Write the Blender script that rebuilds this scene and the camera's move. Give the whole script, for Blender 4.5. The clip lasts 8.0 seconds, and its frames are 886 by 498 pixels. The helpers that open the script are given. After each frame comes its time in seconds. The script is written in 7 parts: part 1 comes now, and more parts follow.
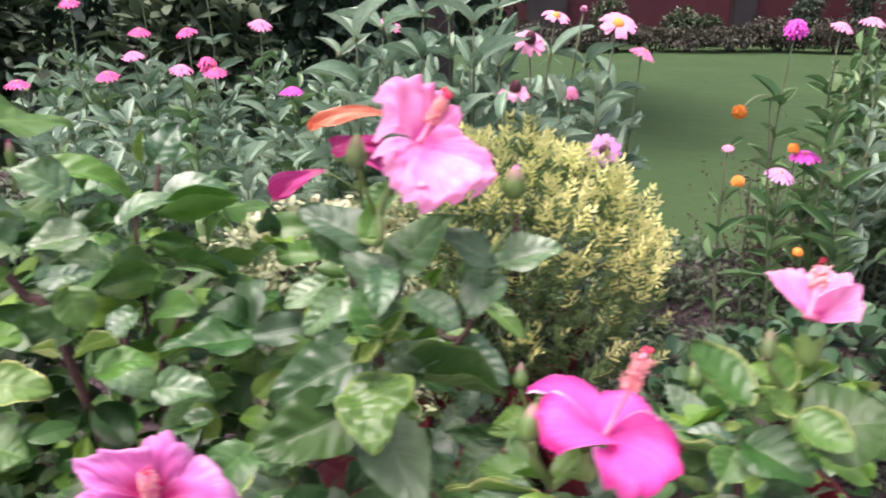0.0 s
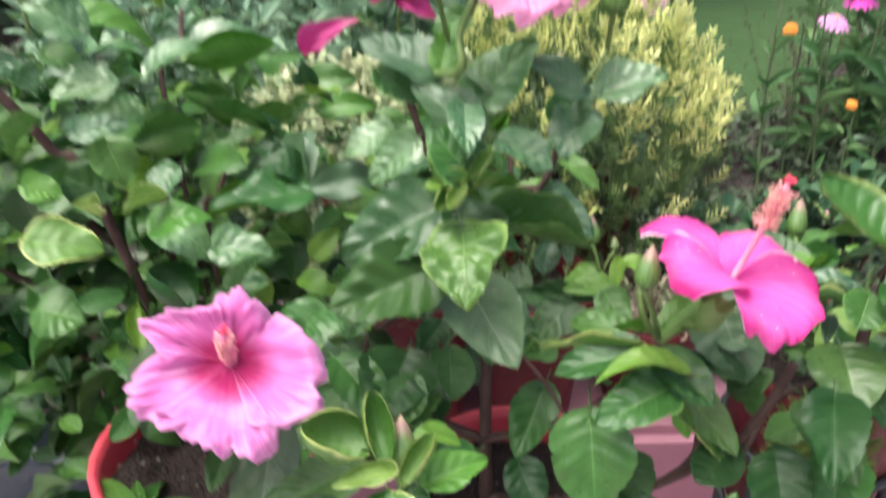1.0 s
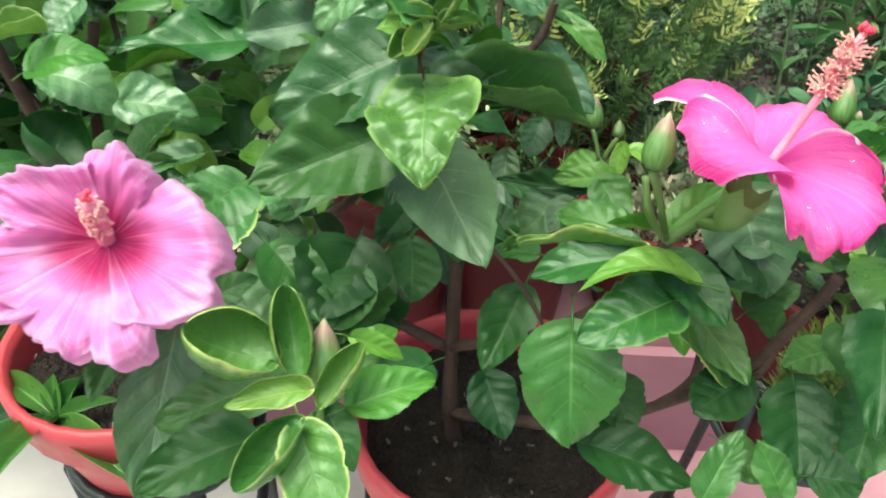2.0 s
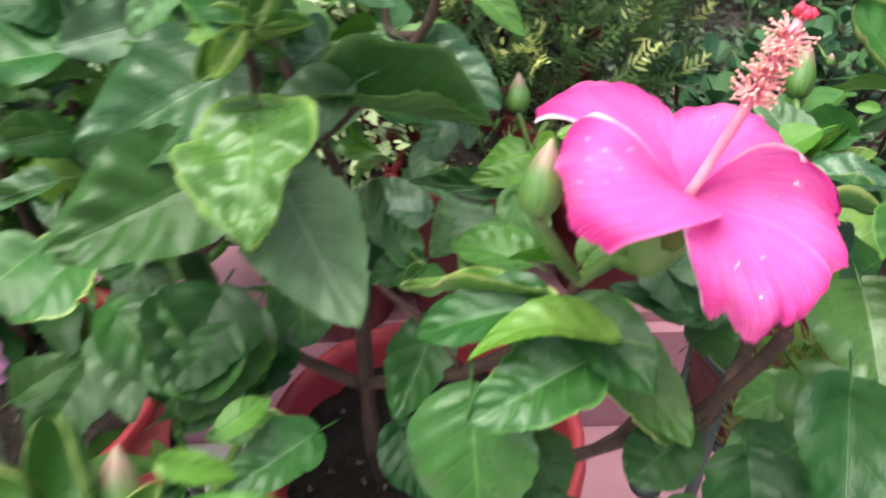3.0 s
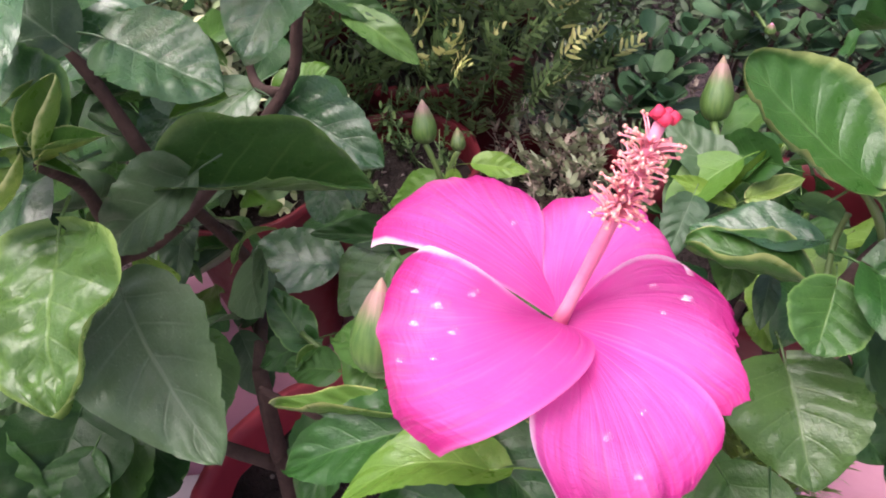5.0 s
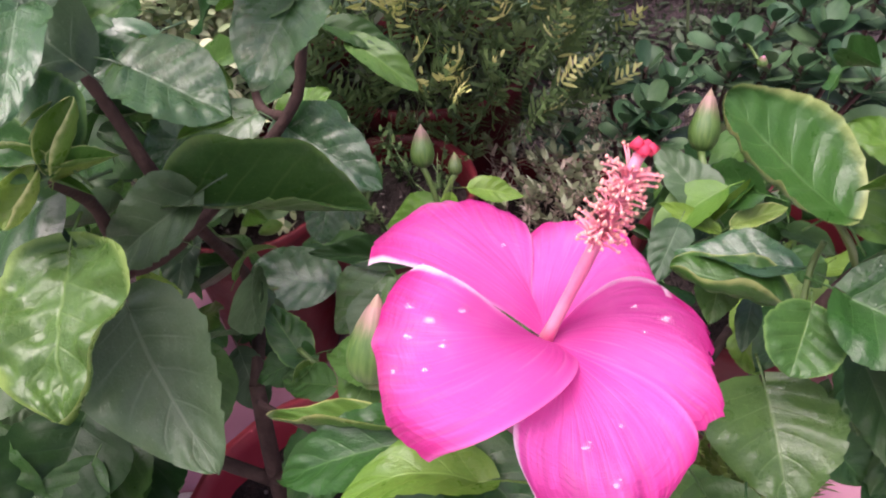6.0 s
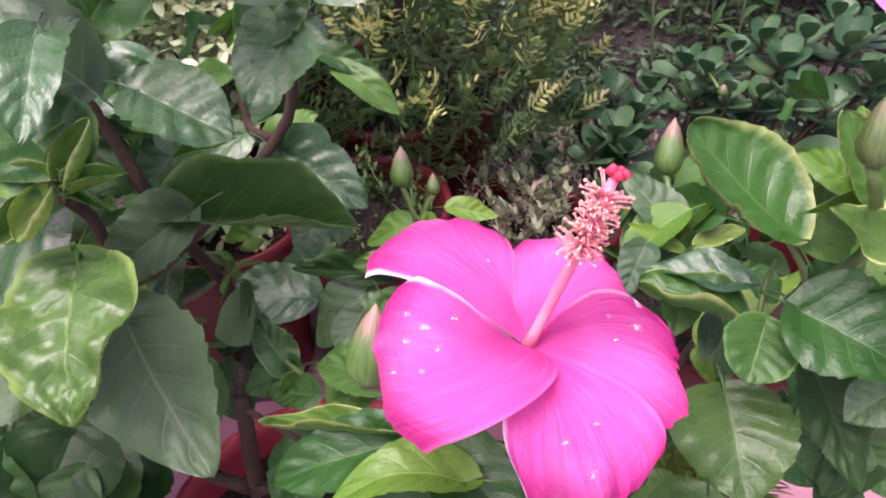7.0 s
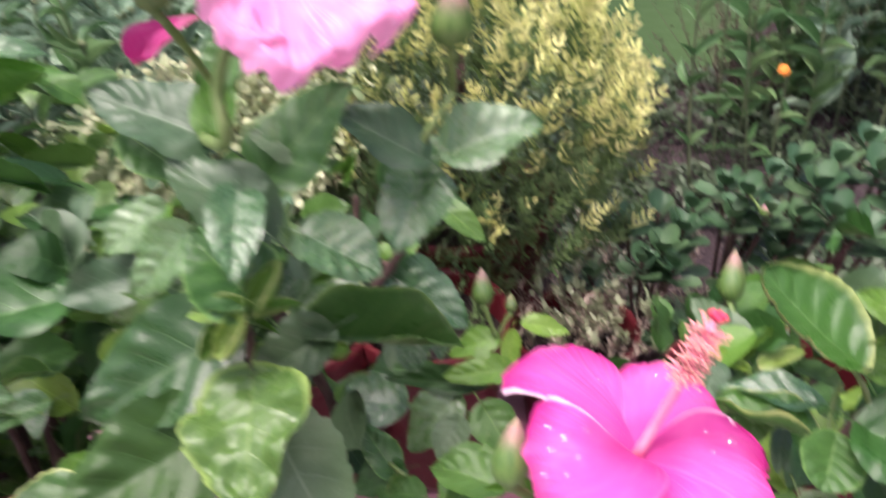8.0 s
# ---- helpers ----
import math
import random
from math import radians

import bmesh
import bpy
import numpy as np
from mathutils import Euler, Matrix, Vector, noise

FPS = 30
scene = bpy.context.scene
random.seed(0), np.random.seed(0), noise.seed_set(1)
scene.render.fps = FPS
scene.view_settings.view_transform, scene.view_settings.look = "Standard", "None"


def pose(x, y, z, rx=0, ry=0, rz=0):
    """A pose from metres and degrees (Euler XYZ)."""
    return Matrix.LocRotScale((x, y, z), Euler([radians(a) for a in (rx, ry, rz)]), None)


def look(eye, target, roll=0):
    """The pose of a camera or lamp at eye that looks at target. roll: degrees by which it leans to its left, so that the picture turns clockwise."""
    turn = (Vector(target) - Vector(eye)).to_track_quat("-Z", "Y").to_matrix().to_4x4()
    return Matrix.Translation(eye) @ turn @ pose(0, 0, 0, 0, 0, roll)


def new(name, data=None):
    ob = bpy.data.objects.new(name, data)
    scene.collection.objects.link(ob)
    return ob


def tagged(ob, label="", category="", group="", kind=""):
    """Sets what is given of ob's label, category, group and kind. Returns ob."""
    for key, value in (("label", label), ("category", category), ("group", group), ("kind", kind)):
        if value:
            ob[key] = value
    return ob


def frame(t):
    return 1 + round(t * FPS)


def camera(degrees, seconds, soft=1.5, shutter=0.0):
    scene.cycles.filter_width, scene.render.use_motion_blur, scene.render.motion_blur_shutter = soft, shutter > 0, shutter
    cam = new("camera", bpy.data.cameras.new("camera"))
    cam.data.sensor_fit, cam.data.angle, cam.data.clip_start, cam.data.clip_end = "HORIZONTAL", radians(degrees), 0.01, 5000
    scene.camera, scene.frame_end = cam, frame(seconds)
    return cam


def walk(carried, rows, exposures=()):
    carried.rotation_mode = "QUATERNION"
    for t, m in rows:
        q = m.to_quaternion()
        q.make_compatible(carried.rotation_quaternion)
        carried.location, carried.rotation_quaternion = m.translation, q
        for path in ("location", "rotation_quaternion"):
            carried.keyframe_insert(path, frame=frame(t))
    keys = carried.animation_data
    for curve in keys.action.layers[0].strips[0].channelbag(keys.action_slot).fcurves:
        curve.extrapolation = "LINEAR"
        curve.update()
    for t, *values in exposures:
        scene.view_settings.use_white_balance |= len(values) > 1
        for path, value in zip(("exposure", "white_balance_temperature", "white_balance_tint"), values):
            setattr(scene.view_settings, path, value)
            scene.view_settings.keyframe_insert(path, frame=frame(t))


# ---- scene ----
cam = camera(61.9, 8.0, soft=1.9, shutter=0.65)
PATH = [
    (0, (0.02, 0.013, 1.115), (-0.009, 1.89, 0.424), 0.5),
    (0.5, (-0.049, 0.018, 1.096), (-0.083, 1.876, 0.357), -1.0),
    (1, (-0.039, 0.064, 1.061), (-0.089, 1.804, 0.075), -1.4),
    (1.5, (-0.018, 0.122, 1.007), (-0.116, 1.748, -0.154), -0.0),
    (1.7, (-0.021, 0.134, 0.998), (-0.061, 1.747, -0.184), 1.9),
    (2.8, (0.029, 0.213, 0.982), (-0.024, 1.736, -0.314), -1.9),
    (3, (0.042, 0.244, 0.977), (0.019, 1.752, -0.336), -2.5),
    (3.5, (0.072, 0.315, 0.967), (0.085, 1.768, -0.407), -4.6),
    (4, (0.074, 0.327, 0.981), (0.09, 1.813, -0.357), -4.1),
    (4.5, (0.085, 0.325, 0.987), (0.121, 1.796, -0.368), -4.9),
    (4.7, (0.091, 0.32, 0.985), (0.118, 1.763, -0.401), -6.6),
    (6, (0.093, 0.303, 0.993), (0.134, 1.789, -0.345), -5.2),
    (6.5, (0.091, 0.297, 1.003), (0.176, 1.801, -0.313), -3.3),
    (7, (0.084, 0.287, 1.006), (0.22, 1.799, -0.297), -2.4),
    (7.5, (0.073, 0.277, 1.013), (0.239, 1.841, -0.222), -3.1),
    (8, (0.041, 0.251, 1.053), (0.126, 1.932, -0.028), -3.0),
]
walk(cam, [(t, look(eye, target, roll)) for t, eye, target, roll in PATH], [(0.0, 1.10, 6200, 23), (0.5, 1.18, 6200, 20), (1.0, 1.07, 6150, 0), (1.7, 1.14, 6250, -29), (3.0, 1.11, 6150, -12), (3.5, 0.84, 6050, -16), (4.0, 0.86, 6080, 4), (4.5, 0.84, 6050, 13), (6.0, 0.72, 6150, 23), (6.5, 0.86, 6120, 20), (7.0, 0.87, 6120, 25), (7.5, 0.85, 6150, 25), (8.0, 1.01, 6200, 19)])

# ---- world and light: an overcast evening sky, a wide weak sun high on the left ----
world = bpy.data.worlds.new("overcast_sky")
scene.world = world
world.use_nodes = True
wn = world.node_tree.nodes
sky = wn.new("ShaderNodeTexSky")
sky.sky_type = "NISHITA"
sky.sun_disc = False
sky.sun_elevation, sky.sun_rotation = radians(74), radians(-118)
sky.air_density, sky.dust_density, sky.ozone_density = 0.7, 9.0, 0.3
wn["Background"].inputs["Strength"].default_value = 0.15
world.node_tree.links.new(sky.outputs["Color"], wn["Background"].inputs["Color"])
sun_data = bpy.data.lights.new("sun", "SUN")
sun_data.energy, sun_data.angle, sun_data.color = 1.5, radians(50), (1.0, 0.95, 0.9)
sun = new("sun", sun_data)
sun.matrix_world = look((-2.5, -0.5, 9), (0, 0.8, 0))


# ---- small tools ----
def node_mat(name):
    m = bpy.data.materials.new(name)
    m.use_nodes = True
    return m, m.node_tree.nodes, m.node_tree.links, m.node_tree.nodes["Principled BSDF"]


def math_node(nt, op, a, b=None, c=None):
    n = nt.nodes.new("ShaderNodeMath")
    n.operation = op
    for i, v in enumerate((a, b, c)):
        if v is None:
            continue
        if isinstance(v, (int, float)):
            n.inputs[i].default_value = v
        else:
            nt.links.new(v, n.inputs[i])
    return n.outputs[0]


def ramp01(nt, value, lo, hi, to_lo=0.0, to_hi=1.0):
    n = nt.nodes.new("ShaderNodeMapRange")
    n.interpolation_type = "SMOOTHSTEP"
    nt.links.new(value, n.inputs[0])
    n.inputs[1].default_value, n.inputs[2].default_value = lo, hi
    n.inputs[3].default_value, n.inputs[4].default_value = to_lo, to_hi
    return n.outputs[0]


def mix_col(nt, fac, a, b, blend="MIX"):
    n = nt.nodes.new("ShaderNodeMix")
    n.data_type, n.blend_type = "RGBA", blend
    for socket, v in ((n.inputs[0], fac), (n.inputs[6], a), (n.inputs[7], b)):
        if isinstance(v, (int, float)):
            socket.default_value = v
        elif isinstance(v, tuple):
            socket.default_value = (*v, 1)
        else:
            nt.links.new(v, socket)
    return n.outputs[2]


def noise_fac(nt, scale, detail=3.0, rough=0.55, coord="Object", stretch=None):
    tc = nt.nodes.new("ShaderNodeTexCoord")
    out = tc.outputs[coord]
    if stretch:
        mp = nt.nodes.new("ShaderNodeMapping")
        mp.inputs["Scale"].default_value = stretch
        nt.links.new(out, mp.inputs[0])
        out = mp.outputs[0]
    n = nt.nodes.new("ShaderNodeTexNoise")
    n.inputs["Scale"].default_value, n.inputs["Detail"].default_value, n.inputs["Roughness"].default_value = scale, detail, rough
    nt.links.new(out, n.inputs["Vector"])
    return n.outputs["Fac"]


def bump(nt, bsdf, height, strength, distance):
    b = nt.nodes.new("ShaderNodeBump")
    b.inputs["Strength"].default_value, b.inputs["Distance"].default_value = strength, distance
    nt.links.new(height, b.inputs["Height"])
    nt.links.new(b.outputs[0], bsdf.inputs["Normal"])


def thin(m, bsdf, colour, amount):
    """Lets some light through a leaf or a petal."""
    nt = m.node_tree
    tr = nt.nodes.new("ShaderNodeBsdfTranslucent")
    mx = nt.nodes.new("ShaderNodeMixShader")
    mx.inputs[0].default_value = amount
    nt.links.new(colour, tr.inputs[0])
    nt.links.new(bsdf.outputs[0], mx.inputs[1])
    nt.links.new(tr.outputs[0], mx.inputs[2])
    nt.links.new(mx.outputs[0], nt.nodes["Material Output"].inputs[0])


# ---- materials ----
def leaf_mat(name, dark, light, vein, edge=None, gloss=0.32, through_light=0.20, vary=0.34, vein_amount=0.45, wax=0.5):
    """A leaf blade: midrib, side veins and fine net from its own UV, faint blotches, a coloured edge where young leaves have one."""
    m, nodes, links, bsdf = node_mat(name)
    nt = m.node_tree
    uv = nodes.new("ShaderNodeUVMap")
    sep = nodes.new("ShaderNodeSeparateXYZ")
    links.new(uv.outputs[0], sep.inputs[0])
    across = math_node(nt, "ABSOLUTE", math_node(nt, "MULTIPLY_ADD", sep.outputs[0], 2.0, -1.0))
    along = sep.outputs[1]
    rib = math_node(nt, "MULTIPLY", ramp01(nt, across, 0.008, 0.05, 1.0, 0.0), ramp01(nt, along, 0.5, 1.0, 1.0, 0.3))
    wander = math_node(nt, "MULTIPLY", noise_fac(nt, 3.0, 2.0), 0.05)
    slope = math_node(nt, "ADD", math_node(nt, "MULTIPLY_ADD", across, -0.30, along), wander)
    saw = math_node(nt, "FRACT", math_node(nt, "MULTIPLY_ADD", slope, 5.0, 0.5))
    gap = math_node(nt, "ABSOLUTE", math_node(nt, "SUBTRACT", saw, 0.5))
    side = math_node(nt, "MULTIPLY", ramp01(nt, gap, 0.0, 0.075, 1.0, 0.0), ramp01(nt, across, 0.35, 0.95, 1.0, 0.0))
    net = nodes.new("ShaderNodeTexVoronoi")
    net.feature = "DISTANCE_TO_EDGE"
    net.inputs["Scale"].default_value = 17.0
    tc = nodes.new("ShaderNodeTexCoord")
    links.new(tc.outputs["Object"], net.inputs["Vector"])
    mesh = ramp01(nt, net.outputs["Distance"], 0.0, 0.10, 1.0, 0.0)
    lines = math_node(nt, "MAXIMUM", math_node(nt, "MAXIMUM", rib, math_node(nt, "MULTIPLY", side, 0.55)), math_node(nt, "MULTIPLY", mesh, 0.14))
    info = nodes.new("ShaderNodeObjectInfo")
    blotch = noise_fac(nt, 3.2, 5.0, 0.6)
    fac = math_node(nt, "ADD", math_node(nt, "MULTIPLY", ramp01(nt, blotch, 0.25, 0.75), 0.50), math_node(nt, "MULTIPLY", info.outputs["Random"], 0.50))
    col = mix_col(nt, fac, dark, light)
    col = mix_col(nt, math_node(nt, "MULTIPLY", lines, vein_amount), col, vein)
    specks = ramp01(nt, noise_fac(nt, 42.0, 1.0), 0.70, 0.76)
    col = mix_col(nt, math_node(nt, "MULTIPLY", specks, 0.30), col, vein)
    if edge:
        col = mix_col(nt, ramp01(nt, math_node(nt, "ADD", across, math_node(nt, "MULTIPLY", math_node(nt, "SUBTRACT", blotch, 0.5), 0.25)), 0.86, 1.02), col, edge)
    hsv = nodes.new("ShaderNodeHueSaturation")
    links.new(math_node(nt, "MULTIPLY_ADD", info.outputs["Random"], vary, 1.0 - vary / 2), hsv.inputs["Value"])
    links.new(math_node(nt, "MULTIPLY_ADD", info.outputs["Random"], -0.035, 0.512), hsv.inputs["Hue"])
    links.new(col, hsv.inputs["Color"])
    links.new(hsv.outputs[0], bsdf.inputs["Base Color"])
    links.new(ramp01(nt, noise_fac(nt, 5.0, 4.0), 0.3, 0.7, gloss - 0.06, gloss + 0.10), bsdf.inputs["Roughness"])
    bsdf.inputs["Specular IOR Level"].default_value = wax
    high = math_node(nt, "ADD", math_node(nt, "MULTIPLY", lines, -0.35), math_node(nt, "MULTIPLY", noise_fac(nt, 22.0, 4.0), 0.5))
    bump(nt, bsdf, high, 0.34, 0.0024)
    thin(m, bsdf, hsv.outputs[0], through_light)
    return m

LEAF = {
    "mid": leaf_mat("hibiscus_leaf", (0.027, 0.084, 0.015), (0.067, 0.168, 0.035), (0.15, 0.29, 0.08)),
    "fresh": leaf_mat("hibiscus_leaf_bright", (0.036, 0.102, 0.021), (0.074, 0.178, 0.039), (0.20, 0.33, 0.10), (0.17, 0.31, 0.08), vein_amount=0.5),
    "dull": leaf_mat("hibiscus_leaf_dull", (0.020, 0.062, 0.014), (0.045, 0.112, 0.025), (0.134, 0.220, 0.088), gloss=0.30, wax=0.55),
    # deep: the same leaf with shade put into its colour, about half as bright
    "deep": leaf_mat("hibiscus_leaf_shaded", (0.012, 0.044, 0.010), (0.030, 0.084, 0.018), (0.056, 0.120, 0.044), gloss=0.36, wax=0.32),
    # lit: the same leaf brightened, with the light on it put into its colour
    "lit": leaf_mat("hibiscus_leaf_lit", (0.067, 0.172, 0.018), (0.121, 0.250, 0.035), (0.21, 0.38, 0.08)),
    "pale": leaf_mat("hibiscus_leaf_greyish", (0.043, 0.092, 0.037), (0.083, 0.150, 0.070), (0.202, 0.280, 0.175), gloss=0.34),
    # sheen: glossier leaf, its base colour lightened to stand for reflected sky
    "sheen": leaf_mat("hibiscus_leaf_sky_sheen", (0.043, 0.122, 0.035), (0.096, 0.200, 0.070), (0.28, 0.40, 0.24), gloss=0.26, wax=1.0),
    "young": leaf_mat("hibiscus_leaf_young", (0.069, 0.165, 0.025), (0.157, 0.270, 0.055), (0.28, 0.42, 0.12), (0.52, 0.58, 0.26)),
    "wet": leaf_mat("hibiscus_leaf_wet", (0.027, 0.088, 0.016), (0.063, 0.150, 0.033), (0.20, 0.34, 0.10), (0.22, 0.36, 0.10), gloss=0.27, wax=0.5, vein_amount=0.3),
    "rim": leaf_mat("hibiscus_leaf_yellow_edged", (0.040, 0.120, 0.019), (0.083, 0.190, 0.035), (0.146, 0.250, 0.088), (0.48, 0.54, 0.19)),
    "zinnia": leaf_mat("zinnia_leaf", (0.120, 0.235, 0.130), (0.370, 0.490, 0.365), (0.38, 0.48, 0.36), gloss=0.27, vein_amount=0.2),
    "zinnia_dark": leaf_mat("bedding_leaf", (0.060, 0.150, 0.046), (0.155, 0.270, 0.112), (0.21, 0.30, 0.17), gloss=0.40, vein_amount=0.2),
    "jade": leaf_mat("rosette_leaf", (0.026, 0.080, 0.032), (0.076, 0.152, 0.068), (0.09, 0.17, 0.08), gloss=0.40, through_light=0.08, vein_amount=0.15),
}


def clump_mat(name, a, b, gloss=0.5, through_light=0.2):
    """Small joined leaves, each with a tone of its own."""
    m, nodes, links, bsdf = node_mat(name)
    nt = m.node_tree
    geo = nodes.new("ShaderNodeNewGeometry")
    mixed = math_node(nt, "ADD", math_node(nt, "MULTIPLY", geo.outputs["Random Per Island"], 0.65), math_node(nt, "MULTIPLY", ramp01(nt, noise_fac(nt, 7.0), 0.3, 0.7), 0.35))
    col = mix_col(nt, mixed, a, b)
    links.new(col, bsdf.inputs["Base Color"])
    bsdf.inputs["Roughness"].default_value = gloss
    thin(m, bsdf, col, through_light)
    return m


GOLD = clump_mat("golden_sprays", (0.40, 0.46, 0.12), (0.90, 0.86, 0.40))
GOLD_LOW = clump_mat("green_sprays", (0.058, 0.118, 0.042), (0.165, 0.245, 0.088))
GOLD_INNER = clump_mat("inner_shade_sprays", (0.032, 0.060, 0.024), (0.075, 0.110, 0.042))
CREAM = clump_mat("cream_variegated_leaves", (0.10, 0.19, 0.06), (0.66, 0.66, 0.42))
WOODS = clump_mat("dark_tree_leaves", (0.036, 0.070, 0.044), (0.098, 0.155, 0.098))
BORDER = clump_mat("border_leaves", (0.030, 0.056, 0.028), (0.090, 0.125, 0.062))
HEDGE = clump_mat("brownish_border_leaves", (0.022, 0.026, 0.016), (0.072, 0.070, 0.042))
DEAD = clump_mat("dead_brown_growth", (0.050, 0.028, 0.028), (0.130, 0.078, 0.072), 0.8, 0.05)
DRY = clump_mat("dry_stalks", (0.20, 0.155, 0.12), (0.46, 0.37, 0.31), 0.8, 0.05)
TUFT = clump_mat("pale_seedling_leaves", (0.16, 0.20, 0.10), (0.40, 0.42, 0.28), 0.7)
SPIKY = clump_mat("spiky_green", (0.085, 0.160, 0.028), (0.24, 0.32, 0.08))


def petal_mat(name, heart, body, edge, pale, streak=0.5, reach=0.42, lip=0.0):
    """A petal: dark heart, fine streaks from heart to edge, a paler bloom on it."""
    m, nodes, links, bsdf = node_mat(name)
    nt = m.node_tree
    uv = nodes.new("ShaderNodeUVMap")
    sep = nodes.new("ShaderNodeSeparateXYZ")
    links.new(uv.outputs[0], sep.inputs[0])
    mp = nodes.new("ShaderNodeMapping")
    mp.inputs["Scale"].default_value = (34.0, 2.2, 1.0)
    links.new(uv.outputs[0], mp.inputs[0])
    n = nodes.new("ShaderNodeTexNoise")
    n.inputs["Scale"].default_value, n.inputs["Detail"].default_value = 1.0, 4.0
    links.new(mp.outputs[0], n.inputs["Vector"])
    fine = n.outputs["Fac"]
    col = mix_col(nt, ramp01(nt, sep.outputs[1], reach * 0.4, reach), heart, body)
    col = mix_col(nt, ramp01(nt, math_node(nt, "MULTIPLY_ADD", fine, 0.55, sep.outputs[1]), 0.94, 1.32), col, edge)
    col = mix_col(nt, math_node(nt, "MULTIPLY", ramp01(nt, fine, 0.48, 0.80), streak), col, pale)
    col = mix_col(nt, math_node(nt, "MULTIPLY", ramp01(nt, noise_fac(nt, 28.0, 3.0), 0.5, 0.75), 0.35), col, pale)
    out = math_node(nt, "ABSOLUTE", math_node(nt, "MULTIPLY_ADD", sep.outputs[0], 2.0, -1.0))
    col = mix_col(nt, math_node(nt, "MULTIPLY", ramp01(nt, out, 0.93, 0.995), 0.22), col, pale)
    if lip:
        torn = math_node(nt, "MULTIPLY_ADD", noise_fac(nt, 90.0, 3.0), 0.07, sep.outputs[0])
        seam = math_node(nt, "MULTIPLY", ramp01(nt, torn, 0.040, 0.070, 1.0, 0.0), ramp01(nt, sep.outputs[1], 0.3, 0.6))
        col = mix_col(nt, math_node(nt, "MULTIPLY", seam, lip), col, (0.95, 0.72, 0.86))
    links.new(col, bsdf.inputs["Base Color"])
    bsdf.inputs["Roughness"].default_value = 0.5
    bsdf.inputs["Specular IOR Level"].default_value = 0.3
    cross = nodes.new("ShaderNodeMapping")
    cross.inputs["Scale"].default_value = (7.0, 24.0, 1.0)
    links.new(uv.outputs[0], cross.inputs[0])
    crease = nodes.new("ShaderNodeTexNoise")
    crease.inputs["Scale"].default_value, crease.inputs["Detail"].default_value = 1.0, 3.0
    links.new(cross.outputs[0], crease.inputs["Vector"])
    folds = math_node(nt, "MULTIPLY", math_node(nt, "MULTIPLY", crease.outputs["Fac"], ramp01(nt, sep.outputs[1], 0.45, 0.95)), 1.6)
    bump(nt, bsdf, math_node(nt, "ADD", math_node(nt, "ADD", fine, folds), math_node(nt, "MULTIPLY", noise_fac(nt, 110.0, 4.0), 1.2)), 0.45, 0.0019)
    thin(m, bsdf, col, 0.35)
    return m


PETAL_HOT = petal_mat("hot_pink_petal", (0.68, 0.065, 0.36), (0.80, 0.115, 0.475), (0.50, 0.014, 0.20), (0.90, 0.36, 0.66), 0.26, lip=0.85)
PETAL_PINK = petal_mat("pink_petal", (0.34, 0.006, 0.10), (0.66, 0.16, 0.47), (0.76, 0.36, 0.66), (0.86, 0.60, 0.82), 0.22, 0.55)
PETAL_SOFT = petal_mat("soft_pink_petal", (0.64, 0.09, 0.34), (0.84, 0.25, 0.54), (0.88, 0.37, 0.64), (0.93, 0.62, 0.80), 0.5)
PETAL_WILT = petal_mat("wilted_magenta_petal", (0.30, 0.02, 0.10), (0.48, 0.04, 0.22), (0.42, 0.03, 0.18), (0.70, 0.28, 0.45), 0.4)
PETAL_CORAL = petal_mat("coral_petal", (0.60, 0.10, 0.05), (0.78, 0.24, 0.14), (0.72, 0.20, 0.10), (0.90, 0.55, 0.40), 0.4)


def plain_mat(name, a, b, scale, rough=0.6, metal=0.0, relief=0.3, depth=0.004, detail=5.0, shine=0.5):
    m, nodes, links, bsdf = node_mat(name)
    nt = m.node_tree
    big, small = noise_fac(nt, scale, detail), noise_fac(nt, scale * 7.0, 3.0)
    fac = math_node(nt, "ADD", math_node(nt, "MULTIPLY", ramp01(nt, big, 0.3, 0.7), 0.6), math_node(nt, "MULTIPLY", small, 0.4))
    links.new(mix_col(nt, fac, a, b), bsdf.inputs["Base Color"])
    links.new(ramp01(nt, small, 0.2, 0.8, rough - 0.08, rough + 0.08), bsdf.inputs["Roughness"])
    bsdf.inputs["Metallic"].default_value = metal
    bsdf.inputs["Specular IOR Level"].default_value = shine
    bump(nt, bsdf, math_node(nt, "ADD", small, math_node(nt, "MULTIPLY", big, 0.6)), relief, depth)
    return m


BARK = plain_mat("young_bark", (0.032, 0.018, 0.017), (0.095, 0.058, 0.050), 45.0, 0.8, relief=0.6, depth=0.002, shine=0.2)
GREEN_STEM = plain_mat("green_stem", (0.07, 0.13, 0.03), (0.14, 0.20, 0.06), 20.0, 0.5, relief=0.15, depth=0.001)
ZINNIA_STEM = plain_mat("pale_stem", (0.09, 0.13, 0.06), (0.18, 0.21, 0.11), 20.0, 0.6)
CALYX = plain_mat("bud_green", (0.075, 0.140, 0.030), (0.150, 0.220, 0.065), 40.0, 0.5, relief=0.08, depth=0.001)
BUD_TIP = plain_mat("bud_pink_tip", (0.24, 0.17, 0.10), (0.38, 0.26, 0.20), 40.0, 0.5, relief=0.08, depth=0.001)
STAMEN = plain_mat("coral_column", (0.80, 0.20, 0.28), (0.90, 0.40, 0.45), 60.0, 0.5, relief=0.15, depth=0.001)
COLUMN_PINK = plain_mat("pink_column", (0.72, 0.14, 0.30), (0.86, 0.34, 0.46), 60.0, 0.5, relief=0.15, depth=0.001)
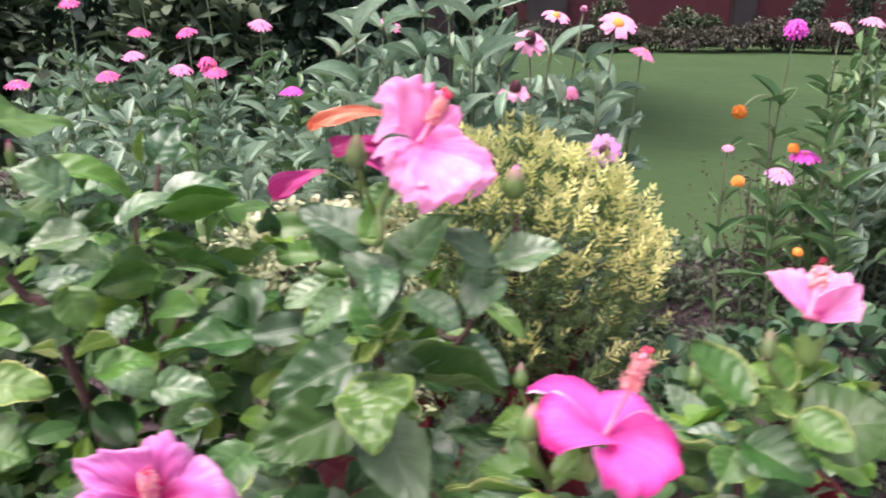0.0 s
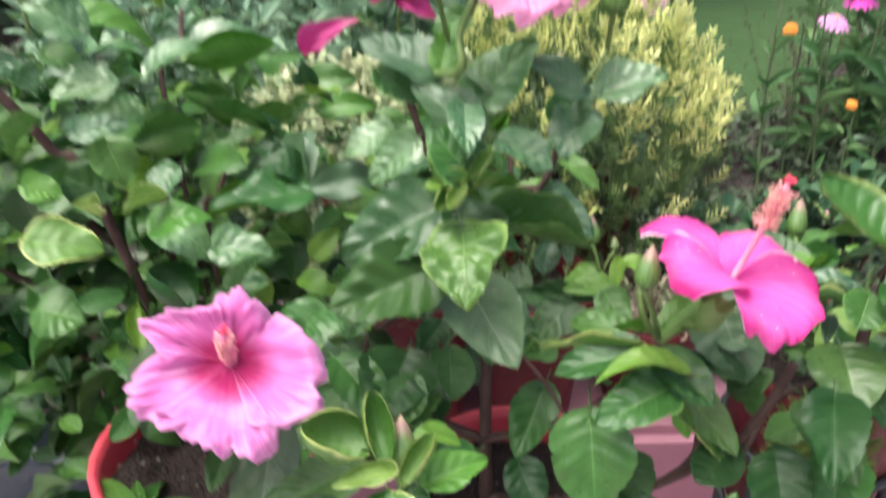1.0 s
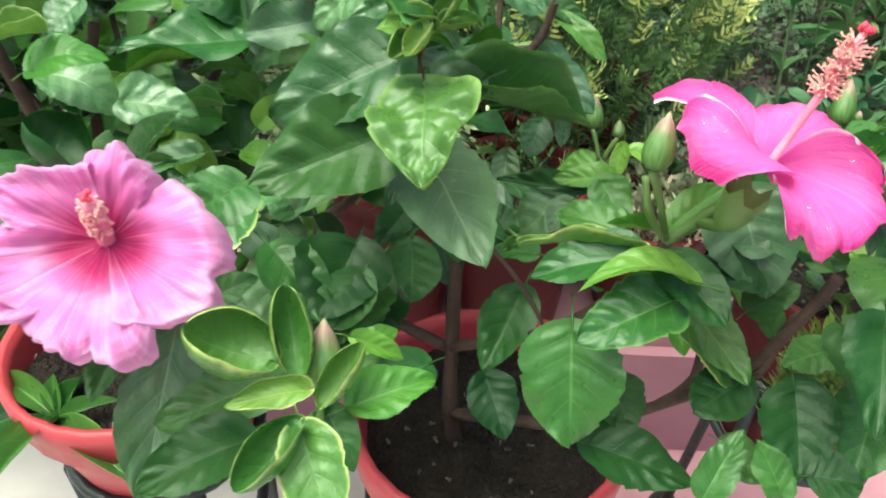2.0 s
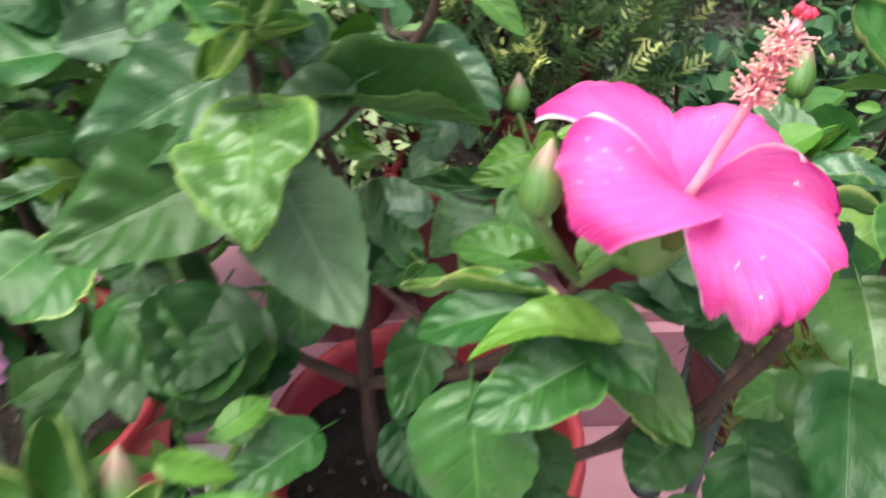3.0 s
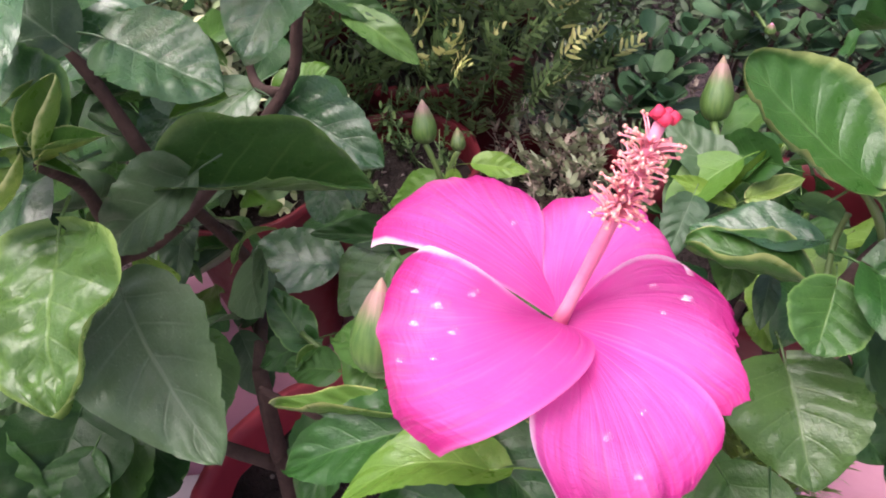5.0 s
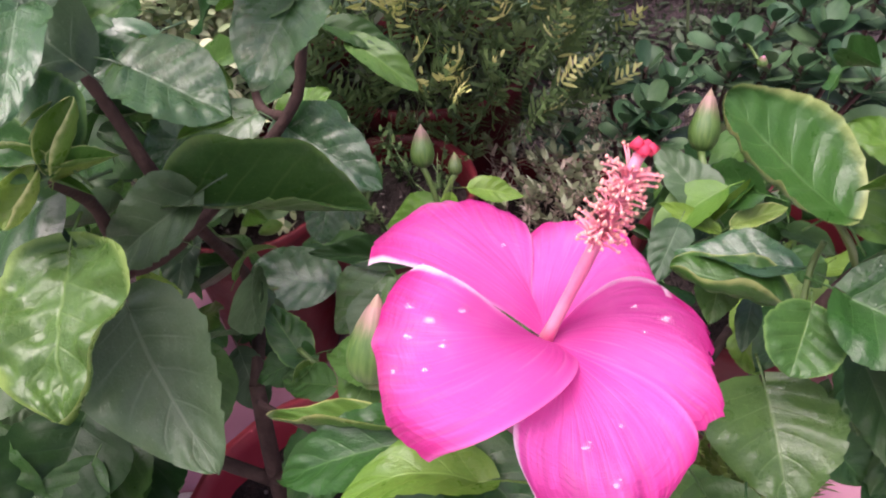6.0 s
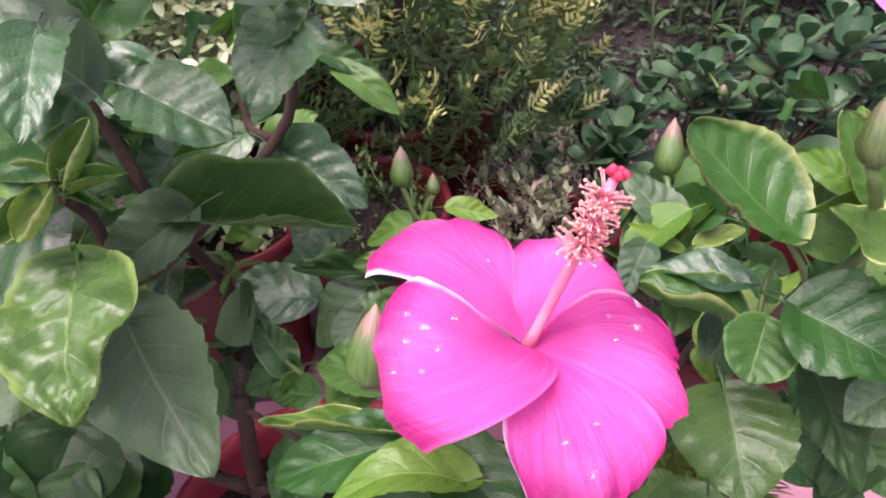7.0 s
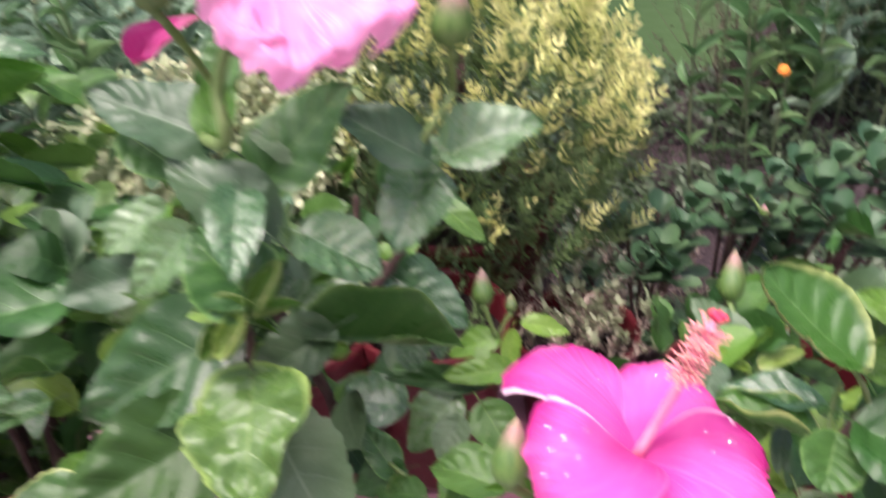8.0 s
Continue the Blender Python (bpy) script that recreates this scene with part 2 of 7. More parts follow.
POLLEN = plain_mat("orange_pollen", (0.84, 0.30, 0.26), (0.94, 0.56, 0.48), 90.0, 0.8, relief=0.15, depth=0.001)
POLLEN_PINK = plain_mat("pink_pollen", (0.78, 0.30, 0.32), (0.90, 0.52, 0.50), 90.0, 0.8, relief=0.15, depth=0.001)
STIGMA = plain_mat("red_stigma", (0.62, 0.02, 0.07), (0.78, 0.06, 0.14), 90.0, 0.7, relief=0.15, depth=0.001)
TERRACOTTA = plain_mat("red_plastic_pot", (0.34, 0.024, 0.044), (0.46, 0.050, 0.074), 9.0, 0.5, relief=0.12)
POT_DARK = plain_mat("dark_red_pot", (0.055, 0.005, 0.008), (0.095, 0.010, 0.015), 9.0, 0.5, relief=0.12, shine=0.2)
SOIL = plain_mat("potting_soil", (0.014, 0.010, 0.009), (0.046, 0.032, 0.030), 26.0, 0.95, relief=1.0, depth=0.02, shine=0.2)
CRUMB = plain_mat("soil_grit", (0.04, 0.030, 0.027), (0.20, 0.165, 0.155), 160.0, 0.9, shine=0.2)
BED_SOIL = plain_mat("bed_soil", (0.034, 0.024, 0.027), (0.095, 0.066, 0.072), 9.0, 0.95, relief=1.0, depth=0.04, shine=0.2)
CONCRETE = plain_mat("pale_terrace_concrete", (0.40, 0.335, 0.35), (0.53, 0.46, 0.47), 4.0, 0.8, relief=0.25)
KERB_PINK = plain_mat("pink_painted_kerb", (0.30, 0.135, 0.185), (0.42, 0.205, 0.265), 5.0, 0.7, relief=0.3, shine=0.2)
IRON = plain_mat("black_painted_iron", (0.018, 0.019, 0.022), (0.045, 0.047, 0.053), 20.0, 0.45, metal=0.3)
SLATE_BLUE = plain_mat("dark_blue_plastic", (0.030, 0.038, 0.055), (0.060, 0.072, 0.095), 12.0, 0.4)
GREY_PIPE = plain_mat("grey_pipe", (0.16, 0.17, 0.19), (0.26, 0.27, 0.30), 12.0, 0.5)
RED_WALL = plain_mat("dark_red_painted_wall", (0.048, 0.0065, 0.012), (0.078, 0.011, 0.019), 1.2, 0.75, relief=0.3, depth=0.02)
DARK_GATE = plain_mat("dark_gate_metal", (0.016, 0.014, 0.015), (0.035, 0.030, 0.030), 3.0, 0.6)
TRUNK_BARK = plain_mat("tree_bark", (0.07, 0.05, 0.05), (0.17, 0.13, 0.125), 12.0, 0.9, relief=1.0, depth=0.02)
LAWN = plain_mat("mown_lawn", (0.026, 0.055, 0.018), (0.042, 0.077, 0.026), 0.9, 0.95, relief=0.6, depth=0.03, detail=8.0, shine=0.2)
ZIN = {
    "pink": plain_mat("pink_zinnia", (0.66, 0.15, 0.34), (0.78, 0.29, 0.48), 60.0, 0.7),
    "magenta": plain_mat("magenta_zinnia", (0.62, 0.035, 0.42), (0.76, 0.10, 0.55), 60.0, 0.7),
    "rose": plain_mat("rose_zinnia", (0.60, 0.050, 0.22), (0.70, 0.12, 0.32), 60.0, 0.7),
    "pale": plain_mat("pale_pink_zinnia", (0.62, 0.20, 0.36), (0.74, 0.33, 0.48), 60.0, 0.7),
    "orange": plain_mat("orange_zinnia", (0.80, 0.20, 0.02), (0.90, 0.36, 0.05), 60.0, 0.7),
    "violet": plain_mat("violet_zinnia", (0.52, 0.17, 0.46), (0.66, 0.32, 0.58), 60.0, 0.7),
    "bud": plain_mat("green_flower_bud", (0.12, 0.17, 0.07), (0.24, 0.28, 0.14), 60.0, 0.7),
    "disc": plain_mat("dark_disc", (0.05, 0.015, 0.025), (0.10, 0.03, 0.04), 90.0, 0.9),
    "gold": plain_mat("golden_disc", (0.62, 0.22, 0.03), (0.80, 0.42, 0.08), 90.0, 0.9),
    "white": plain_mat("white_disc", (0.62, 0.60, 0.48), (0.78, 0.76, 0.66), 90.0, 0.9),
}
mw, mwn, mwl, mwb = node_mat("water_drop")
clear, glint, wet_mix = mwn.new("ShaderNodeBsdfTransparent"), mwn.new("ShaderNodeBsdfGlossy"), mwn.new("ShaderNodeMixShader")
glint.inputs["Roughness"].default_value = 0.05
wet_mix.inputs[0].default_value = 0.07
mwl.new(clear.outputs[0], wet_mix.inputs[1])
mwl.new(glint.outputs[0], wet_mix.inputs[2])
mwl.new(wet_mix.outputs[0], mwn["Material Output"].inputs[0])


# ---- mesh tools ----
def mesh_of(name, verts, faces, mat=None, uvs=None, smooth=True):
    me = bpy.data.meshes.new(name)
    me.from_pydata([tuple(map(float, v)) for v in verts], [], faces)
    if uvs is not None:
        layer = me.uv_layers.new(name="UVMap")
        idx = np.zeros(len(me.loops), dtype=np.int32)
        me.loops.foreach_get("vertex_index", idx)
        layer.data.foreach_set("uv", np.asarray(uvs, dtype=np.float32)[idx].ravel())
    if mat:
        me.materials.append(mat)
    if smooth:
        me.polygons.foreach_set("use_smooth", [True] * len(me.polygons))
    me.update()
    return me


def thing(name, base, label, category, group="", kind=""):
    ob = new(name)
    ob.empty_display_size = 0.05
    ob.location = base
    return tagged(ob, label, category, group, kind)


def part(name, me, parent, m=None, label="", mat=None):
    """One mesh object under a thing or a part; m is its pose in the world."""
    ob = new(name, me)
    ob.parent = parent
    up = Matrix.Identity(4)
    p = parent
    while p:
        up = p.matrix_basis @ up
        p = p.parent
    ob.matrix_basis = up.inverted() @ (m or Matrix.Identity(4))
    if mat:
        ob.material_slots[0].link = "OBJECT"
        ob.material_slots[0].material = mat
    return tagged(ob, label) if label else ob


def tube(points, radii, sides=7):
    """Vertices and faces of a bent, tapering stem with closed ends."""
    pts = [Vector(p) for p in points]
    verts, faces = [], []
    for i, p in enumerate(pts):
        d = (pts[min(i + 1, len(pts) - 1)] - pts[max(i - 1, 0)]).normalized()
        a = d.orthogonal().normalized() if i == 0 else (a - d * a.dot(d)).normalized()
        b = d.cross(a)
        for k in range(sides):
            w = 2 * math.pi * k / sides
            verts.append(p + (a * math.cos(w) + b * math.sin(w)) * radii[i])
    for i in range(len(pts) - 1):
        for k in range(sides):
            k2 = (k + 1) % sides
            faces.append((i * sides + k, i * sides + k2, (i + 1) * sides + k2, (i + 1) * sides + k))
    faces.append(tuple(range(sides))[::-1])
    faces.append(tuple(range((len(pts) - 1) * sides, len(pts) * sides)))
    return verts, faces


def curve_points(a, b, c, n=8):
    a, b, c = Vector(a), Vector(b), Vector(c)
    return [(1 - s) ** 2 * a + 2 * s * (1 - s) * b + s * s * c for s in (i / n for i in range(n + 1))]


def stem_mesh(name, points, r0, r1, mat, sides=7, knots=0.12):
    rng = random.Random(name + str(len(points)))
    n = len(points)
    radii = [(r0 + (r1 - r0) * i / (n - 1)) * (1 + knots * rng.uniform(-1, 1)) for i in range(n)]
    v, f = tube(points, radii, sides)
    return mesh_of(name, v, f, mat)


def lathe(name, profile, mat, sides=28):
    verts, faces = [], []
    for r, z in profile:
        for k in range(sides):
            w = 2 * math.pi * k / sides
            verts.append((r * math.cos(w), r * math.sin(w), z))
    for i in range(len(profile) - 1):
        for k in range(sides):
            k2 = (k + 1) % sides
            faces.append((i * sides + k, i * sides + k2, (i + 1) * sides + k2, (i + 1) * sides + k))
    faces.append(tuple(range(sides))[::-1])
    return mesh_of(name, verts, faces, mat)


def join(chunks):
    """Many (verts, faces) into one list of each."""
    verts, faces, n = [], [], 0
    for v, f in chunks:
        verts.extend(v)
        faces.extend(tuple(i + n for i in q) for q in f)
        n += len(v)
    return verts, faces


# ---- leaves ----
def leaf_mesh(kind, seed, fine=True):
    """A blade one long and one wide with its stalk: toothed margin, midrib fold, swellings between the side veins; kind sets how it bends."""
    rng = random.Random(seed * 7 + len(kind))
    nu, nv, step = (14, 44, 5) if fine else (6, 18, 2)
    narrow = kind in ("lance", "obovate")
    verts, faces, uvs = [], [], []
    ph, ph2, lean = rng.uniform(0, 6), rng.uniform(0, 6), rng.uniform(-0.07, 0.07)
    peak = {"round": 0.90, "cup": 0.90, "lance": 0.8, "obovate": 1.6, "dish": 0.80}.get(kind, 0.66) + rng.uniform(-0.05, 0.05)
    power = {"round": 0.56, "cup": 0.52, "lance": 0.85, "obovate": 0.46, "dish": 0.62}.get(kind, 0.70)
    tip_roll, twist, bend = rng.uniform(0.04, 0.22), rng.uniform(-0.10, 0.10), rng.uniform(-0.05, 0.10)
    swell = (0.066 if kind in ("quilt", "crinkle", "roll", "lroll", "fold") else 0.044) * rng.uniform(0.7, 1.2)
    teeth = 0.0 if narrow or kind == "cup" else 0.100 if kind != "round" else 0.06
    for j in range(nv + 1):
        v = j / nv
        w = max(0.0, math.sin(math.pi * v ** peak)) ** power * 0.5
        if kind == "obovate":
            w += 0.03 * (1 - v)
        if j == 0:
            w = 0.02
        for i in range(nu + 1):
            u = 2 * i / nu - 1
            au = abs(u)
            saw = ((j + (2 if u > 0 else 0)) % step) / step
            size = max(0.0, 0.55 + 1.3 * noise.noise((v * 6.0, 3.0 * (u > 0), seed + 2.3)))
            lobe = (0.28 if kind == "crinkle" else 0.15) * noise.noise((v * 3.2 + ph, 2.0 * (u > 0), seed + 8.1))
            tooth = (lobe - teeth * size * saw) * max(0.0, au - 0.55) / 0.45 * (1.0 if 0 < j < nv else 0.0)
            x = u * w * (1 + tooth)
            y = v - (0 if narrow else 0.13 * au * au * (1 - v) ** 3)
            vein = (v - 0.30 * au) * 5.0 + 0.35 * noise.noise((v * 1.5, 3.0 * (u > 0), seed + 3.7))
            z = (0.0 if narrow else swell * (0.75 + 0.9 * noise.noise((v * 2.5, u * 1.5, seed + 6.0)))) * math.sin(math.pi * vein) ** 2 * math.sin(math.pi * min(1.0, au * 0.95)) ** 0.7 * min(1.0, 4 * w)
            z += 0.045 * noise.noise((u * 0.9 + ph, v * 1.7, seed)) + 0.012 * noise.noise((u * 3.0 + ph, v * 7.0, seed + 1))
            z += twist * u * (v - 0.4) + bend * math.sin(math.pi * v)
            if kind in ("flat", "quilt"):
                z += 0.15 * au * w * 2 - tip_roll * v * v + 0.070 * math.sin(8 * v + ph2 + u) * au * au
            elif kind == "wavy":
                z += 0.12 * au * w * 2 - 0.15 * v * v + 0.10 * math.sin(9 * v + ph + 1.5 * u) * au * au
            elif kind == "crinkle":
                z += 0.10 * au * w * 2 - 0.14 * v * v + 0.09 * math.sin(13 * v + ph + 2.0 * u) * au * au * w * 2 + 0.085 * noise.noise((u * 2.6 + ph, v * 6.0, seed + 4)) + 0.03 * noise.noise((u * 7.0 + ph, v * 13.0, seed + 5)) + 0.08 * max(0.0, au - 0.86) / 0.14
            elif kind == "cup":
                z += 0.55 * (u * w * 2) ** 2 + 0.38 * ((v - 0.42) / 0.58) ** 2 - 0.05
                if au > 0.75:
                    x *= 1 - 1.7 * (au - 0.75)
                    z += 0.20 * math.sin((au - 0.75) / 0.25 * 2.2) * w * 2
            elif kind == "dish":
                z += 0.24 * (u * w * 2) ** 2 + 0.10 * ((v - 0.4) / 0.6) ** 2 + 0.06 * max(0.0, au - 0.85) / 0.15
            elif kind == "fold":
                x *= 0.62
                z += 0.62 * au * w * 2 - 0.10 * v * v + 0.08 * math.sin(10 * v + ph + u) * au * w * 2
            elif kind in ("roll", "lroll"):
                side = u if kind == "roll" else -u
                z += 0.10 * au * w * 2 - 0.10 * v * v + 0.075 * math.sin(11 * v + ph) * au * au
                if side > 0.42:
                    a = (side - 0.42) / 0.58 * 1.9
                    x = (0.42 + 0.58 * math.sin(a) / 1.9) * w * (1 if u > 0 else -1) * (1 + 0.3 * tooth)
                    z += 0.58 * (1 - math.cos(a)) / 1.9 * w * 1.5
            elif kind == "arch":
                z += 0.20 * math.sin(math.pi * v) - 0.26 * v * v + 0.10 * au * w * 2
            elif kind == "round":
                z += 0.12 * au ** 1.5 * w * 2 - 0.10 * v * v
            elif kind == "lance":
                z += 0.34 * au * w * 2 + 0.10 * math.sin(math.pi * v) - 0.34 * tip_roll * 3 * v * v + 0.04 * math.sin(6 * v + ph) * u
            elif kind == "obovate":
                z = 0.10 * au * au * w * 2 + 0.16 * v * v
            verts.append((x + lean * v * v, y, z))
            uvs.append((0.5 + 0.5 * u, v))
    for j in range(nv):
        for i in range(nu):
            a = j * (nu + 1) + i
            faces.append((a, a + 1, a + nu + 2, a + nu + 1))
    n = len(verts)
    tv, tf = tube([(0, -0.34, -0.10), (0, -0.17, -0.02), (0, 0.02, 0.005)], [0.014, 0.011, 0.010], 5)
    verts += [tuple(p) for p in tv]
    uvs += [(0.5, 0.02)] * len(tv)
    faces += [tuple(i + n for i in q) for q in tf]
    return mesh_of("leaf_" + kind, verts, faces, LEAF["mid"], uvs)


LEAF_KINDS = ("flat", "wavy", "cup", "dish", "fold", "arch", "round", "lance", "obovate", "crinkle", "quilt", "roll", "lroll")
LEAF_MESH = {k: [leaf_mesh(k, s) for s in range(5)] for k in LEAF_KINDS}
SMALL_LEAF = {k: [leaf_mesh(k, s + 9, False) for s in range(5)] for k in LEAF_KINDS}
leaf_count = [0]


def leaf_pose(base, tip, normal, width):
    b, t, n = Vector(base), Vector(tip), Vector(normal)
    length = (t - b).length
    y = (t - b) / length
    z = (n - y * n.dot(y)).normalized()
    x = y.cross(z)
    m = Matrix((x * width, y * length, z * (0.45 * length + 0.4 * width))).transposed().to_4x4()
    m.translation = b
    return m


def leaf(owner, base, tip, normal, width, kind, mat, small=False):
    leaf_count[0] += 1
    me = (SMALL_LEAF if small else LEAF_MESH)[kind][leaf_count[0] % 5]
    return part("leaf", me, owner, leaf_pose(base, tip, normal, width), mat=LEAF[mat])


def random_leaf(owner, rng, at, size, kinds, mats, spread=0.6, aspect=0.68, out=None):
    """A leaf that hangs outwards and shows its face to the sky."""
    d = Vector((rng.gauss(0, 1), rng.gauss(0, 1), rng.uniform(-0.9, 0.4)))
    if out:
        d += Vector(out) * 1.2
    d.normalize()
    s = size * rng.uniform(0.7, 1.25)
    n = Vector((rng.gauss(0, spread), rng.gauss(-0.35, spread), 1.0))
    if abs(d.dot(n.normalized())) > 0.9:
        d = d.orthogonal().normalized()
    return leaf(owner, at, Vector(at) + d * s, n, s * aspect * rng.uniform(0.8, 1.15), rng.choice(kinds), rng.choice(mats), True)


def flake(c, d, n, length, width, bend=0.15):
    """A small oval leaf of eight triangles for joined foliage."""
    x = d.cross(n).normalized() * width / 2
    mid = c + d * length * 0.45
    low, high = c + d * length * 0.16 + n * width * 0.03, c + d * length * 0.78 - n * length * bend * 0.5
    return [c, low + x * 0.72, mid + x, high + x * 0.66, c + d * length - n * length * bend, high - x * 0.66, mid - x, low - x * 0.72, mid + n * width * 0.12], [(0, 1, 8), (1, 2, 8), (2, 3, 8), (3, 4, 8), (4, 5, 8), (5, 6, 8), (6, 7, 8), (7, 0, 8)]


# ---- petals and flowers ----
def petal_mesh(name, base, mid, tip, normal, width, mat, ruffle=0.006, cup=0.12, seed=0, droop=0.0, narrow=0.16, offset=0.0):
    """A petal in its flower's place: a bent strip that widens, with a wavy edge."""
    rng = random.Random(seed)
    ph = rng.uniform(0, 6)
    n0 = Vector(normal).normalized()
    pts = curve_points(base, mid, tip, 14)
    nu, nv = 14, 14
    verts, faces, uvs = [], [], []
    for j in range(nv + 1):
        v = j / nv
        p = pts[j]
        d = (pts[min(j + 1, nv)] - pts[max(j - 1, 0)]).normalized()
        side = d.cross(n0).normalized()
        up = side.cross(d).normalized()
        w = width * (narrow + (1 - narrow) * math.sin(math.pi * 0.5 * min(1, v / 0.82)) ** 1.25)
        if v > 0.80:
            w *= max(0.0, 1 - ((v - 0.80) / 0.225) ** 2.4) ** 0.5
        for i in range(nu + 1):
            u = 2 * i / nu - 1
            wave = ruffle * (v ** 2) * (math.sin(5.0 * u + 7 * v + ph) + 0.6 * math.sin(11 * u - 4 * v + ph * 2)) * (0.35 + abs(u))
            z = wave + cup * width * (u * u - 0.3) * v - droop * v ** 3 * width + 0.0007 * math.sin(21 * u + 2 * math.sin(5 * v + ph)) * v * (1 - 0.5 * v) + offset * u * v
            z += ruffle * 2.2 * v * noise.noise((u * 1.3 + ph, v * 2.2, seed * 1.7)) + ruffle * 0.8 * v * noise.noise((u * 3.5 + ph, v * 4.0, seed * 0.7))
            crimp = 0.002 * math.sin(6 * u + ph) * v ** 4 + ruffle * 0.7 * noise.noise((u * 1.9, ph, seed)) * v ** 3
            verts.append(p + side * (u * w / 2) + up * z + d * (crimp - 0.10 * width * u * u * v ** 2))
            uvs.append((0.5 + 0.5 * u, v))
    for j in range(nv):
        for i in range(nu):
            a = j * (nu + 1) + i
            faces.append((a, a + 1, a + nu + 2, a + nu + 1))
    return mesh_of(name, verts, faces, mat, uvs)


def broad_petal(name, throat, left, far, right, axis, mat, lift=0.2, ruffle=0.003, curl=0.004, seed=0):
    """A petal from the throat to its left corner, far edge and right corner, arched along the axis, with rolled wavy edges."""
    t, a, m, b = Vector(throat), Vector(left), Vector(far), Vector(right)
    axis = Vector(axis).normalized()
    ph = random.Random(seed).uniform(0, 6)
    c1 = (t + m) / 2 + axis * (m - t).length * lift
    c0, c2 = [(t + m) / 2 + (e - m) * 0.65 + axis * (e - t).length * lift * 0.5 for e in (a, b)]
    nu, nv = 22, 22
    verts, faces, uvs = [], [], []
    for j in range(nv + 1):
        v = j / nv
        for i in range(nu + 1):
            u = 2 * i / nu - 1
            end = a * (u * (u - 1) / 2) + m * (1 - u * u) + b * (u * (u + 1) / 2)
            ctrl = c0 * (u * (u - 1) / 2) + c1 * (1 - u * u) + c2 * (u * (u + 1) / 2)
            s = v * (1 - 0.035 * (1 + math.sin(9 * u + ph)) * v * v)
            p = t * (1 - s) ** 2 + ctrl * 2 * s * (1 - s) + end * s * s
            wave = ruffle * v * v * (math.sin(6 * u + 5 * v + ph) * abs(u) + 1.4 * noise.noise((u * 2.1 + ph, v * 2.6, seed * 1.7)) + 0.5 * noise.noise((u * 5.5 + ph, v * 4.5, seed * 2.9)))
            rib = 0.00016 * math.sin(24 * u + 2 * math.sin(4 * v + ph)) * v
            roll = curl * (max(0.0, v - 0.86) / 0.14) ** 2 + curl * (max(0.0, abs(u) - 0.86) / 0.14) ** 2 * v
            verts.append(p + axis * (wave + rib - roll))
            uvs.append((0.5 + 0.5 * u, v))
    for j in range(nv):
        for i in range(nu):
            k = j * (nu + 1) + i
            faces.append((k, k + 1, k + nu + 2, k + nu + 1))
    return mesh_of(name, verts, faces, mat, uvs)


def draped_petal(name, throat, lines, axis, mat, ruffle=0.0015, seed=0, frill=0.04):
    """A petal stretched over three lines that run from the throat to its edge, with fine ribs and a wavy rim."""
    axis = Vector(axis).normalized()
    ph = random.Random(seed).uniform(0, 6)
    rows = [[Vector(throat)] + [Vector(p) for p in line] for line in lines]
    n = 30
    verts, faces, uvs = [], [], []
    for j in range(n + 1):
        v = j / n
        for i in range(n + 1):
            u = 2 * i / n - 1
            s = v * (1 - 0.05 * abs(u) ** 6 - 0.018 * (1 + math.sin(8 * u + ph)) * v * v + frill * v * v * (noise.noise((u * 2.2 + ph, 0.3, seed)) + 0.5 * noise.noise((u * 6.0 + ph, 0.7, seed)) + 0.35 * noise.noise((u * 15.0 + ph, 1.3, seed)) - 0.1))
            b = (-4.5 * (s - 1 / 3) * (s - 2 / 3) * (s - 1), 13.5 * s * (s - 2 / 3) * (s - 1), -13.5 * s * (s - 1 / 3) * (s - 1), 4.5 * s * (s - 1 / 3) * (s - 2 / 3))
            p = Vector()
            for across, row in zip((u * (u - 1) / 2, 1 - u * u, u * (u + 1) / 2), rows):
                for weight, q in zip(b, row):
                    p += q * (across * weight)
            wave = ruffle * v * v * (1.5 * noise.noise((u * 2.0 + ph, v * 2.6, seed * 1.7)) + 0.8 * noise.noise((u * 5.0 + ph, v * 4.0, seed * 2.9)) + 0.5 * math.sin(9 * u + ph) * max(0.0, v - 0.7) / 0.3 + 0.55 * noise.noise((u * 11.0 + ph, v * 3.0, seed * 3.3)) * max(0.0, v - 0.45) / 0.55)
            rib = 0.00022 * math.sin(30 * u + 3 * noise.noise((u * 2, v * 3, ph))) * v
            verts.append(p + axis * (wave + rib - ruffle * 1.2 * (max(0.0, v - 0.92) / 0.08) ** 2))
            uvs.append((0.5 + 0.5 * u, v))
    for j in range(n):
        for i in range(n):
            k = j * (n + 1) + i
            faces.append((k, k + 1, k + n + 2, k + n + 1))
    return mesh_of(name, verts, faces, mat, uvs)


def dot_mesh(name, spots, r, mat):
    """Many tiny knobs, joined."""
    chunks = []
    for c in spots:
        v = [c + Vector(o) * r for o in ((1, 0, 0), (-1, 0, 0), (0, 1, 0), (0, -1, 0), (0, 0, 1), (0, 0, -1))]
        chunks.append((v, [(0, 2, 4), (2, 1, 4), (1, 3, 4), (3, 0, 4), (2, 0, 5), (1, 2, 5), (3, 1, 5), (0, 3, 5)]))
    v, f = join(chunks)
    return mesh_of(name, v, f, mat)


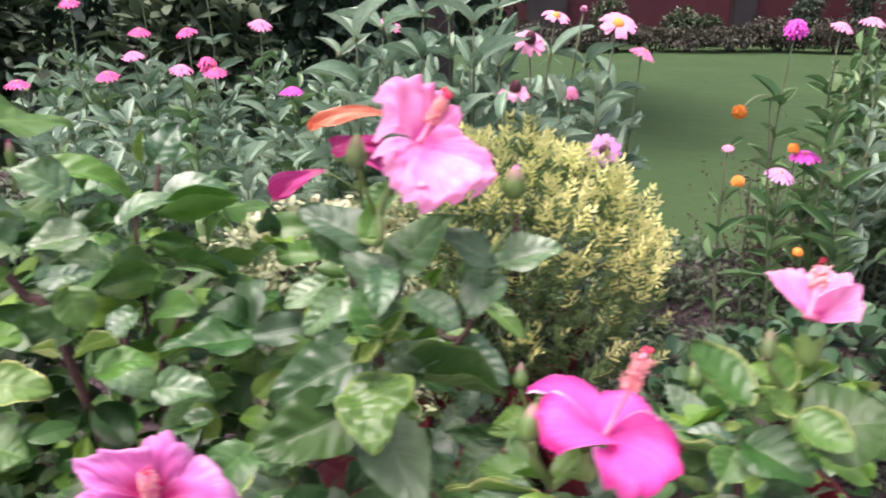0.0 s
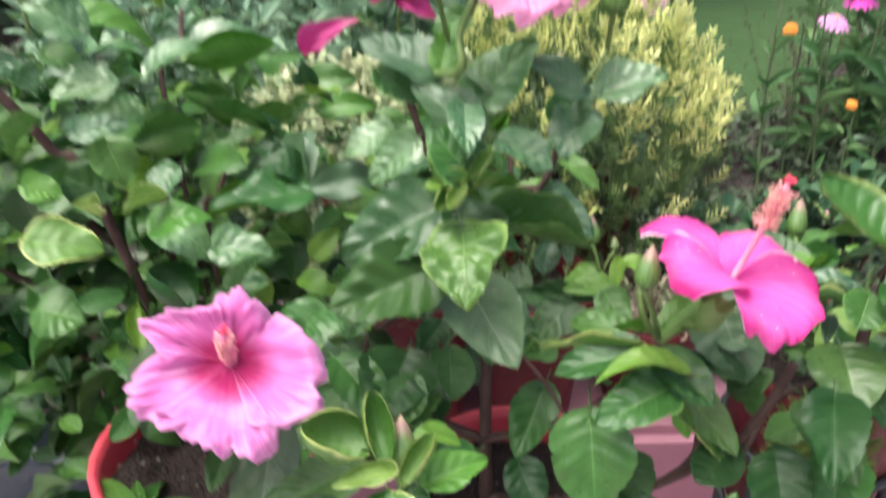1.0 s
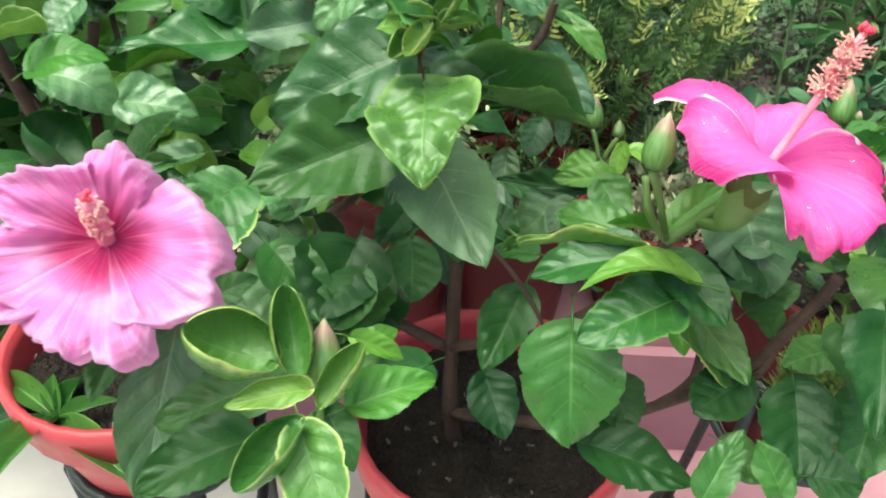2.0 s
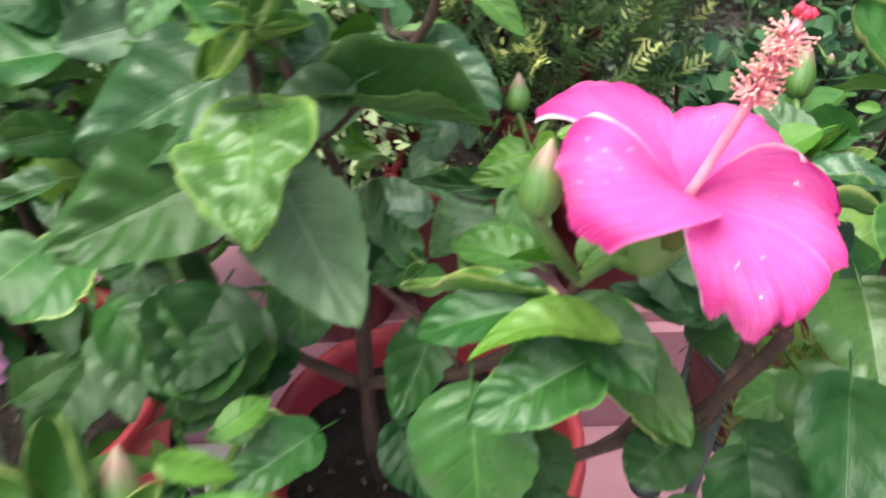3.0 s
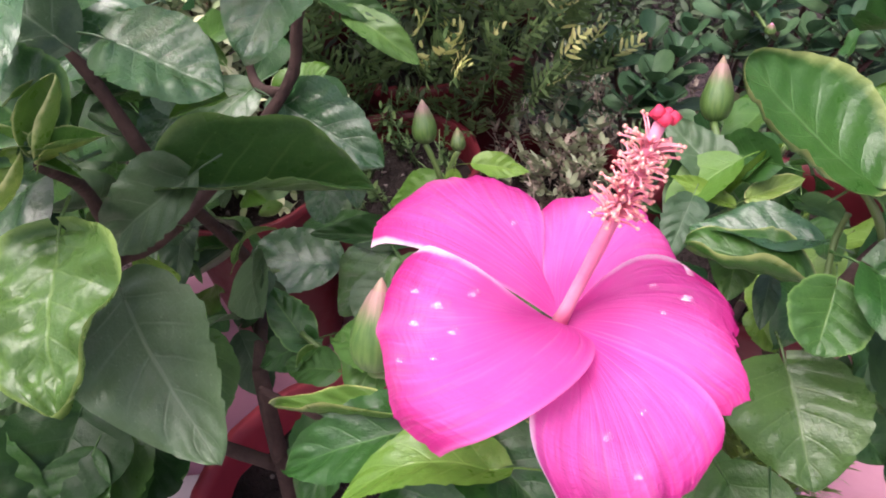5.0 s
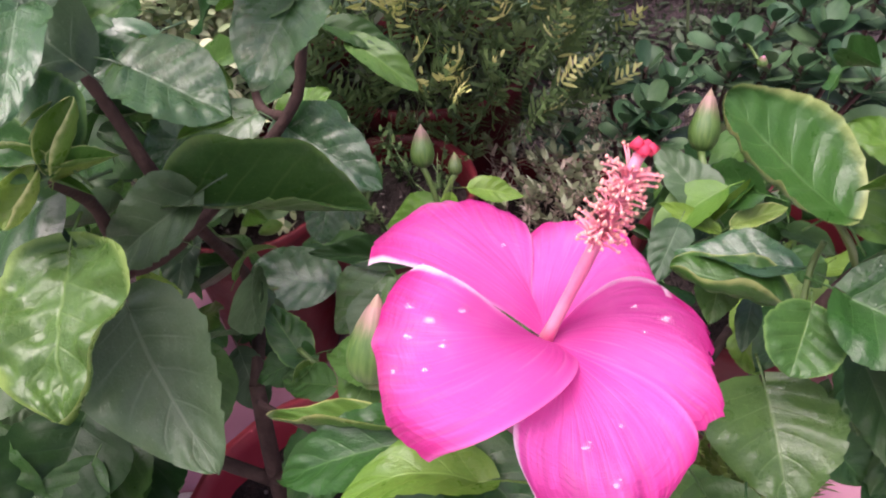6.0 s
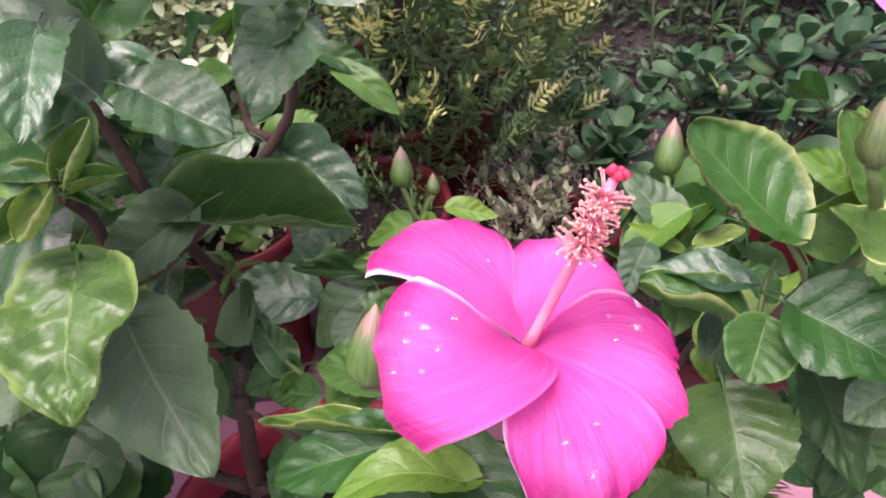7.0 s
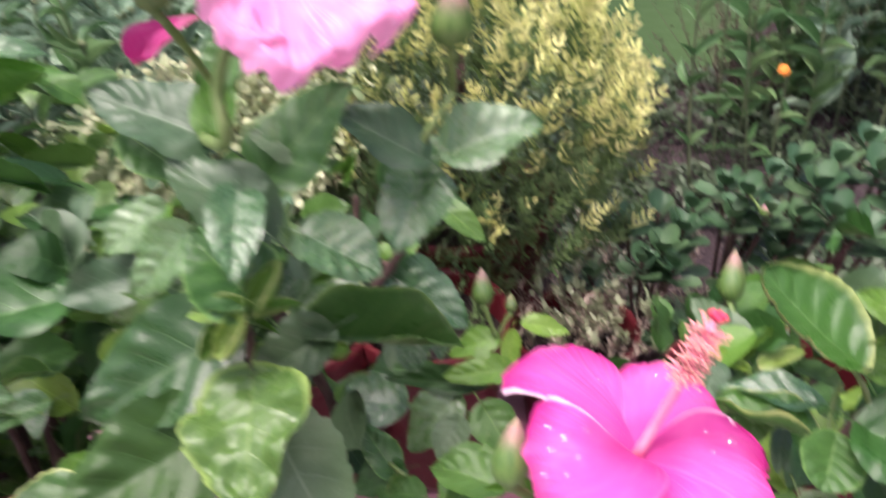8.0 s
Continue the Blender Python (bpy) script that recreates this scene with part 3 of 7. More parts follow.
def stamen_column(flower, base, tip, r, seed, upper=0.45, stigma=1.0):
    """The pink column with its brush of anthers and a red tip."""
    rng = random.Random(seed)
    base, tip = Vector(base), Vector(tip)
    d = tip - base
    length = d.length
    d.normalize()
    a = d.orthogonal().normalized()
    b = d.cross(a)
    mid = (base + tip) / 2 + a * length * 0.03
    col = part("stamen_column", stem_mesh("stamen_column", curve_points(base, mid, tip, 10), r * 1.15, r * 0.8, COLUMN_PINK), flower)
    threads, knobs = [], []
    for k in range(190):
        s = upper + (0.93 - upper) * rng.random()
        w = rng.uniform(0, 6.283)
        out = (a * math.cos(w) + b * math.sin(w))
        p = base.lerp(tip, s) + out * r * 0.5
        q = p + (out * rng.uniform(0.5, 1.25) + d * rng.uniform(-0.1, 0.9)) * min(length * 0.085, 0.0062)
        threads.append(tube([p, (p + q) / 2 + d * length * 0.01, q], [r * 0.22, r * 0.17, r * 0.13], 4))
        knobs.append(q)
    v, f = join(threads)
    part("stamen_brush", mesh_of("stamen_brush", v, f, STAMEN), flower)
    part("pollen", dot_mesh("pollen", knobs, r * (0.37 if r < 0.004 else 0.30), POLLEN if r < 0.004 else POLLEN_PINK), flower)
    lobes = [tip + (a * math.cos(w) + b * math.sin(w)) * r * 1.1 * stigma + d * r * rng.uniform(0.2, 1.6) for w in (0, 1.26, 2.5, 3.77, 5.0)] + [tip + d * r * 1.2]
    part("stigma", dot_mesh("stigma", lobes, r * 1.15 * stigma, STIGMA), flower)
    return col


def calyx_mesh(base, axis, size):
    """The green cup under a flower, with five points."""
    axis = Vector(axis).normalized()
    q = axis.to_track_quat("Z", "Y").to_matrix().to_4x4()
    verts, faces = [], []
    sides = 15
    for j, (r, z) in enumerate(((0.10, -0.10), (0.30, 0.05), (0.40, 0.35), (0.44, 0.7), (0.52, 1.0))):
        for k in range(sides):
            w = 2 * math.pi * k / sides
            zz = z + (0.22 if k % 3 == 0 else -0.10) * (j == 4)
            verts.append(Vector(base) + (q @ Vector((r * math.cos(w), r * math.sin(w), zz))) * size)
    for j in range(4):
        for k in range(sides):
            k2 = (k + 1) % sides
            faces.append((j * sides + k, j * sides + k2, (j + 1) * sides + k2, (j + 1) * sides + k))
    faces.append(tuple(range(sides))[::-1])
    return mesh_of("calyx", verts, faces, CALYX)


def bud_mat(name, low, high, tip):
    """Sepals: green below, flushed towards the point, streaked along their length."""
    m, nodes, links, bsdf = node_mat(name)
    nt = m.node_tree
    uv = nodes.new("ShaderNodeUVMap")
    sep = nodes.new("ShaderNodeSeparateXYZ")
    links.new(uv.outputs[0], sep.inputs[0])
    mp = nodes.new("ShaderNodeMapping")
    mp.inputs["Scale"].default_value = (26.0, 3.0, 1.0)
    links.new(uv.outputs[0], mp.inputs[0])
    n = nodes.new("ShaderNodeTexNoise")
    n.inputs["Scale"].default_value, n.inputs["Detail"].default_value = 1.0, 3.0
    links.new(mp.outputs[0], n.inputs["Vector"])
    col = mix_col(nt, ramp01(nt, n.outputs["Fac"], 0.3, 0.7), low, high)
    flush = math_node(nt, "MULTIPLY_ADD", n.outputs["Fac"], 0.35, sep.outputs[1])
    col = mix_col(nt, math_node(nt, "MULTIPLY", ramp01(nt, flush, 0.72, 1.12), 0.8), col, tip)
    links.new(col, bsdf.inputs["Base Color"])
    bsdf.inputs["Roughness"].default_value = 0.5
    bump(nt, bsdf, n.outputs["Fac"], 0.35, 0.0008)
    thin(m, bsdf, col, 0.12)
    return m


BUD_FLUSHED = bud_mat("bud_sepals", (0.052, 0.118, 0.020), (0.108, 0.188, 0.044), (0.42, 0.22, 0.22))
BUD_BROWN = bud_mat("bud_sepals_dark", (0.050, 0.095, 0.024), (0.120, 0.165, 0.050), (0.20, 0.15, 0.08))


def bud(owner, base, axis, length, width, tip_mat=BUD_TIP, stalk=None):
    """A pointed bud: five overlapping sepals round the rolled petals at its point."""
    axis = Vector(axis).normalized()
    q = axis.to_track_quat("Z", "Y").to_matrix().to_4x4()
    base = Vector(base)
    sides = 30

    def shell(rings, sepals):
        verts, uvs = [], []
        for r, z in rings:
            for k in range(sides):
                w = 2 * math.pi * k / sides
                lap = ((5 * w / (2 * math.pi) + 0.35 * z) % 1.0) if sepals else 0.5
                rr = r * width / 2 * (1 + 0.10 * (lap - 0.5) * min(1.0, 4 * z))
                verts.append(base + q @ Vector((rr * math.cos(w), rr * math.sin(w), z * length)))
                uvs.append((k / sides, z))
        faces = [(j * sides + k, j * sides + (k + 1) % sides, (j + 1) * sides + (k + 1) % sides, (j + 1) * sides + k) for j in range(len(rings) - 1) for k in range(sides)]
        return verts, faces, uvs

    v, f, uvs = shell(((0.22, 0.0), (0.52, 0.03), (0.78, 0.10), (0.94, 0.20), (1.0, 0.32), (0.97, 0.44), (0.86, 0.58), (0.70, 0.72), (0.50, 0.86), (0.32, 0.96)), True)
    body = part("bud", mesh_of("bud", v, f, BUD_BROWN if tip_mat is CALYX else BUD_FLUSHED, uvs), owner)
    v, f, uvs = shell(((0.34, 0.90), (0.27, 0.97), (0.15, 1.04), (0.02, 1.10)), False)
    part("bud_tip", mesh_of("bud_tip", v, f, tip_mat, uvs), body)
    if stalk:
        part("bud_stalk", stem_mesh("bud_stalk", curve_points(stalk, (Vector(stalk) + base) / 2 + Vector((0, 0, 0.004)), base, 6), 0.0018, 0.0022, GREEN_STEM), body)
    return body


# ---- the ground, the terrace and the bed ----
def slab(name, x0, x1, y0, y1, z0, z1, mat, r=0.012):
    bm = bmesh.new()
    bmesh.ops.create_cube(bm, size=1)
    bmesh.ops.transform(bm, matrix=Matrix.LocRotScale(((x0 + x1) / 2, (y0 + y1) / 2, (z0 + z1) / 2), None, (x1 - x0, y1 - y0, z1 - z0)), verts=bm.verts)
    bmesh.ops.bevel(bm, geom=bm.edges[:], offset=r, segments=2, affect="EDGES")
    me = bpy.data.meshes.new(name)
    bm.to_mesh(me)
    bm.free()
    me.materials.append(mat)
    return new(name, me)


def sheet(name, x0, x1, y0, y1, nx, ny, height, mat):
    verts = [(x0 + (x1 - x0) * i / nx, y0 + (y1 - y0) * j / ny) for j in range(ny + 1) for i in range(nx + 1)]
    verts = [(x, y, height(x, y)) for x, y in verts]
    faces = [(j * (nx + 1) + i, j * (nx + 1) + i + 1, (j + 1) * (nx + 1) + i + 1, (j + 1) * (nx + 1) + i) for j in range(ny) for i in range(nx)]
    return new(name, mesh_of(name, verts, faces, mat))


ground = sheet("ground", -400, 400, -300, 500, 4, 4, lambda x, y: -0.03, LAWN)
tagged(ground, "mown green lawn behind the flower bed", "lawn", kind="structure")
terrace = slab("terrace_floor", -3, 3, -3, 0.93, -0.15, 0.0, CONCRETE)
tagged(terrace, "pale pinkish concrete terrace under the pots", "terrace", kind="structure")
strip = slab("painted_strip", 0.20, 3, 0.60, 0.93, -0.05, 0.004, KERB_PINK, 0.002)
tagged(strip, "pink painted strip of floor along the kerb", "floor strip", kind="structure")
terrace_end = slab("terrace_floor", -3, -0.52, 0.93, 1.13, -0.15, 0.0, CONCRETE)
tagged(terrace_end, "pale pinkish concrete terrace under the tray", "terrace", kind="structure")
kerb_end = slab("kerb", -3, -0.52, 1.13, 1.20, -0.15, 0.235, KERB_PINK, 0.02)
tagged(kerb_end, "low pink painted kerb behind the tray", "kerb", kind="structure")
kerb = slab("kerb", -0.52, 3, 0.93, 1.14, -0.15, 0.235, KERB_PINK, 0.02)
tagged(kerb, "low pink painted kerb between terrace and bed", "kerb", kind="structure")


def bed_height(x, y):
    far = 2.75 + (1.5 if x < 0.1 else 0.0) * min(1, (0.1 - x) / 0.5 if x < 0.1 else 0) + (0.9 * min(1, (x - 1.1) / 0.6) if x > 1.1 else 0)
    s = max(0.0, min(1.0, (far - y) / 0.35, (x + 2.5) / 0.3, (2.1 - x) / 0.3))
    return -0.06 + (0.26 + 0.03 * noise.noise((x * 3, y * 3, 0)) + 0.02 * noise.noise((x * 11, y * 11, 3))) * s * s * (3 - 2 * s)


bed = sheet("flower_bed", -2.6, 2.2, 1.13, 4.6, 120, 80, bed_height, BED_SOIL)
tagged(bed, "dark crumbly soil of the raised flower bed", "flower bed", kind="structure")


# ---- the far end: red wall, dark gate posts, border planting, trees ----
wall_far = slab("wall_far", 0.9, 22, 14.6, 14.9, -0.1, 2.6, RED_WALL, 0.03)
tagged(wall_far, "dark red painted garden wall behind the lawn", "wall", kind="structure")


def wall_post(x, w):
    ob = slab("wall_post", x - w / 2, x + w / 2, 14.45, 14.95, -0.1, 2.75, DARK_GATE, 0.03)
    return tagged(ob, "dark upright post against the red wall", "post", "posts of the red wall")


for x, w in ((1.7, 0.75), (5.35, 0.45), (8.6, 0.5)):
    wall_post(x, w)


def leaf_cloud(rng, centre, radii, count, size, width, shell=0.45, flat=0.5):
    """Many small leaves around the outside of an uneven lump."""
    chunks = []
    cx = Vector(centre)
    for k in range(count):
        d = Vector((rng.gauss(0, 1), rng.gauss(0, 1), rng.gauss(0, 1))).normalized()
        r = (shell + (1 - shell) * rng.random() ** 0.5) * (0.86 + 0.3 * noise.noise((d.x * 2.2 + cx.x * 5, d.y * 2.2 + cx.y, d.z * 2.2)))
        p = cx + Vector((d.x * radii[0], d.y * radii[1], d.z * radii[2])) * r
        t = (d + Vector((rng.gauss(0, 0.7), rng.gauss(0, 0.7), rng.gauss(-0.1, 0.6)))).normalized()
        n = Vector((rng.gauss(0, flat), rng.gauss(0, flat), 1))
        n = (n - t * n.dot(t)).normalized()
        s = size * rng.uniform(0.6, 1.3)
        chunks.append(flake(p, t, n, s, s * width))
    return chunks


def far_shrub(rng, x, y, rx, ry, rz, mat, name, label, category, group, size=0.09, count=420):
    ob = thing(name, (x, y, -0.03), label, category, group)
    lumps = []
    for k in range(4):
        c = (x + rng.uniform(-0.5, 0.5) * rx, y + rng.uniform(-0.4, 0.4) * ry, rz * rng.uniform(0.45, 0.85))
        lumps += leaf_cloud(rng, c, (rx * 0.7, ry * 0.7, rz * rng.uniform(0.4, 0.6)), count, size, 0.5)
    v, f = join(lumps)
    part("foliage", mesh_of("foliage", v, f, mat), ob)
    stems = [tube([(x + rng.uniform(-0.1, 0.1), y, -0.05), (x + rng.uniform(-0.4, 0.4) * rx, y, rz * 0.7)], [0.025, 0.012], 6) for k in range(3)]
    v, f = join(stems)
    part("stem", mesh_of("stem", v, f, TRUNK_BARK), ob)
    return ob


rng = random.Random(21)
for k in range(13):
    x = -3.0 + k * 0.95 + rng.uniform(-0.2, 0.2)
    far_shrub(rng, x, 12.9 + rng.uniform(-0.15, 0.25), 0.95, 0.5, rng.uniform(0.30, 0.44), HEDGE, "border_shrub", "low dark brownish border shrub along the lawn's end", "shrub", "border shrubs", 0.060, 520)
for x, h in ((2.75, 0.75), (3.95, 0.55), (4.55, 0.4), (6.2, 0.9), (7.2, 1.2)):
    far_shrub(rng, x, 13.9, 0.34, 0.3, h, WOODS if h > 0.85 else BORDER, "wall_shrub", "green shrub standing against the red wall", "shrub", "shrubs at the wall", 0.075, 320)


def tree(x, y, height, crown, seed, lean=0.0):
    rng = random.Random(seed)
    ob = thing("tree", (x, y, -0.03), "dark leafy tree in the shade behind the garden", "tree", "dark trees")
    top = Vector((x + lean, y, height * 0.62))
    part("trunk", stem_mesh("trunk", curve_points((x, y, -0.1), (x + lean * 0.2, y, height * 0.3), top, 8), 0.13, 0.07, TRUNK_BARK, 10), ob)
    for k in range(4):
        e = top + Vector((rng.uniform(-1, 1), rng.uniform(-1, 1), rng.uniform(0.2, 0.9))) * crown * 0.6
        part("limb", stem_mesh("limb", curve_points(top - Vector((0, 0, 0.3 * k)), (top + e) / 2 + Vector((0, 0, 0.15)), e, 6), 0.05, 0.02, TRUNK_BARK), ob)
    lumps = []
    for k in range(9):
        c = top + Vector((rng.uniform(-1, 1), rng.uniform(-1, 1), rng.uniform(-0.7, 0.9))) * crown * 0.7
        lumps += leaf_cloud(rng, c, (crown * 0.6, crown * 0.6, crown * 0.45), 420, 0.16, 0.5, 0.3)
    v, f = join(lumps)
    part("crown", mesh_of("crown", v, f, WOODS), ob)
    return ob


tree(-0.15, 6.4, 4.2, 1.5, 3, 0.2)
tree(-2.6, 6.2, 3.6, 1.7, 4)
tree(-5.2, 7.0, 4.0, 1.9, 5)
rng = random.Random(33)
for x, y, h, r in ((-0.9, 5.6, 1.5, 0.8), (-2.0, 5.3, 1.7, 0.9), (-3.2, 5.0, 1.6, 0.9), (-4.3, 4.9, 1.7, 1.0), (-1.5, 6.6, 2.0, 1.0), (-0.2, 8.2, 1.6, 0.9), (-3.6, 6.6, 2.2, 1.1), (-0.55, 6.9, 1.5, 0.7)):
    far_shrub(rng, x, y, r, r * 0.7, h, WOODS, "dark_shrub", "dark green shrub in deep shade behind the zinnias", "shrub", "dark shrubs", 0.12, 420)
for x, y, h, r in ((-1.6, 4.3, 0.95, 0.6), (-2.5, 4.1, 1.05, 0.7), (-3.4, 4.0, 1.1, 0.7)):
    far_shrub(rng, x, y, r, r * 0.7, h, BORDER, "green_shrub", "mid-green shrub behind the zinnias", "shrub", "green shrubs", 0.11, 420)
for k in range(16):
    a = radians(200 + k * 9) if k < 9 else radians(-20 + (k - 9) * 9)
    x, y = 16 * math.cos(a), 2 + 15 * math.sin(a)
    far_shrub(rng, x, y, 2.4, 1.8, 2.8, WOODS, "hedge_shrub", "tall dark green hedge shrub round the garden", "hedge", "garden hedge", 0.4, 160)


# ---- pots and stands ----
def pot(x, y, rim_z, r, h, mat, label, group="plant pots", soil=True):
    ob = thing("plant_pot", (x, y, rim_z - h), label, "plant pot", group)
    w = 0.012
    prof = [(r * 0.70, 0), (r * 0.74, 0.01), (r * 0.93, h - 0.05), (r * 0.94, h - 0.045), (r * 1.02, h - 0.043), (r * 1.05, h - 0.01), (r * 1.04, h), (r * 0.98, h), (r * 0.955, h - 0.012), (r * 0.90, h - 0.05), (r * 0.72, 0.02)]
    part("pot_body", lathe("pot_body", prof, mat), ob, Matrix.Translation((x, y, rim_z - h)))
    if soil:
        rng = random.Random(int(x * 1000) + 7)
        n = 24
        verts, faces = [(0, 0, 0.01)], []
        for j in range(1, 9):
            for k in range(n):
                a = 2 * math.pi * k / n
                rr = r * 0.93 * j / 8
                verts.append((rr * math.cos(a), rr * math.sin(a), 0.014 * noise.noise((rr * 40 * math.cos(a), rr * 40 * math.sin(a), x * 9)) + rng.uniform(-0.002, 0.002)))
        faces += [(0, 1 + k, 1 + (k + 1) % n) for k in range(n)]
        faces += [(1 + (j - 1) * n + k, 1 + j * n + k, 1 + j * n + (k + 1) % n, 1 + (j - 1) * n + (k + 1) % n) for j in range(1, 8) for k in range(n)]
        part("soil", mesh_of("soil", verts, faces, SOIL), ob, Matrix.Translation((x, y, rim_z - 0.035)), "dark damp potting soil")
        grit = []
        for k in range(34):
            a, rr = rng.uniform(0, 6.283), r * 0.86 * rng.random() ** 0.5
            c = Vector((x + rr * math.cos(a), y + rr * math.sin(a), rim_z - 0.026 + rng.uniform(-0.003, 0.004)))
            d = Vector((rng.gauss(0, 1), rng.gauss(0, 1), rng.gauss(0, 0.3))).normalized()
            grit.append(tube([c, c + d * rng.uniform(0.002, 0.006)], [rng.uniform(0.0008, 0.0024), 0.0009], 5))
        v, f = join(grit)
        tagged(part("grit", mesh_of("grit", v, f, CRUMB), ob), kind="stuff")
    return ob


def stand(x, y, top, r):
    ob = thing("plant_stand", (x, y, 0), "black iron plant stand holding a red pot", "plant stand", "plant stands")
    for z, rr in ((top, r), (top - 0.12, r * 0.86)):
        pts = [(x + rr * math.cos(a), y + rr * math.sin(a), z) for a in [2 * math.pi * k / 24 for k in range(25)]]
        v, f = tube(pts, [0.006] * 25, 6)
        part("ring", mesh_of("ring", v, f, IRON), ob)
    for k in range(4):
        a = radians(35 + 90 * k)
        d = Vector((math.cos(a), math.sin(a), 0))
        c = Vector((x, y, 0))
        v, f = tube([c + d * r + Vector((0, 0, top)), c + d * r * 0.95 + Vector((0, 0, top * 0.5)), c + d * r * 1.12 + Vector((0, 0, 0.012))], [0.007, 0.007, 0.007], 8)
        leg = part("leg", mesh_of("leg", v, f, IRON), ob)
        part("foot", lathe("foot", [(0.022, 0), (0.024, 0.004), (0.018, 0.012), (0.008, 0.016)], IRON, 16), leg, Matrix.Translation(c + d * r * 1.12))
    return ob


pot(0.016, 0.566, 0.512, 0.115, 0.23, TERRACOTTA, "red plastic pot of the flowering hibiscus")
pot(-0.285, 0.592, 0.552, 0.106, 0.14, TERRACOTTA, "red plastic pot with dark soil on a stand")
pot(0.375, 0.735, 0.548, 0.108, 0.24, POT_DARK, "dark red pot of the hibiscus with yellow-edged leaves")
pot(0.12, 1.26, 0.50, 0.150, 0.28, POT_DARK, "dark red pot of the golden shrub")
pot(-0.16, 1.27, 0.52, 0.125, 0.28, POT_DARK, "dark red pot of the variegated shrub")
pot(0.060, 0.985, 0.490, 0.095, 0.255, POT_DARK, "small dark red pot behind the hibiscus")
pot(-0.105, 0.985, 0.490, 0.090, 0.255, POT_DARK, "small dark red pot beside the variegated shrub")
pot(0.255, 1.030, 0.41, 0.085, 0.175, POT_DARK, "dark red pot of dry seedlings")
stand(0.016, 0.566, 0.40, 0.106)
stand(-0.285, 0.592, 0.43, 0.086)
stand(0.375, 0.735, 0.43, 0.098)


def tray():
    ob = thing("plastic_tray", (-0.80, 0.88, 0.0), "dark blue-grey plastic tray on the terrace", "tray")
    for name, x0, x1, y0, y1, z0, z1 in (("tray_floor", -1.25, -0.60, 0.99, 1.12, 0.0, 0.012), ("tray_side", -1.25, -0.60, 0.99, 1.002, 0.012, 0.11), ("tray_side", -1.25, -0.60, 1.108, 1.12, 0.012, 0.11), ("tray_side", -0.612, -0.60, 1.002, 1.108, 0.012, 0.11)):
        piece = slab(name, x0, x1, y0, y1, z0, z1, SLATE_BLUE, 0.004)
        piece.parent = ob
        piece.matrix_basis = Matrix.Translation((0.80, -0.88, 0.0))
    v, f = tube([(-1.2, 1.115, 0.125), (-0.95, 1.05, 0.118), (-0.72, 0.99, 0.118), (-0.62, 0.96, 0.02)], [0.009] * 4, 8)
    pipe = thing("pipe", (-0.80, 0.92, 0.11), "thin grey pipe lying across the tray", "pipe")
    part("pipe_run", mesh_of("pipe_run", v, f, GREY_PIPE), pipe)


tray()


# ---- the hibiscus bushes ----
def branch(owner, points, r0, r1, mat):
    pts = [Vector(p) for p in points]
    smooth = []
    for i in range(len(pts) - 1):
        p0, p1, p2, p3 = pts[max(i - 1, 0)], pts[i], pts[i + 1], pts[min(i + 2, len(pts) - 1)]
        for k in range(4):
            s = k / 4
            smooth.append(0.5 * (2 * p1 + (p2 - p0) * s + (2 * p0 - 5 * p1 + 4 * p2 - p3) * s * s + (3 * p1 - p0 - 3 * p2 + p3) * s ** 3))
    smooth.append(pts[-1])
    return part("branch", stem_mesh("branch", smooth, r0, r1, mat, 8), owner)


hibiscus = thing("hibiscus_bush", (0.016, 0.566, 0.475), "potted hibiscus with pink flowers and toothed green leaves", "hibiscus", "hibiscus bushes")
hibiscus_right = thing("hibiscus_bush", (0.355, 0.715, 0.513), "hibiscus with light pink flower and yellow-edged leaves", "hibiscus", "hibiscus bushes")
hibiscus_left = thing("hibiscus_bush", (-0.300, 0.655, 0.46), "broad-leaved hibiscus bush in a red pot", "hibiscus", "hibiscus bushes")
branch(hibiscus, [(-0.012, 0.558, 0.462), (-0.018, 0.552, 0.515), (-0.019, 0.566, 0.577), (-0.018, 0.588, 0.643)], 0.0072, 0.0050, BARK)
branch(hibiscus, [(-0.058, 0.577, 0.752), (-0.034, 0.601, 0.749), (0.028, 0.640, 0.793), (0.042, 0.646, 0.827), (0.055, 0.653, 0.860), (0.060, 0.657, 0.880)], 0.0036, 0.0027, BARK)
branch(hibiscus, [(-0.018, 0.588, 0.643), (-0.028, 0.672, 0.642), (-0.039, 0.639, 0.734), (-0.047, 0.634, 0.768), (-0.059, 0.643, 0.805), (-0.072, 0.650, 0.840), (-0.084, 0.656, 0.879), (-0.092, 0.663, 0.894)], 0.0044, 0.0030, BARK)
branch(hibiscus, [(-0.022, 0.565, 0.577), (-0.076, 0.586, 0.593), (-0.126, 0.600, 0.652), (-0.091, 0.588, 0.702), (-0.058, 0.577, 0.752), (-0.051, 0.572, 0.796), (-0.041, 0.535, 0.838)], 0.0046, 0.0026, BARK)
branch(hibiscus, [(-0.018, 0.552, 0.515), (0.020, 0.520, 0.548), (0.074, 0.498, 0.572), (0.124, 0.491, 0.604), (0.154, 0.467, 0.660), (0.163, 0.445, 0.719), (0.163, 0.425, 0.772)], 0.0050, 0.0028, BARK)
branch(hibiscus, [(0.124, 0.491, 0.604), (0.145, 0.497, 0.626), (0.149, 0.517, 0.649)], 0.0040, 0.0026, BARK)
branch(hibiscus, [(-0.019, 0.564, 0.579), (0.047, 0.525, 0.636), (0.089, 0.487, 0.716), (0.097, 0.478, 0.752)], 0.0042, 0.0034, BARK)
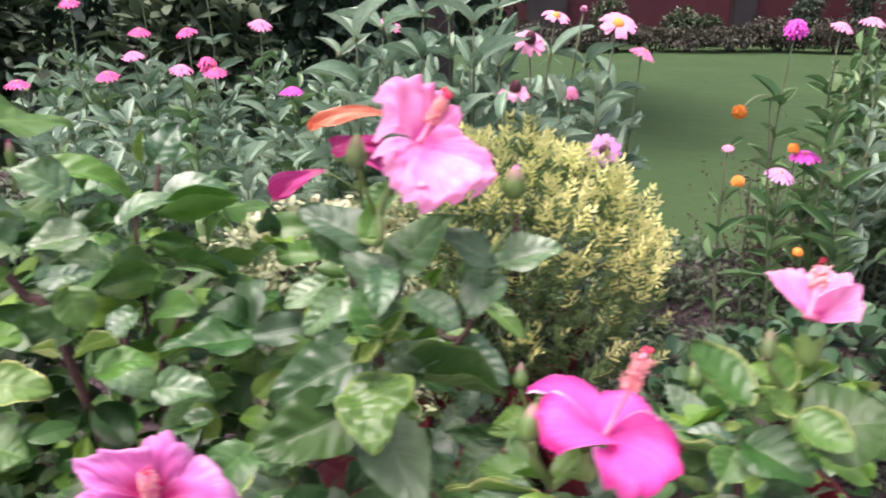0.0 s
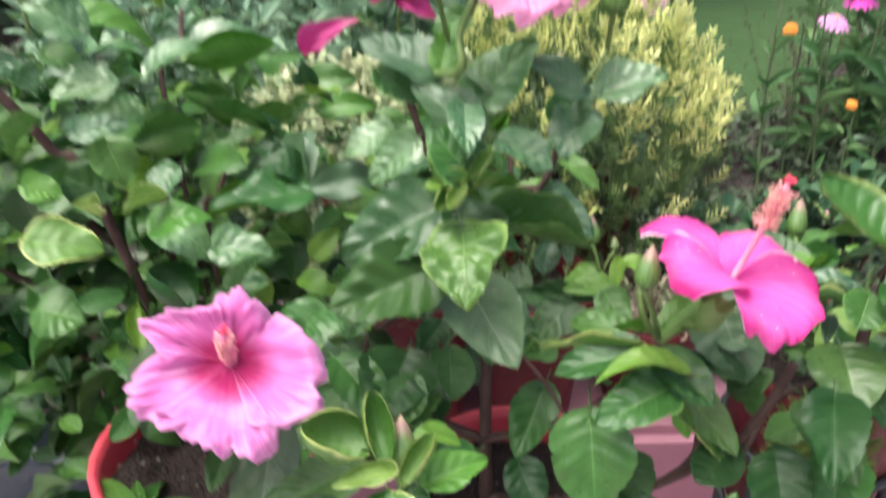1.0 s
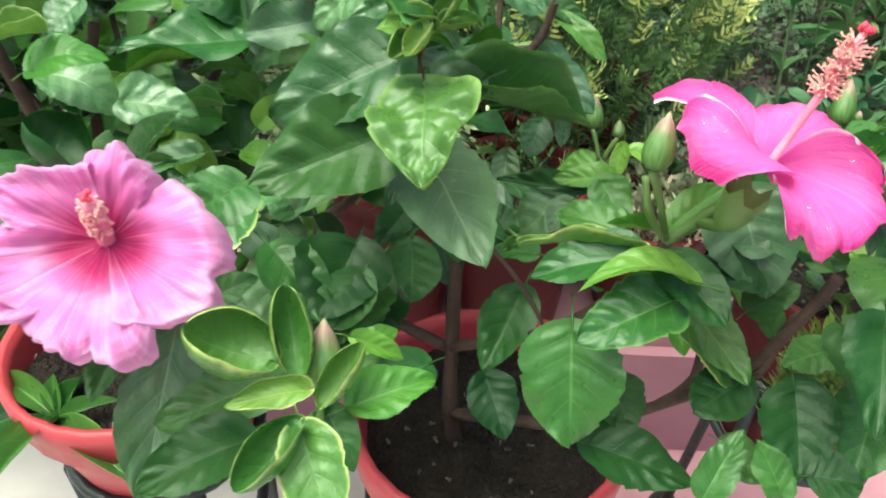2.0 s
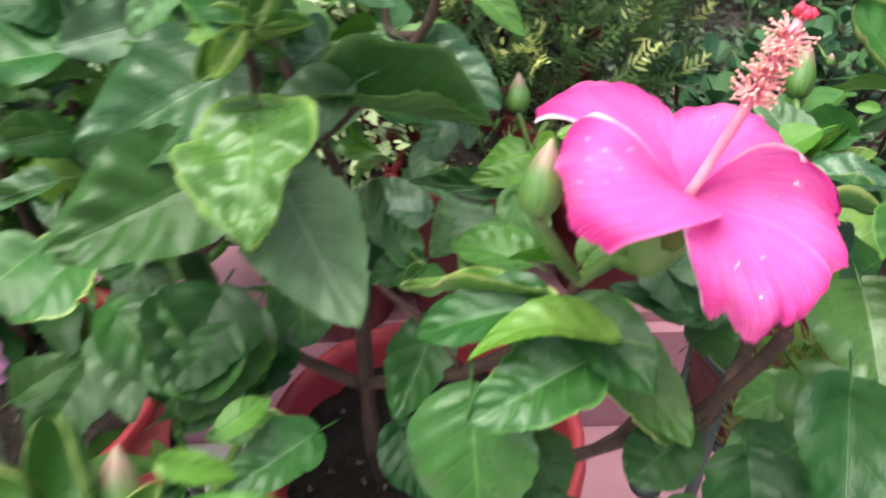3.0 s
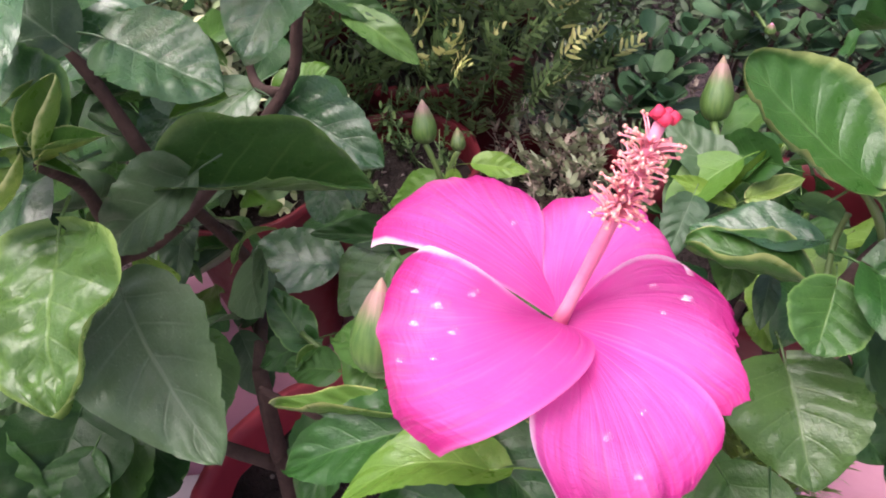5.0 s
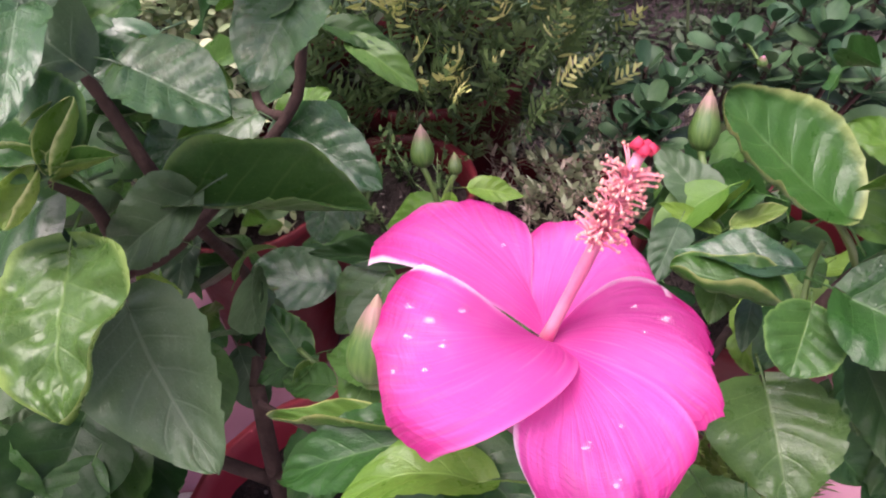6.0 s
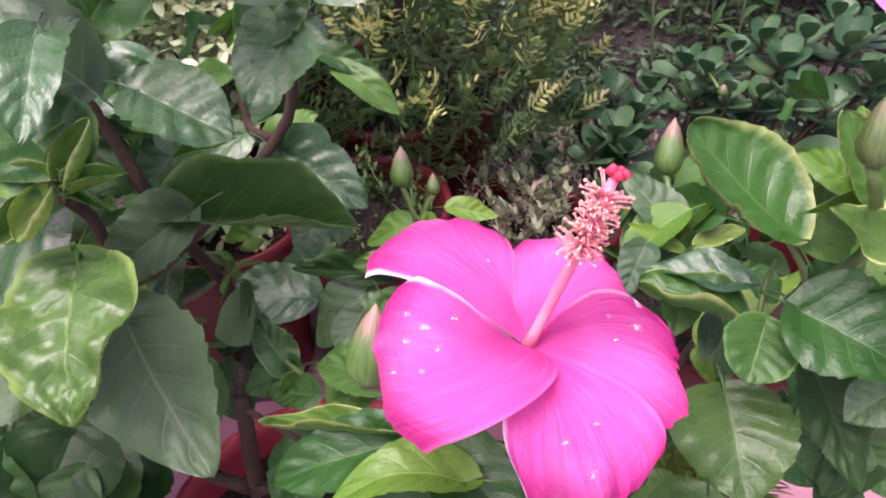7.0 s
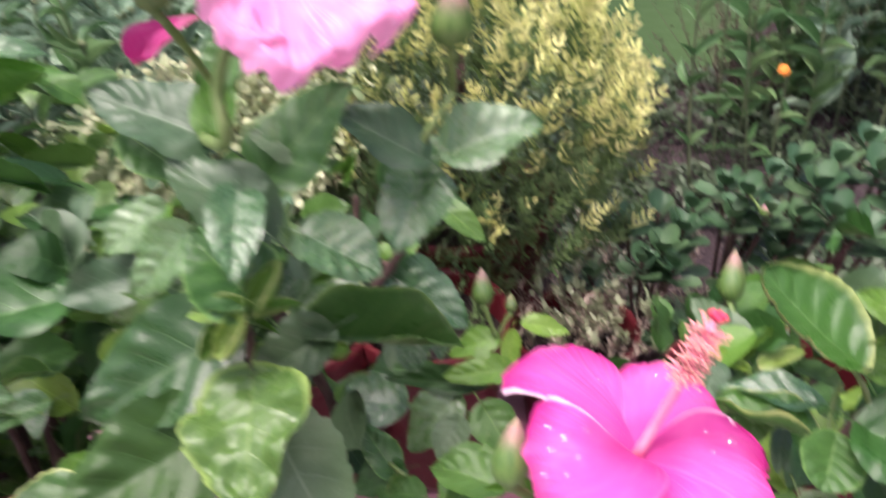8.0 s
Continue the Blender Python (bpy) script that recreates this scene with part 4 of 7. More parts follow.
branch(hibiscus, [(0.097, 0.478, 0.752), (0.110, 0.474, 0.769), (0.123, 0.468, 0.791)], 0.0034, 0.0036, GREEN_STEM)
branch(hibiscus, [(0.097, 0.478, 0.752), (0.084, 0.477, 0.771), (0.080, 0.483, 0.790)], 0.0022, 0.0022, GREEN_STEM)
branch(hibiscus, [(0.004, 0.525, 0.708), (0.028, 0.526, 0.673), (0.047, 0.525, 0.636)], 0.0016, 0.0018, BARK)
branch(hibiscus, [(-0.092, 0.663, 0.894), (-0.041, 0.567, 0.915), (-0.039, 0.571, 0.940), (-0.029, 0.572, 0.963)], 0.0034, 0.0028, GREEN_STEM)
branch(hibiscus, [(0.060, 0.657, 0.880), (0.047, 0.592, 0.893), (0.068, 0.598, 0.921)], 0.0028, 0.0018, GREEN_STEM)
branch(hibiscus, [(0.028, 0.640, 0.793), (0.010, 0.669, 0.782), (0.006, 0.681, 0.795), (0.007, 0.689, 0.819)], 0.0030, 0.0022, BARK)
branch(hibiscus, [(-0.076, 0.586, 0.593), (-0.075, 0.402, 0.680), (-0.077, 0.372, 0.738)], 0.0030, 0.0026, GREEN_STEM)
branch(hibiscus, [(-0.028, 0.672, 0.642), (0.041, 0.690, 0.625), (0.104, 0.724, 0.656)], 0.0022, 0.0016, GREEN_STEM)
branch(hibiscus, [(-0.028, 0.672, 0.642), (0.025, 0.569, 0.682), (0.017, 0.574, 0.687)], 0.0020, 0.0016, GREEN_STEM)
branch(hibiscus_right, [(0.355, 0.715, 0.515), (0.272, 0.530, 0.633), (0.243, 0.491, 0.745), (0.237, 0.482, 0.778), (0.256, 0.493, 0.787)], 0.0056, 0.0032, BARK)
branch(hibiscus_right, [(0.256, 0.493, 0.787), (0.275, 0.495, 0.799), (0.270, 0.489, 0.822), (0.232, 0.457, 0.873)], 0.0030, 0.0022, GREEN_STEM)
branch(hibiscus_right, [(0.244, 0.485, 0.779), (0.264, 0.484, 0.786), (0.284, 0.481, 0.792)], 0.0026, 0.0022, GREEN_STEM)
branch(hibiscus_right, [(0.234, 0.490, 0.821), (0.246, 0.490, 0.804), (0.255, 0.493, 0.786)], 0.0014, 0.0016, GREEN_STEM)
branch(hibiscus_right, [(0.234, 0.488, 0.778), (0.241, 0.500, 0.786), (0.244, 0.502, 0.796)], 0.0013, 0.0012, GREEN_STEM)
branch(hibiscus_right, [(0.355, 0.715, 0.515), (0.283, 0.580, 0.646), (0.253, 0.589, 0.714), (0.248, 0.605, 0.729), (0.251, 0.631, 0.745)], 0.0036, 0.0018, GREEN_STEM)
branch(hibiscus_right, [(0.253, 0.589, 0.714), (0.265, 0.599, 0.734), (0.277, 0.604, 0.749)], 0.0018, 0.0014, GREEN_STEM)
branch(hibiscus_right, [(0.275, 0.495, 0.799), (0.283, 0.498, 0.829), (0.288, 0.523, 0.854)], 0.0026, 0.0024, GREEN_STEM)
branch(hibiscus_right, [(0.355, 0.715, 0.515), (0.202, 0.510, 0.670), (0.160, 0.457, 0.669), (0.142, 0.493, 0.652)], 0.0036, 0.0022, BARK)
branch(hibiscus_left, [(-0.330, 0.690, 0.450), (-0.355, 0.640, 0.791), (-0.377, 0.634, 0.834), (-0.392, 0.627, 0.870), (-0.417, 0.623, 0.909)], 0.0048, 0.0043, BARK)
branch(hibiscus_left, [(-0.290, 0.690, 0.450), (-0.368, 0.859, 0.820), (-0.346, 0.868, 0.853), (-0.350, 0.910, 0.892)], 0.0032, 0.0026, BARK)
branch(hibiscus_left, [(-0.280, 0.680, 0.450), (-0.288, 0.702, 0.728), (-0.275, 0.710, 0.757), (-0.261, 0.735, 0.798)], 0.0032, 0.0026, BARK)
for k, (x, y) in enumerate(((-0.31, 0.655), (-0.36, 0.72), (-0.26, 0.70))):
    branch(hibiscus_left, [(x, y, 0.45), (x - 0.02, y + 0.03, 0.60), (x + 0.03 * (k - 1), y + 0.08, 0.74)], 0.008, 0.005, BARK)
for reach in (((-0.33, 0.68, 0.45), (-0.55, 0.80, 0.60), (-0.85, 0.93, 0.62)), ((-0.34, 0.70, 0.45), (-0.62, 0.88, 0.47), (-1.02, 0.96, 0.50)), ((-0.30, 0.70, 0.45), (-0.48, 0.84, 0.66), (-0.68, 0.90, 0.78)), ((-0.29, 0.70, 0.45), (-0.34, 0.88, 0.62), (-0.42, 0.96, 0.76))):
    branch(hibiscus_left, reach, 0.006, 0.003, BARK)


def hibiscus_flower(owner, throat, axis, column, label, stalk, r, seed, upper=0.45, stigma=1.0):
    """The cup, column and stalk of a flower; its petals are laid round the throat afterwards."""
    axis = Vector(axis).normalized()
    throat = Vector(throat)
    fl = part("flower", calyx_mesh(throat - axis * 0.036, axis, 0.022), owner, label=label)
    stamen_column(fl, throat, column, r, seed, upper, stigma)
    s = [Vector(stalk), (Vector(stalk) + throat) / 2 - axis * 0.02, throat - axis * 0.036]
    part("flower_stalk", stem_mesh("flower_stalk", curve_points(*s, 6), 0.003, 0.0034, GREEN_STEM), fl)
    return fl


def drops(owner, spots):
    for k, (x, y, z, r) in enumerate(spots):
        bm = bmesh.new()
        bmesh.ops.create_icosphere(bm, subdivisions=2, radius=r)
        bmesh.ops.scale(bm, vec=(1, 1, 0.5), verts=bm.verts)
        me = bpy.data.meshes.new("water_drop")
        bm.to_mesh(me)
        bm.free()
        me.materials.append(mw)
        part("water_drop", me, owner, Matrix.Translation((x, y, z)))


# the wide open hot pink flower of the middle bush: each petal as three lines that run from its throat to its edge
throat, axis = (0.127, 0.455, 0.813), (0.30, -0.05, 0.95)
open_flower = hibiscus_flower(hibiscus, throat, axis, (0.151, 0.459, 0.878), "wide open hot pink flower with rain drops", (0.110, 0.474, 0.769), 0.0020, 1, 0.56)
blades = []
for k, lines in enumerate((
        (((0.114, 0.460, 0.823), (0.092, 0.466, 0.837), (0.068, 0.478, 0.832)), ((0.121, 0.472, 0.823), (0.106, 0.486, 0.834), (0.095, 0.501, 0.837)), ((0.125, 0.471, 0.820), (0.128, 0.485, 0.826), (0.125, 0.501, 0.831))),
        (((0.125, 0.471, 0.819), (0.127, 0.485, 0.824), (0.127, 0.495, 0.828)), ((0.137, 0.471, 0.821), (0.148, 0.482, 0.828), (0.153, 0.486, 0.832)), ((0.140, 0.462, 0.819), (0.153, 0.463, 0.827), (0.167, 0.451, 0.826))),
        (((0.137, 0.458, 0.823), (0.151, 0.458, 0.834), (0.167, 0.450, 0.830)), ((0.149, 0.456, 0.816), (0.166, 0.448, 0.815), (0.177, 0.433, 0.815)), ((0.144, 0.445, 0.809), (0.156, 0.434, 0.807), (0.167, 0.418, 0.804))),
        (((0.113, 0.450, 0.833), (0.099, 0.454, 0.847), (0.084, 0.461, 0.848)), ((0.107, 0.434, 0.838), (0.088, 0.424, 0.846), (0.076, 0.428, 0.845)), ((0.131, 0.432, 0.824), (0.108, 0.405, 0.842), (0.084, 0.406, 0.829))),
        (((0.121, 0.431, 0.821), (0.109, 0.407, 0.838), (0.119, 0.391, 0.816)), ((0.132, 0.424, 0.820), (0.133, 0.403, 0.819), (0.134, 0.391, 0.813)), ((0.145, 0.439, 0.817), (0.159, 0.424, 0.816), (0.158, 0.402, 0.811))))):
    blades.append(draped_petal("petal", throat, lines, axis, PETAL_HOT, (0.0016, 0.0018, 0.0020, 0.0022, 0.0020)[k], 11 + k, 0.065))
    part("petal", blades[k], open_flower)
# the rain drops on it: petal, across, along, size
for k, u, v, size in (
        (0, 0.55, 0.60, 0.8),
        (1, -0.3, 0.7, 1.0), (1, 0.1, 0.8, 0.8),
        (2, -0.55, 0.55, 1.2), (2, -0.35, 0.68, 1.7), (2, 0.1, 0.5, 0.9),
        (3, -0.55, 0.62, 1.5), (3, -0.3, 0.72, 1.2), (3, -0.72, 0.5, 1.0), (3, -0.2, 0.52, 0.9), (3, 0.05, 0.66, 0.8), (3, -0.6, 0.8, 1.0), (3, 0.1, 0.85, 0.7),
        (4, -0.2, 0.55, 1.0), (4, 0.05, 0.72, 1.0), (4, 0.4, 0.5, 0.7)):
    at = blades[k].vertices[round(30 * v) * 31 + round(15 * (u + 1))].co
    drops(open_flower, [(*(at + Vector(axis) * 0.0002), 0.0022 * size)])
# the ruffled pink flower that faces the terrace
throat, axis = (-0.179, 0.416, 0.784), (0.20, -0.72, 0.66)
pink_flower = hibiscus_flower(hibiscus, throat, axis, (-0.175, 0.404, 0.814), "ruffled pink flower with a dark red heart", (-0.209, 0.461, 0.706), 0.0041, 2, 0.25, 0.4)
for k, edge in enumerate((
        ((-0.195, 0.432, 0.812), (-0.173, 0.438, 0.827), (-0.151, 0.431, 0.807)),
        ((-0.184, 0.434, 0.814), (-0.227, 0.425, 0.814), (-0.221, 0.406, 0.797)),
        ((-0.217, 0.408, 0.801), (-0.234, 0.385, 0.781), (-0.196, 0.363, 0.773)),
        ((-0.210, 0.373, 0.782), (-0.165, 0.344, 0.772), (-0.137, 0.360, 0.780)),
        ((-0.151, 0.358, 0.778), (-0.117, 0.394, 0.780), (-0.150, 0.434, 0.811)))):
    lines = [[Vector(throat).lerp(Vector(p), 0.36) + Vector(axis) * 0.004, Vector(throat).lerp(Vector(p), 0.72) + Vector(axis) * 0.007, p] for p in edge]
    part("petal", draped_petal("petal", Vector(throat) + Vector(axis) * (0.0014 * (k % 3)), lines, axis, PETAL_PINK, 0.0095, 21 + k, 0.24), pink_flower)
# the flower on the top shoot, turned aside
throat, axis = (-0.007, 0.564, 0.997), (0.50, -0.62, 0.60)
top_flower = hibiscus_flower(hibiscus, throat, axis, (0.012, 0.570, 1.031), "soft pink flower on the top shoot", (-0.032, 0.590, 0.949), 0.0026, 3, 0.4)
for k, edge in enumerate((
        ((-0.032, 0.560, 1.006), (-0.032, 0.578, 1.043), (-0.008, 0.579, 1.043)),
        ((-0.014, 0.581, 1.038), (0.008, 0.582, 1.035), (0.024, 0.567, 1.011)),
        ((0.015, 0.563, 1.018), (0.050, 0.539, 0.991), (0.036, 0.522, 0.969)),
        ((0.046, 0.529, 0.980), (0.010, 0.510, 0.965), (-0.016, 0.525, 0.972)),
        ((-0.001, 0.519, 0.968), (-0.027, 0.534, 0.982), (-0.031, 0.556, 1.005)))):
    lines = [[Vector(throat).lerp(Vector(p), 0.36) + Vector(axis) * 0.003, Vector(throat).lerp(Vector(p), 0.72) + Vector(axis) * 0.005, p] for p in edge]
    part("petal", draped_petal("petal", Vector(throat) + Vector(axis) * (0.0012 * (k % 3)), lines, axis, PETAL_SOFT, 0.0085, 31 + k, 0.16), top_flower)
# the half open flower of the bush beside it
throat, axis = (0.287, 0.516, 0.878), (0.10, 0.35, 0.93)
half_open = hibiscus_flower(hibiscus_right, throat, axis, (0.297, 0.535, 0.913), "half open light pink flower seen from its side", (0.297, 0.526, 0.834), 0.0048, 4, 0.55, 0.2)
for k, (left, far, right) in enumerate((
        ((0.258, 0.543, 0.911), (0.282, 0.546, 0.909), (0.295, 0.522, 0.904)),
        ((0.285, 0.506, 0.908), (0.310, 0.504, 0.915), (0.309, 0.492, 0.893)),
        ((0.299, 0.566, 0.898), (0.319, 0.557, 0.904), (0.324, 0.525, 0.905)),
        ((0.278, 0.565, 0.901), (0.295, 0.569, 0.902), (0.308, 0.568, 0.900)))):
    part("petal", broad_petal("petal", throat, left, far, right, axis, PETAL_SOFT, -0.08, 0.002, 0.003, 41 + k), half_open)


def loose_petal(owner, a, b, c, normal, width, mat, label, seed):
    return part("wilted_petal", petal_mesh("wilted_petal", a, b, c, normal, width, mat, 0.006, 0.3, seed), owner, label=label)


shoot = thing("hibiscus_shoot", (-0.140, 1.190, 0.500), "thin hibiscus shoot with wilted coral and magenta petals", "hibiscus")
branch(shoot, [(-0.140, 1.190, 0.500), (-0.125, 1.160, 0.700), (-0.123, 1.113, 0.838), (-0.073, 1.129, 0.909)], 0.004, 0.002, GREEN_STEM)
branch(shoot, [(-0.123, 1.111, 0.803), (-0.180, 1.121, 0.833)], 0.0022, 0.0014, GREEN_STEM)
loose_petal(shoot, (-0.180, 1.121, 0.833), (-0.211, 1.119, 0.828), (-0.261, 1.105, 0.794), (0, -0.6, 0.8), 0.036, PETAL_WILT, "limp magenta petal", 5)
loose_petal(shoot, (-0.075, 1.132, 0.917), (-0.137, 1.117, 0.935), (-0.193, 1.084, 0.905), (0, -0.6, 0.8), 0.034, PETAL_CORAL, "curled coral petal", 6)
loose_petal(shoot, (-0.066, 1.114, 0.867), (-0.111, 1.100, 0.889), (-0.163, 1.083, 0.874), (0, -0.6, 0.8), 0.042, PETAL_WILT, "limp magenta petal", 7)
loose_petal(shoot, (-0.070, 1.103, 0.837), (-0.093, 1.097, 0.851), (-0.119, 1.096, 0.879), (0, -0.6, 0.8), 0.046, PETAL_WILT, "limp magenta petal", 9)


# buds: base, way, length, width, foot of the stalk
bud(hibiscus, (0.071, 0.443, 0.817), (0.221, 0.480, 0.849), 0.025, 0.0150, BUD_TIP, (0.097, 0.478, 0.752))
bud(hibiscus, (0.096, 0.732, 0.686), (0.045, 0.650, 0.759), 0.028, 0.0175, BUD_TIP, (0.104, 0.723, 0.660))
bud(hibiscus, (0.118, 0.726, 0.681), (0.075, 0.647, 0.759), 0.015, 0.0105, CALYX, (0.108, 0.724, 0.661))
bud(hibiscus_right, (0.251, 0.634, 0.747), (0.248, 0.598, 0.762), 0.032, 0.0170, BUD_TIP, (0.248, 0.606, 0.730))
bud(hibiscus_right, (0.232, 0.458, 0.874), (0.140, 0.386, 0.912), 0.021, 0.0120, CALYX, (0.262, 0.482, 0.828))
bud(hibiscus, (-0.075, 0.371, 0.740), (-0.020, 0.679, 0.734), 0.029, 0.0185, BUD_TIP, (-0.075, 0.361, 0.727))
bud(hibiscus, (0.066, 0.583, 0.949), (0.10, 0.02, 0.99), 0.026, 0.020, PETAL_SOFT, (0.068, 0.603, 0.920))
bud(hibiscus, (-0.056, 0.568, 0.976), (0.05, 0.0, 1), 0.026, 0.017, CALYX, (-0.047, 0.604, 0.928))
bud(hibiscus_left, (-0.400, 0.692, 0.941), (0.0, 0.0, 1), 0.026, 0.010, PETAL_WILT, (-0.410, 0.704, 0.915))
# leaves
# the leaves of the potted hibiscus in the middle
leaf(hibiscus, (-0.038, 0.515, 0.819), (-0.035, 0.458, 0.796), (-0.16, -0.39, 0.91), 0.056, 'crinkle', 'wet')
leaf(hibiscus, (-0.039, 0.536, 0.768), (-0.003, 0.468, 0.740), (-0.07, -0.41, 0.91), 0.058, 'flat', 'pale')
leaf(hibiscus, (-0.017, 0.580, 0.786), (0.070, 0.600, 0.763), (0.00, -0.42, 0.91), 0.060, 'fold', 'fresh')
leaf(hibiscus, (0.026, 0.644, 0.784), (0.072, 0.611, 0.763), (-0.03, -0.57, 0.82), 0.043, 'flat', 'sheen')
leaf(hibiscus, (-0.009, 0.573, 0.797), (-0.055, 0.568, 0.768), (-0.33, -0.68, 0.65), 0.038, 'flat', 'pale')
leaf(hibiscus, (-0.009, 0.559, 0.869), (0.027, 0.546, 0.853), (0.26, -0.36, 0.90), 0.041, 'quilt', 'sheen')
leaf(hibiscus, (0.054, 0.595, 0.876), (0.031, 0.561, 0.858), (-0.06, -0.45, 0.89), 0.040, 'quilt', 'sheen')
leaf(hibiscus, (-0.036, 0.555, 0.896), (-0.033, 0.509, 0.883), (0.19, -0.26, 0.95), 0.027, 'flat', 'sheen')
leaf(hibiscus, (-0.037, 0.555, 0.893), (-0.022, 0.564, 0.898), (0.05, -0.59, 0.80), 0.012, 'flat', 'pale')
leaf(hibiscus, (-0.048, 0.620, 0.872), (-0.013, 0.632, 0.867), (0.29, -0.46, 0.84), 0.024, 'flat', 'mid')
leaf(hibiscus, (-0.041, 0.674, 0.827), (-0.099, 0.643, 0.809), (0.03, -0.56, 0.83), 0.043, 'flat', 'sheen')
leaf(hibiscus, (0.004, 0.668, 0.780), (-0.044, 0.642, 0.759), (-0.06, -0.55, 0.84), 0.033, 'flat', 'sheen')
leaf(hibiscus, (0.041, 0.646, 0.735), (0.031, 0.626, 0.718), (-0.05, -0.62, 0.78), 0.024, 'round', 'sheen')
leaf(hibiscus, (0.055, 0.635, 0.744), (0.054, 0.620, 0.729), (0.03, -0.69, 0.72), 0.013, 'flat', 'sheen')
leaf(hibiscus, (0.022, 0.676, 0.637), (-0.032, 0.683, 0.647), (0.12, -0.37, 0.92), 0.049, 'round', 'sheen')
leaf(hibiscus, (0.081, 0.658, 0.668), (0.012, 0.677, 0.668), (-0.10, -0.34, 0.93), 0.023, 'flat', 'deep')
leaf(hibiscus, (0.064, 0.653, 0.661), (0.025, 0.633, 0.634), (-0.27, -0.55, 0.79), 0.040, 'flat', 'sheen')
leaf(hibiscus, (0.019, 0.570, 0.683), (-0.001, 0.597, 0.704), (0.21, -0.51, 0.83), 0.023, 'wavy', 'fresh')
leaf(hibiscus, (0.023, 0.571, 0.684), (-0.011, 0.570, 0.672), (-0.31, -0.36, 0.88), 0.024, 'wavy', 'mid')
leaf(hibiscus, (0.024, 0.564, 0.684), (0.013, 0.555, 0.680), (-0.03, -0.40, 0.91), 0.011, 'fold', 'young')
leaf(hibiscus, (0.070, 0.536, 0.733), (0.050, 0.504, 0.717), (-0.04, -0.43, 0.90), 0.034, 'flat', 'mid')
leaf(hibiscus, (0.104, 0.724, 0.656), (0.064, 0.725, 0.644), (-0.25, -0.41, 0.88), 0.027, 'flat', 'lit')
leaf(hibiscus, (0.130, 0.722, 0.671), (0.166, 0.715, 0.667), (0.02, -0.42, 0.91), 0.020, 'flat', 'lit')
leaf(hibiscus, (0.078, 0.468, 0.755), (0.017, 0.496, 0.734), (-0.38, -0.12, 0.92), 0.014, 'lroll', 'rim')
leaf(hibiscus, (0.078, 0.466, 0.750), (0.023, 0.468, 0.731), (-0.31, -0.28, 0.91), 0.032, 'flat', 'mid')
leaf(hibiscus, (-0.084, 0.529, 0.701), (-0.099, 0.476, 0.684), (0.18, -0.35, 0.92), 0.063, 'flat', 'deep')
leaf(hibiscus, (-0.019, 0.548, 0.722), (-0.017, 0.517, 0.702), (0.15, -0.53, 0.83), 0.026, 'round', 'mid')
leaf(hibiscus, (-0.065, 0.684, 0.683), (-0.073, 0.637, 0.659), (0.13, -0.47, 0.87), 0.024, 'flat', 'pale')
leaf(hibiscus, (-0.069, 0.550, 0.650), (-0.088, 0.512, 0.636), (0.10, -0.41, 0.91), 0.053, 'flat', 'deep')
leaf(hibiscus, (0.077, 0.507, 0.738), (0.042, 0.531, 0.732), (-0.26, -0.13, 0.96), 0.028, 'flat', 'mid')
leaf(hibiscus, (0.095, 0.462, 0.750), (0.124, 0.430, 0.739), (0.02, -0.32, 0.95), 0.036, 'flat', 'mid')
leaf(hibiscus, (0.060, 0.752, 0.776), (0.099, 0.728, 0.751), (0.15, -0.57, 0.81), 0.024, 'flat', 'mid')
leaf(hibiscus, (0.046, 0.761, 0.785), (0.091, 0.747, 0.773), (0.06, -0.51, 0.86), 0.020, 'flat', 'deep')
leaf(hibiscus, (0.016, 0.690, 0.761), (0.046, 0.690, 0.778), (-0.44, -0.52, 0.74), 0.026, 'flat', 'lit')
leaf(hibiscus, (-0.043, 0.536, 0.850), (-0.023, 0.542, 0.869), (-0.32, -0.74, 0.59), 0.010, 'fold', 'young')
leaf(hibiscus, (-0.033, 0.525, 0.846), (-0.011, 0.527, 0.853), (-0.22, -0.50, 0.84), 0.009, 'fold', 'young')
leaf(hibiscus, (-0.046, 0.528, 0.841), (-0.056, 0.510, 0.834), (0.20, -0.43, 0.88), 0.018, 'cup', 'young')
leaf(hibiscus, (-0.053, 0.541, 0.849), (-0.061, 0.551, 0.867), (0.43, -0.71, 0.55), 0.014, 'flat', 'mid')
leaf(hibiscus, (-0.042, 0.532, 0.842), (-0.023, 0.522, 0.840), (-0.06, -0.28, 0.96), 0.007, 'fold', 'lit')
leaf(hibiscus, (-0.051, 0.536, 0.844), (-0.066, 0.533, 0.846), (0.21, -0.41, 0.89), 0.012, 'wavy', 'lit')
leaf(hibiscus, (-0.059, 0.513, 0.792), (-0.130, 0.477, 0.776), (0.13, -0.59, 0.79), 0.059, 'quilt', 'deep')
leaf(hibiscus, (-0.054, 0.543, 0.824), (-0.128, 0.524, 0.795), (-0.15, -0.60, 0.78), 0.062, 'quilt', 'dull')
leaf(hibiscus, (-0.079, 0.576, 0.734), (-0.158, 0.561, 0.703), (-0.23, -0.53, 0.82), 0.042, 'flat', 'pale')
leaf(hibiscus, (-0.098, 0.371, 0.756), (-0.132, 0.368, 0.774), (0.46, -0.44, 0.78), 0.040, 'cup', 'rim')
leaf(hibiscus, (-0.085, 0.372, 0.750), (-0.093, 0.398, 0.776), (0.19, -0.67, 0.71), 0.026, 'cup', 'rim')
leaf(hibiscus, (-0.071, 0.361, 0.743), (-0.055, 0.381, 0.759), (-0.11, -0.58, 0.81), 0.019, 'cup', 'rim')
leaf(hibiscus, (-0.080, 0.361, 0.750), (-0.111, 0.349, 0.753), (0.20, -0.29, 0.93), 0.014, 'roll', 'young')
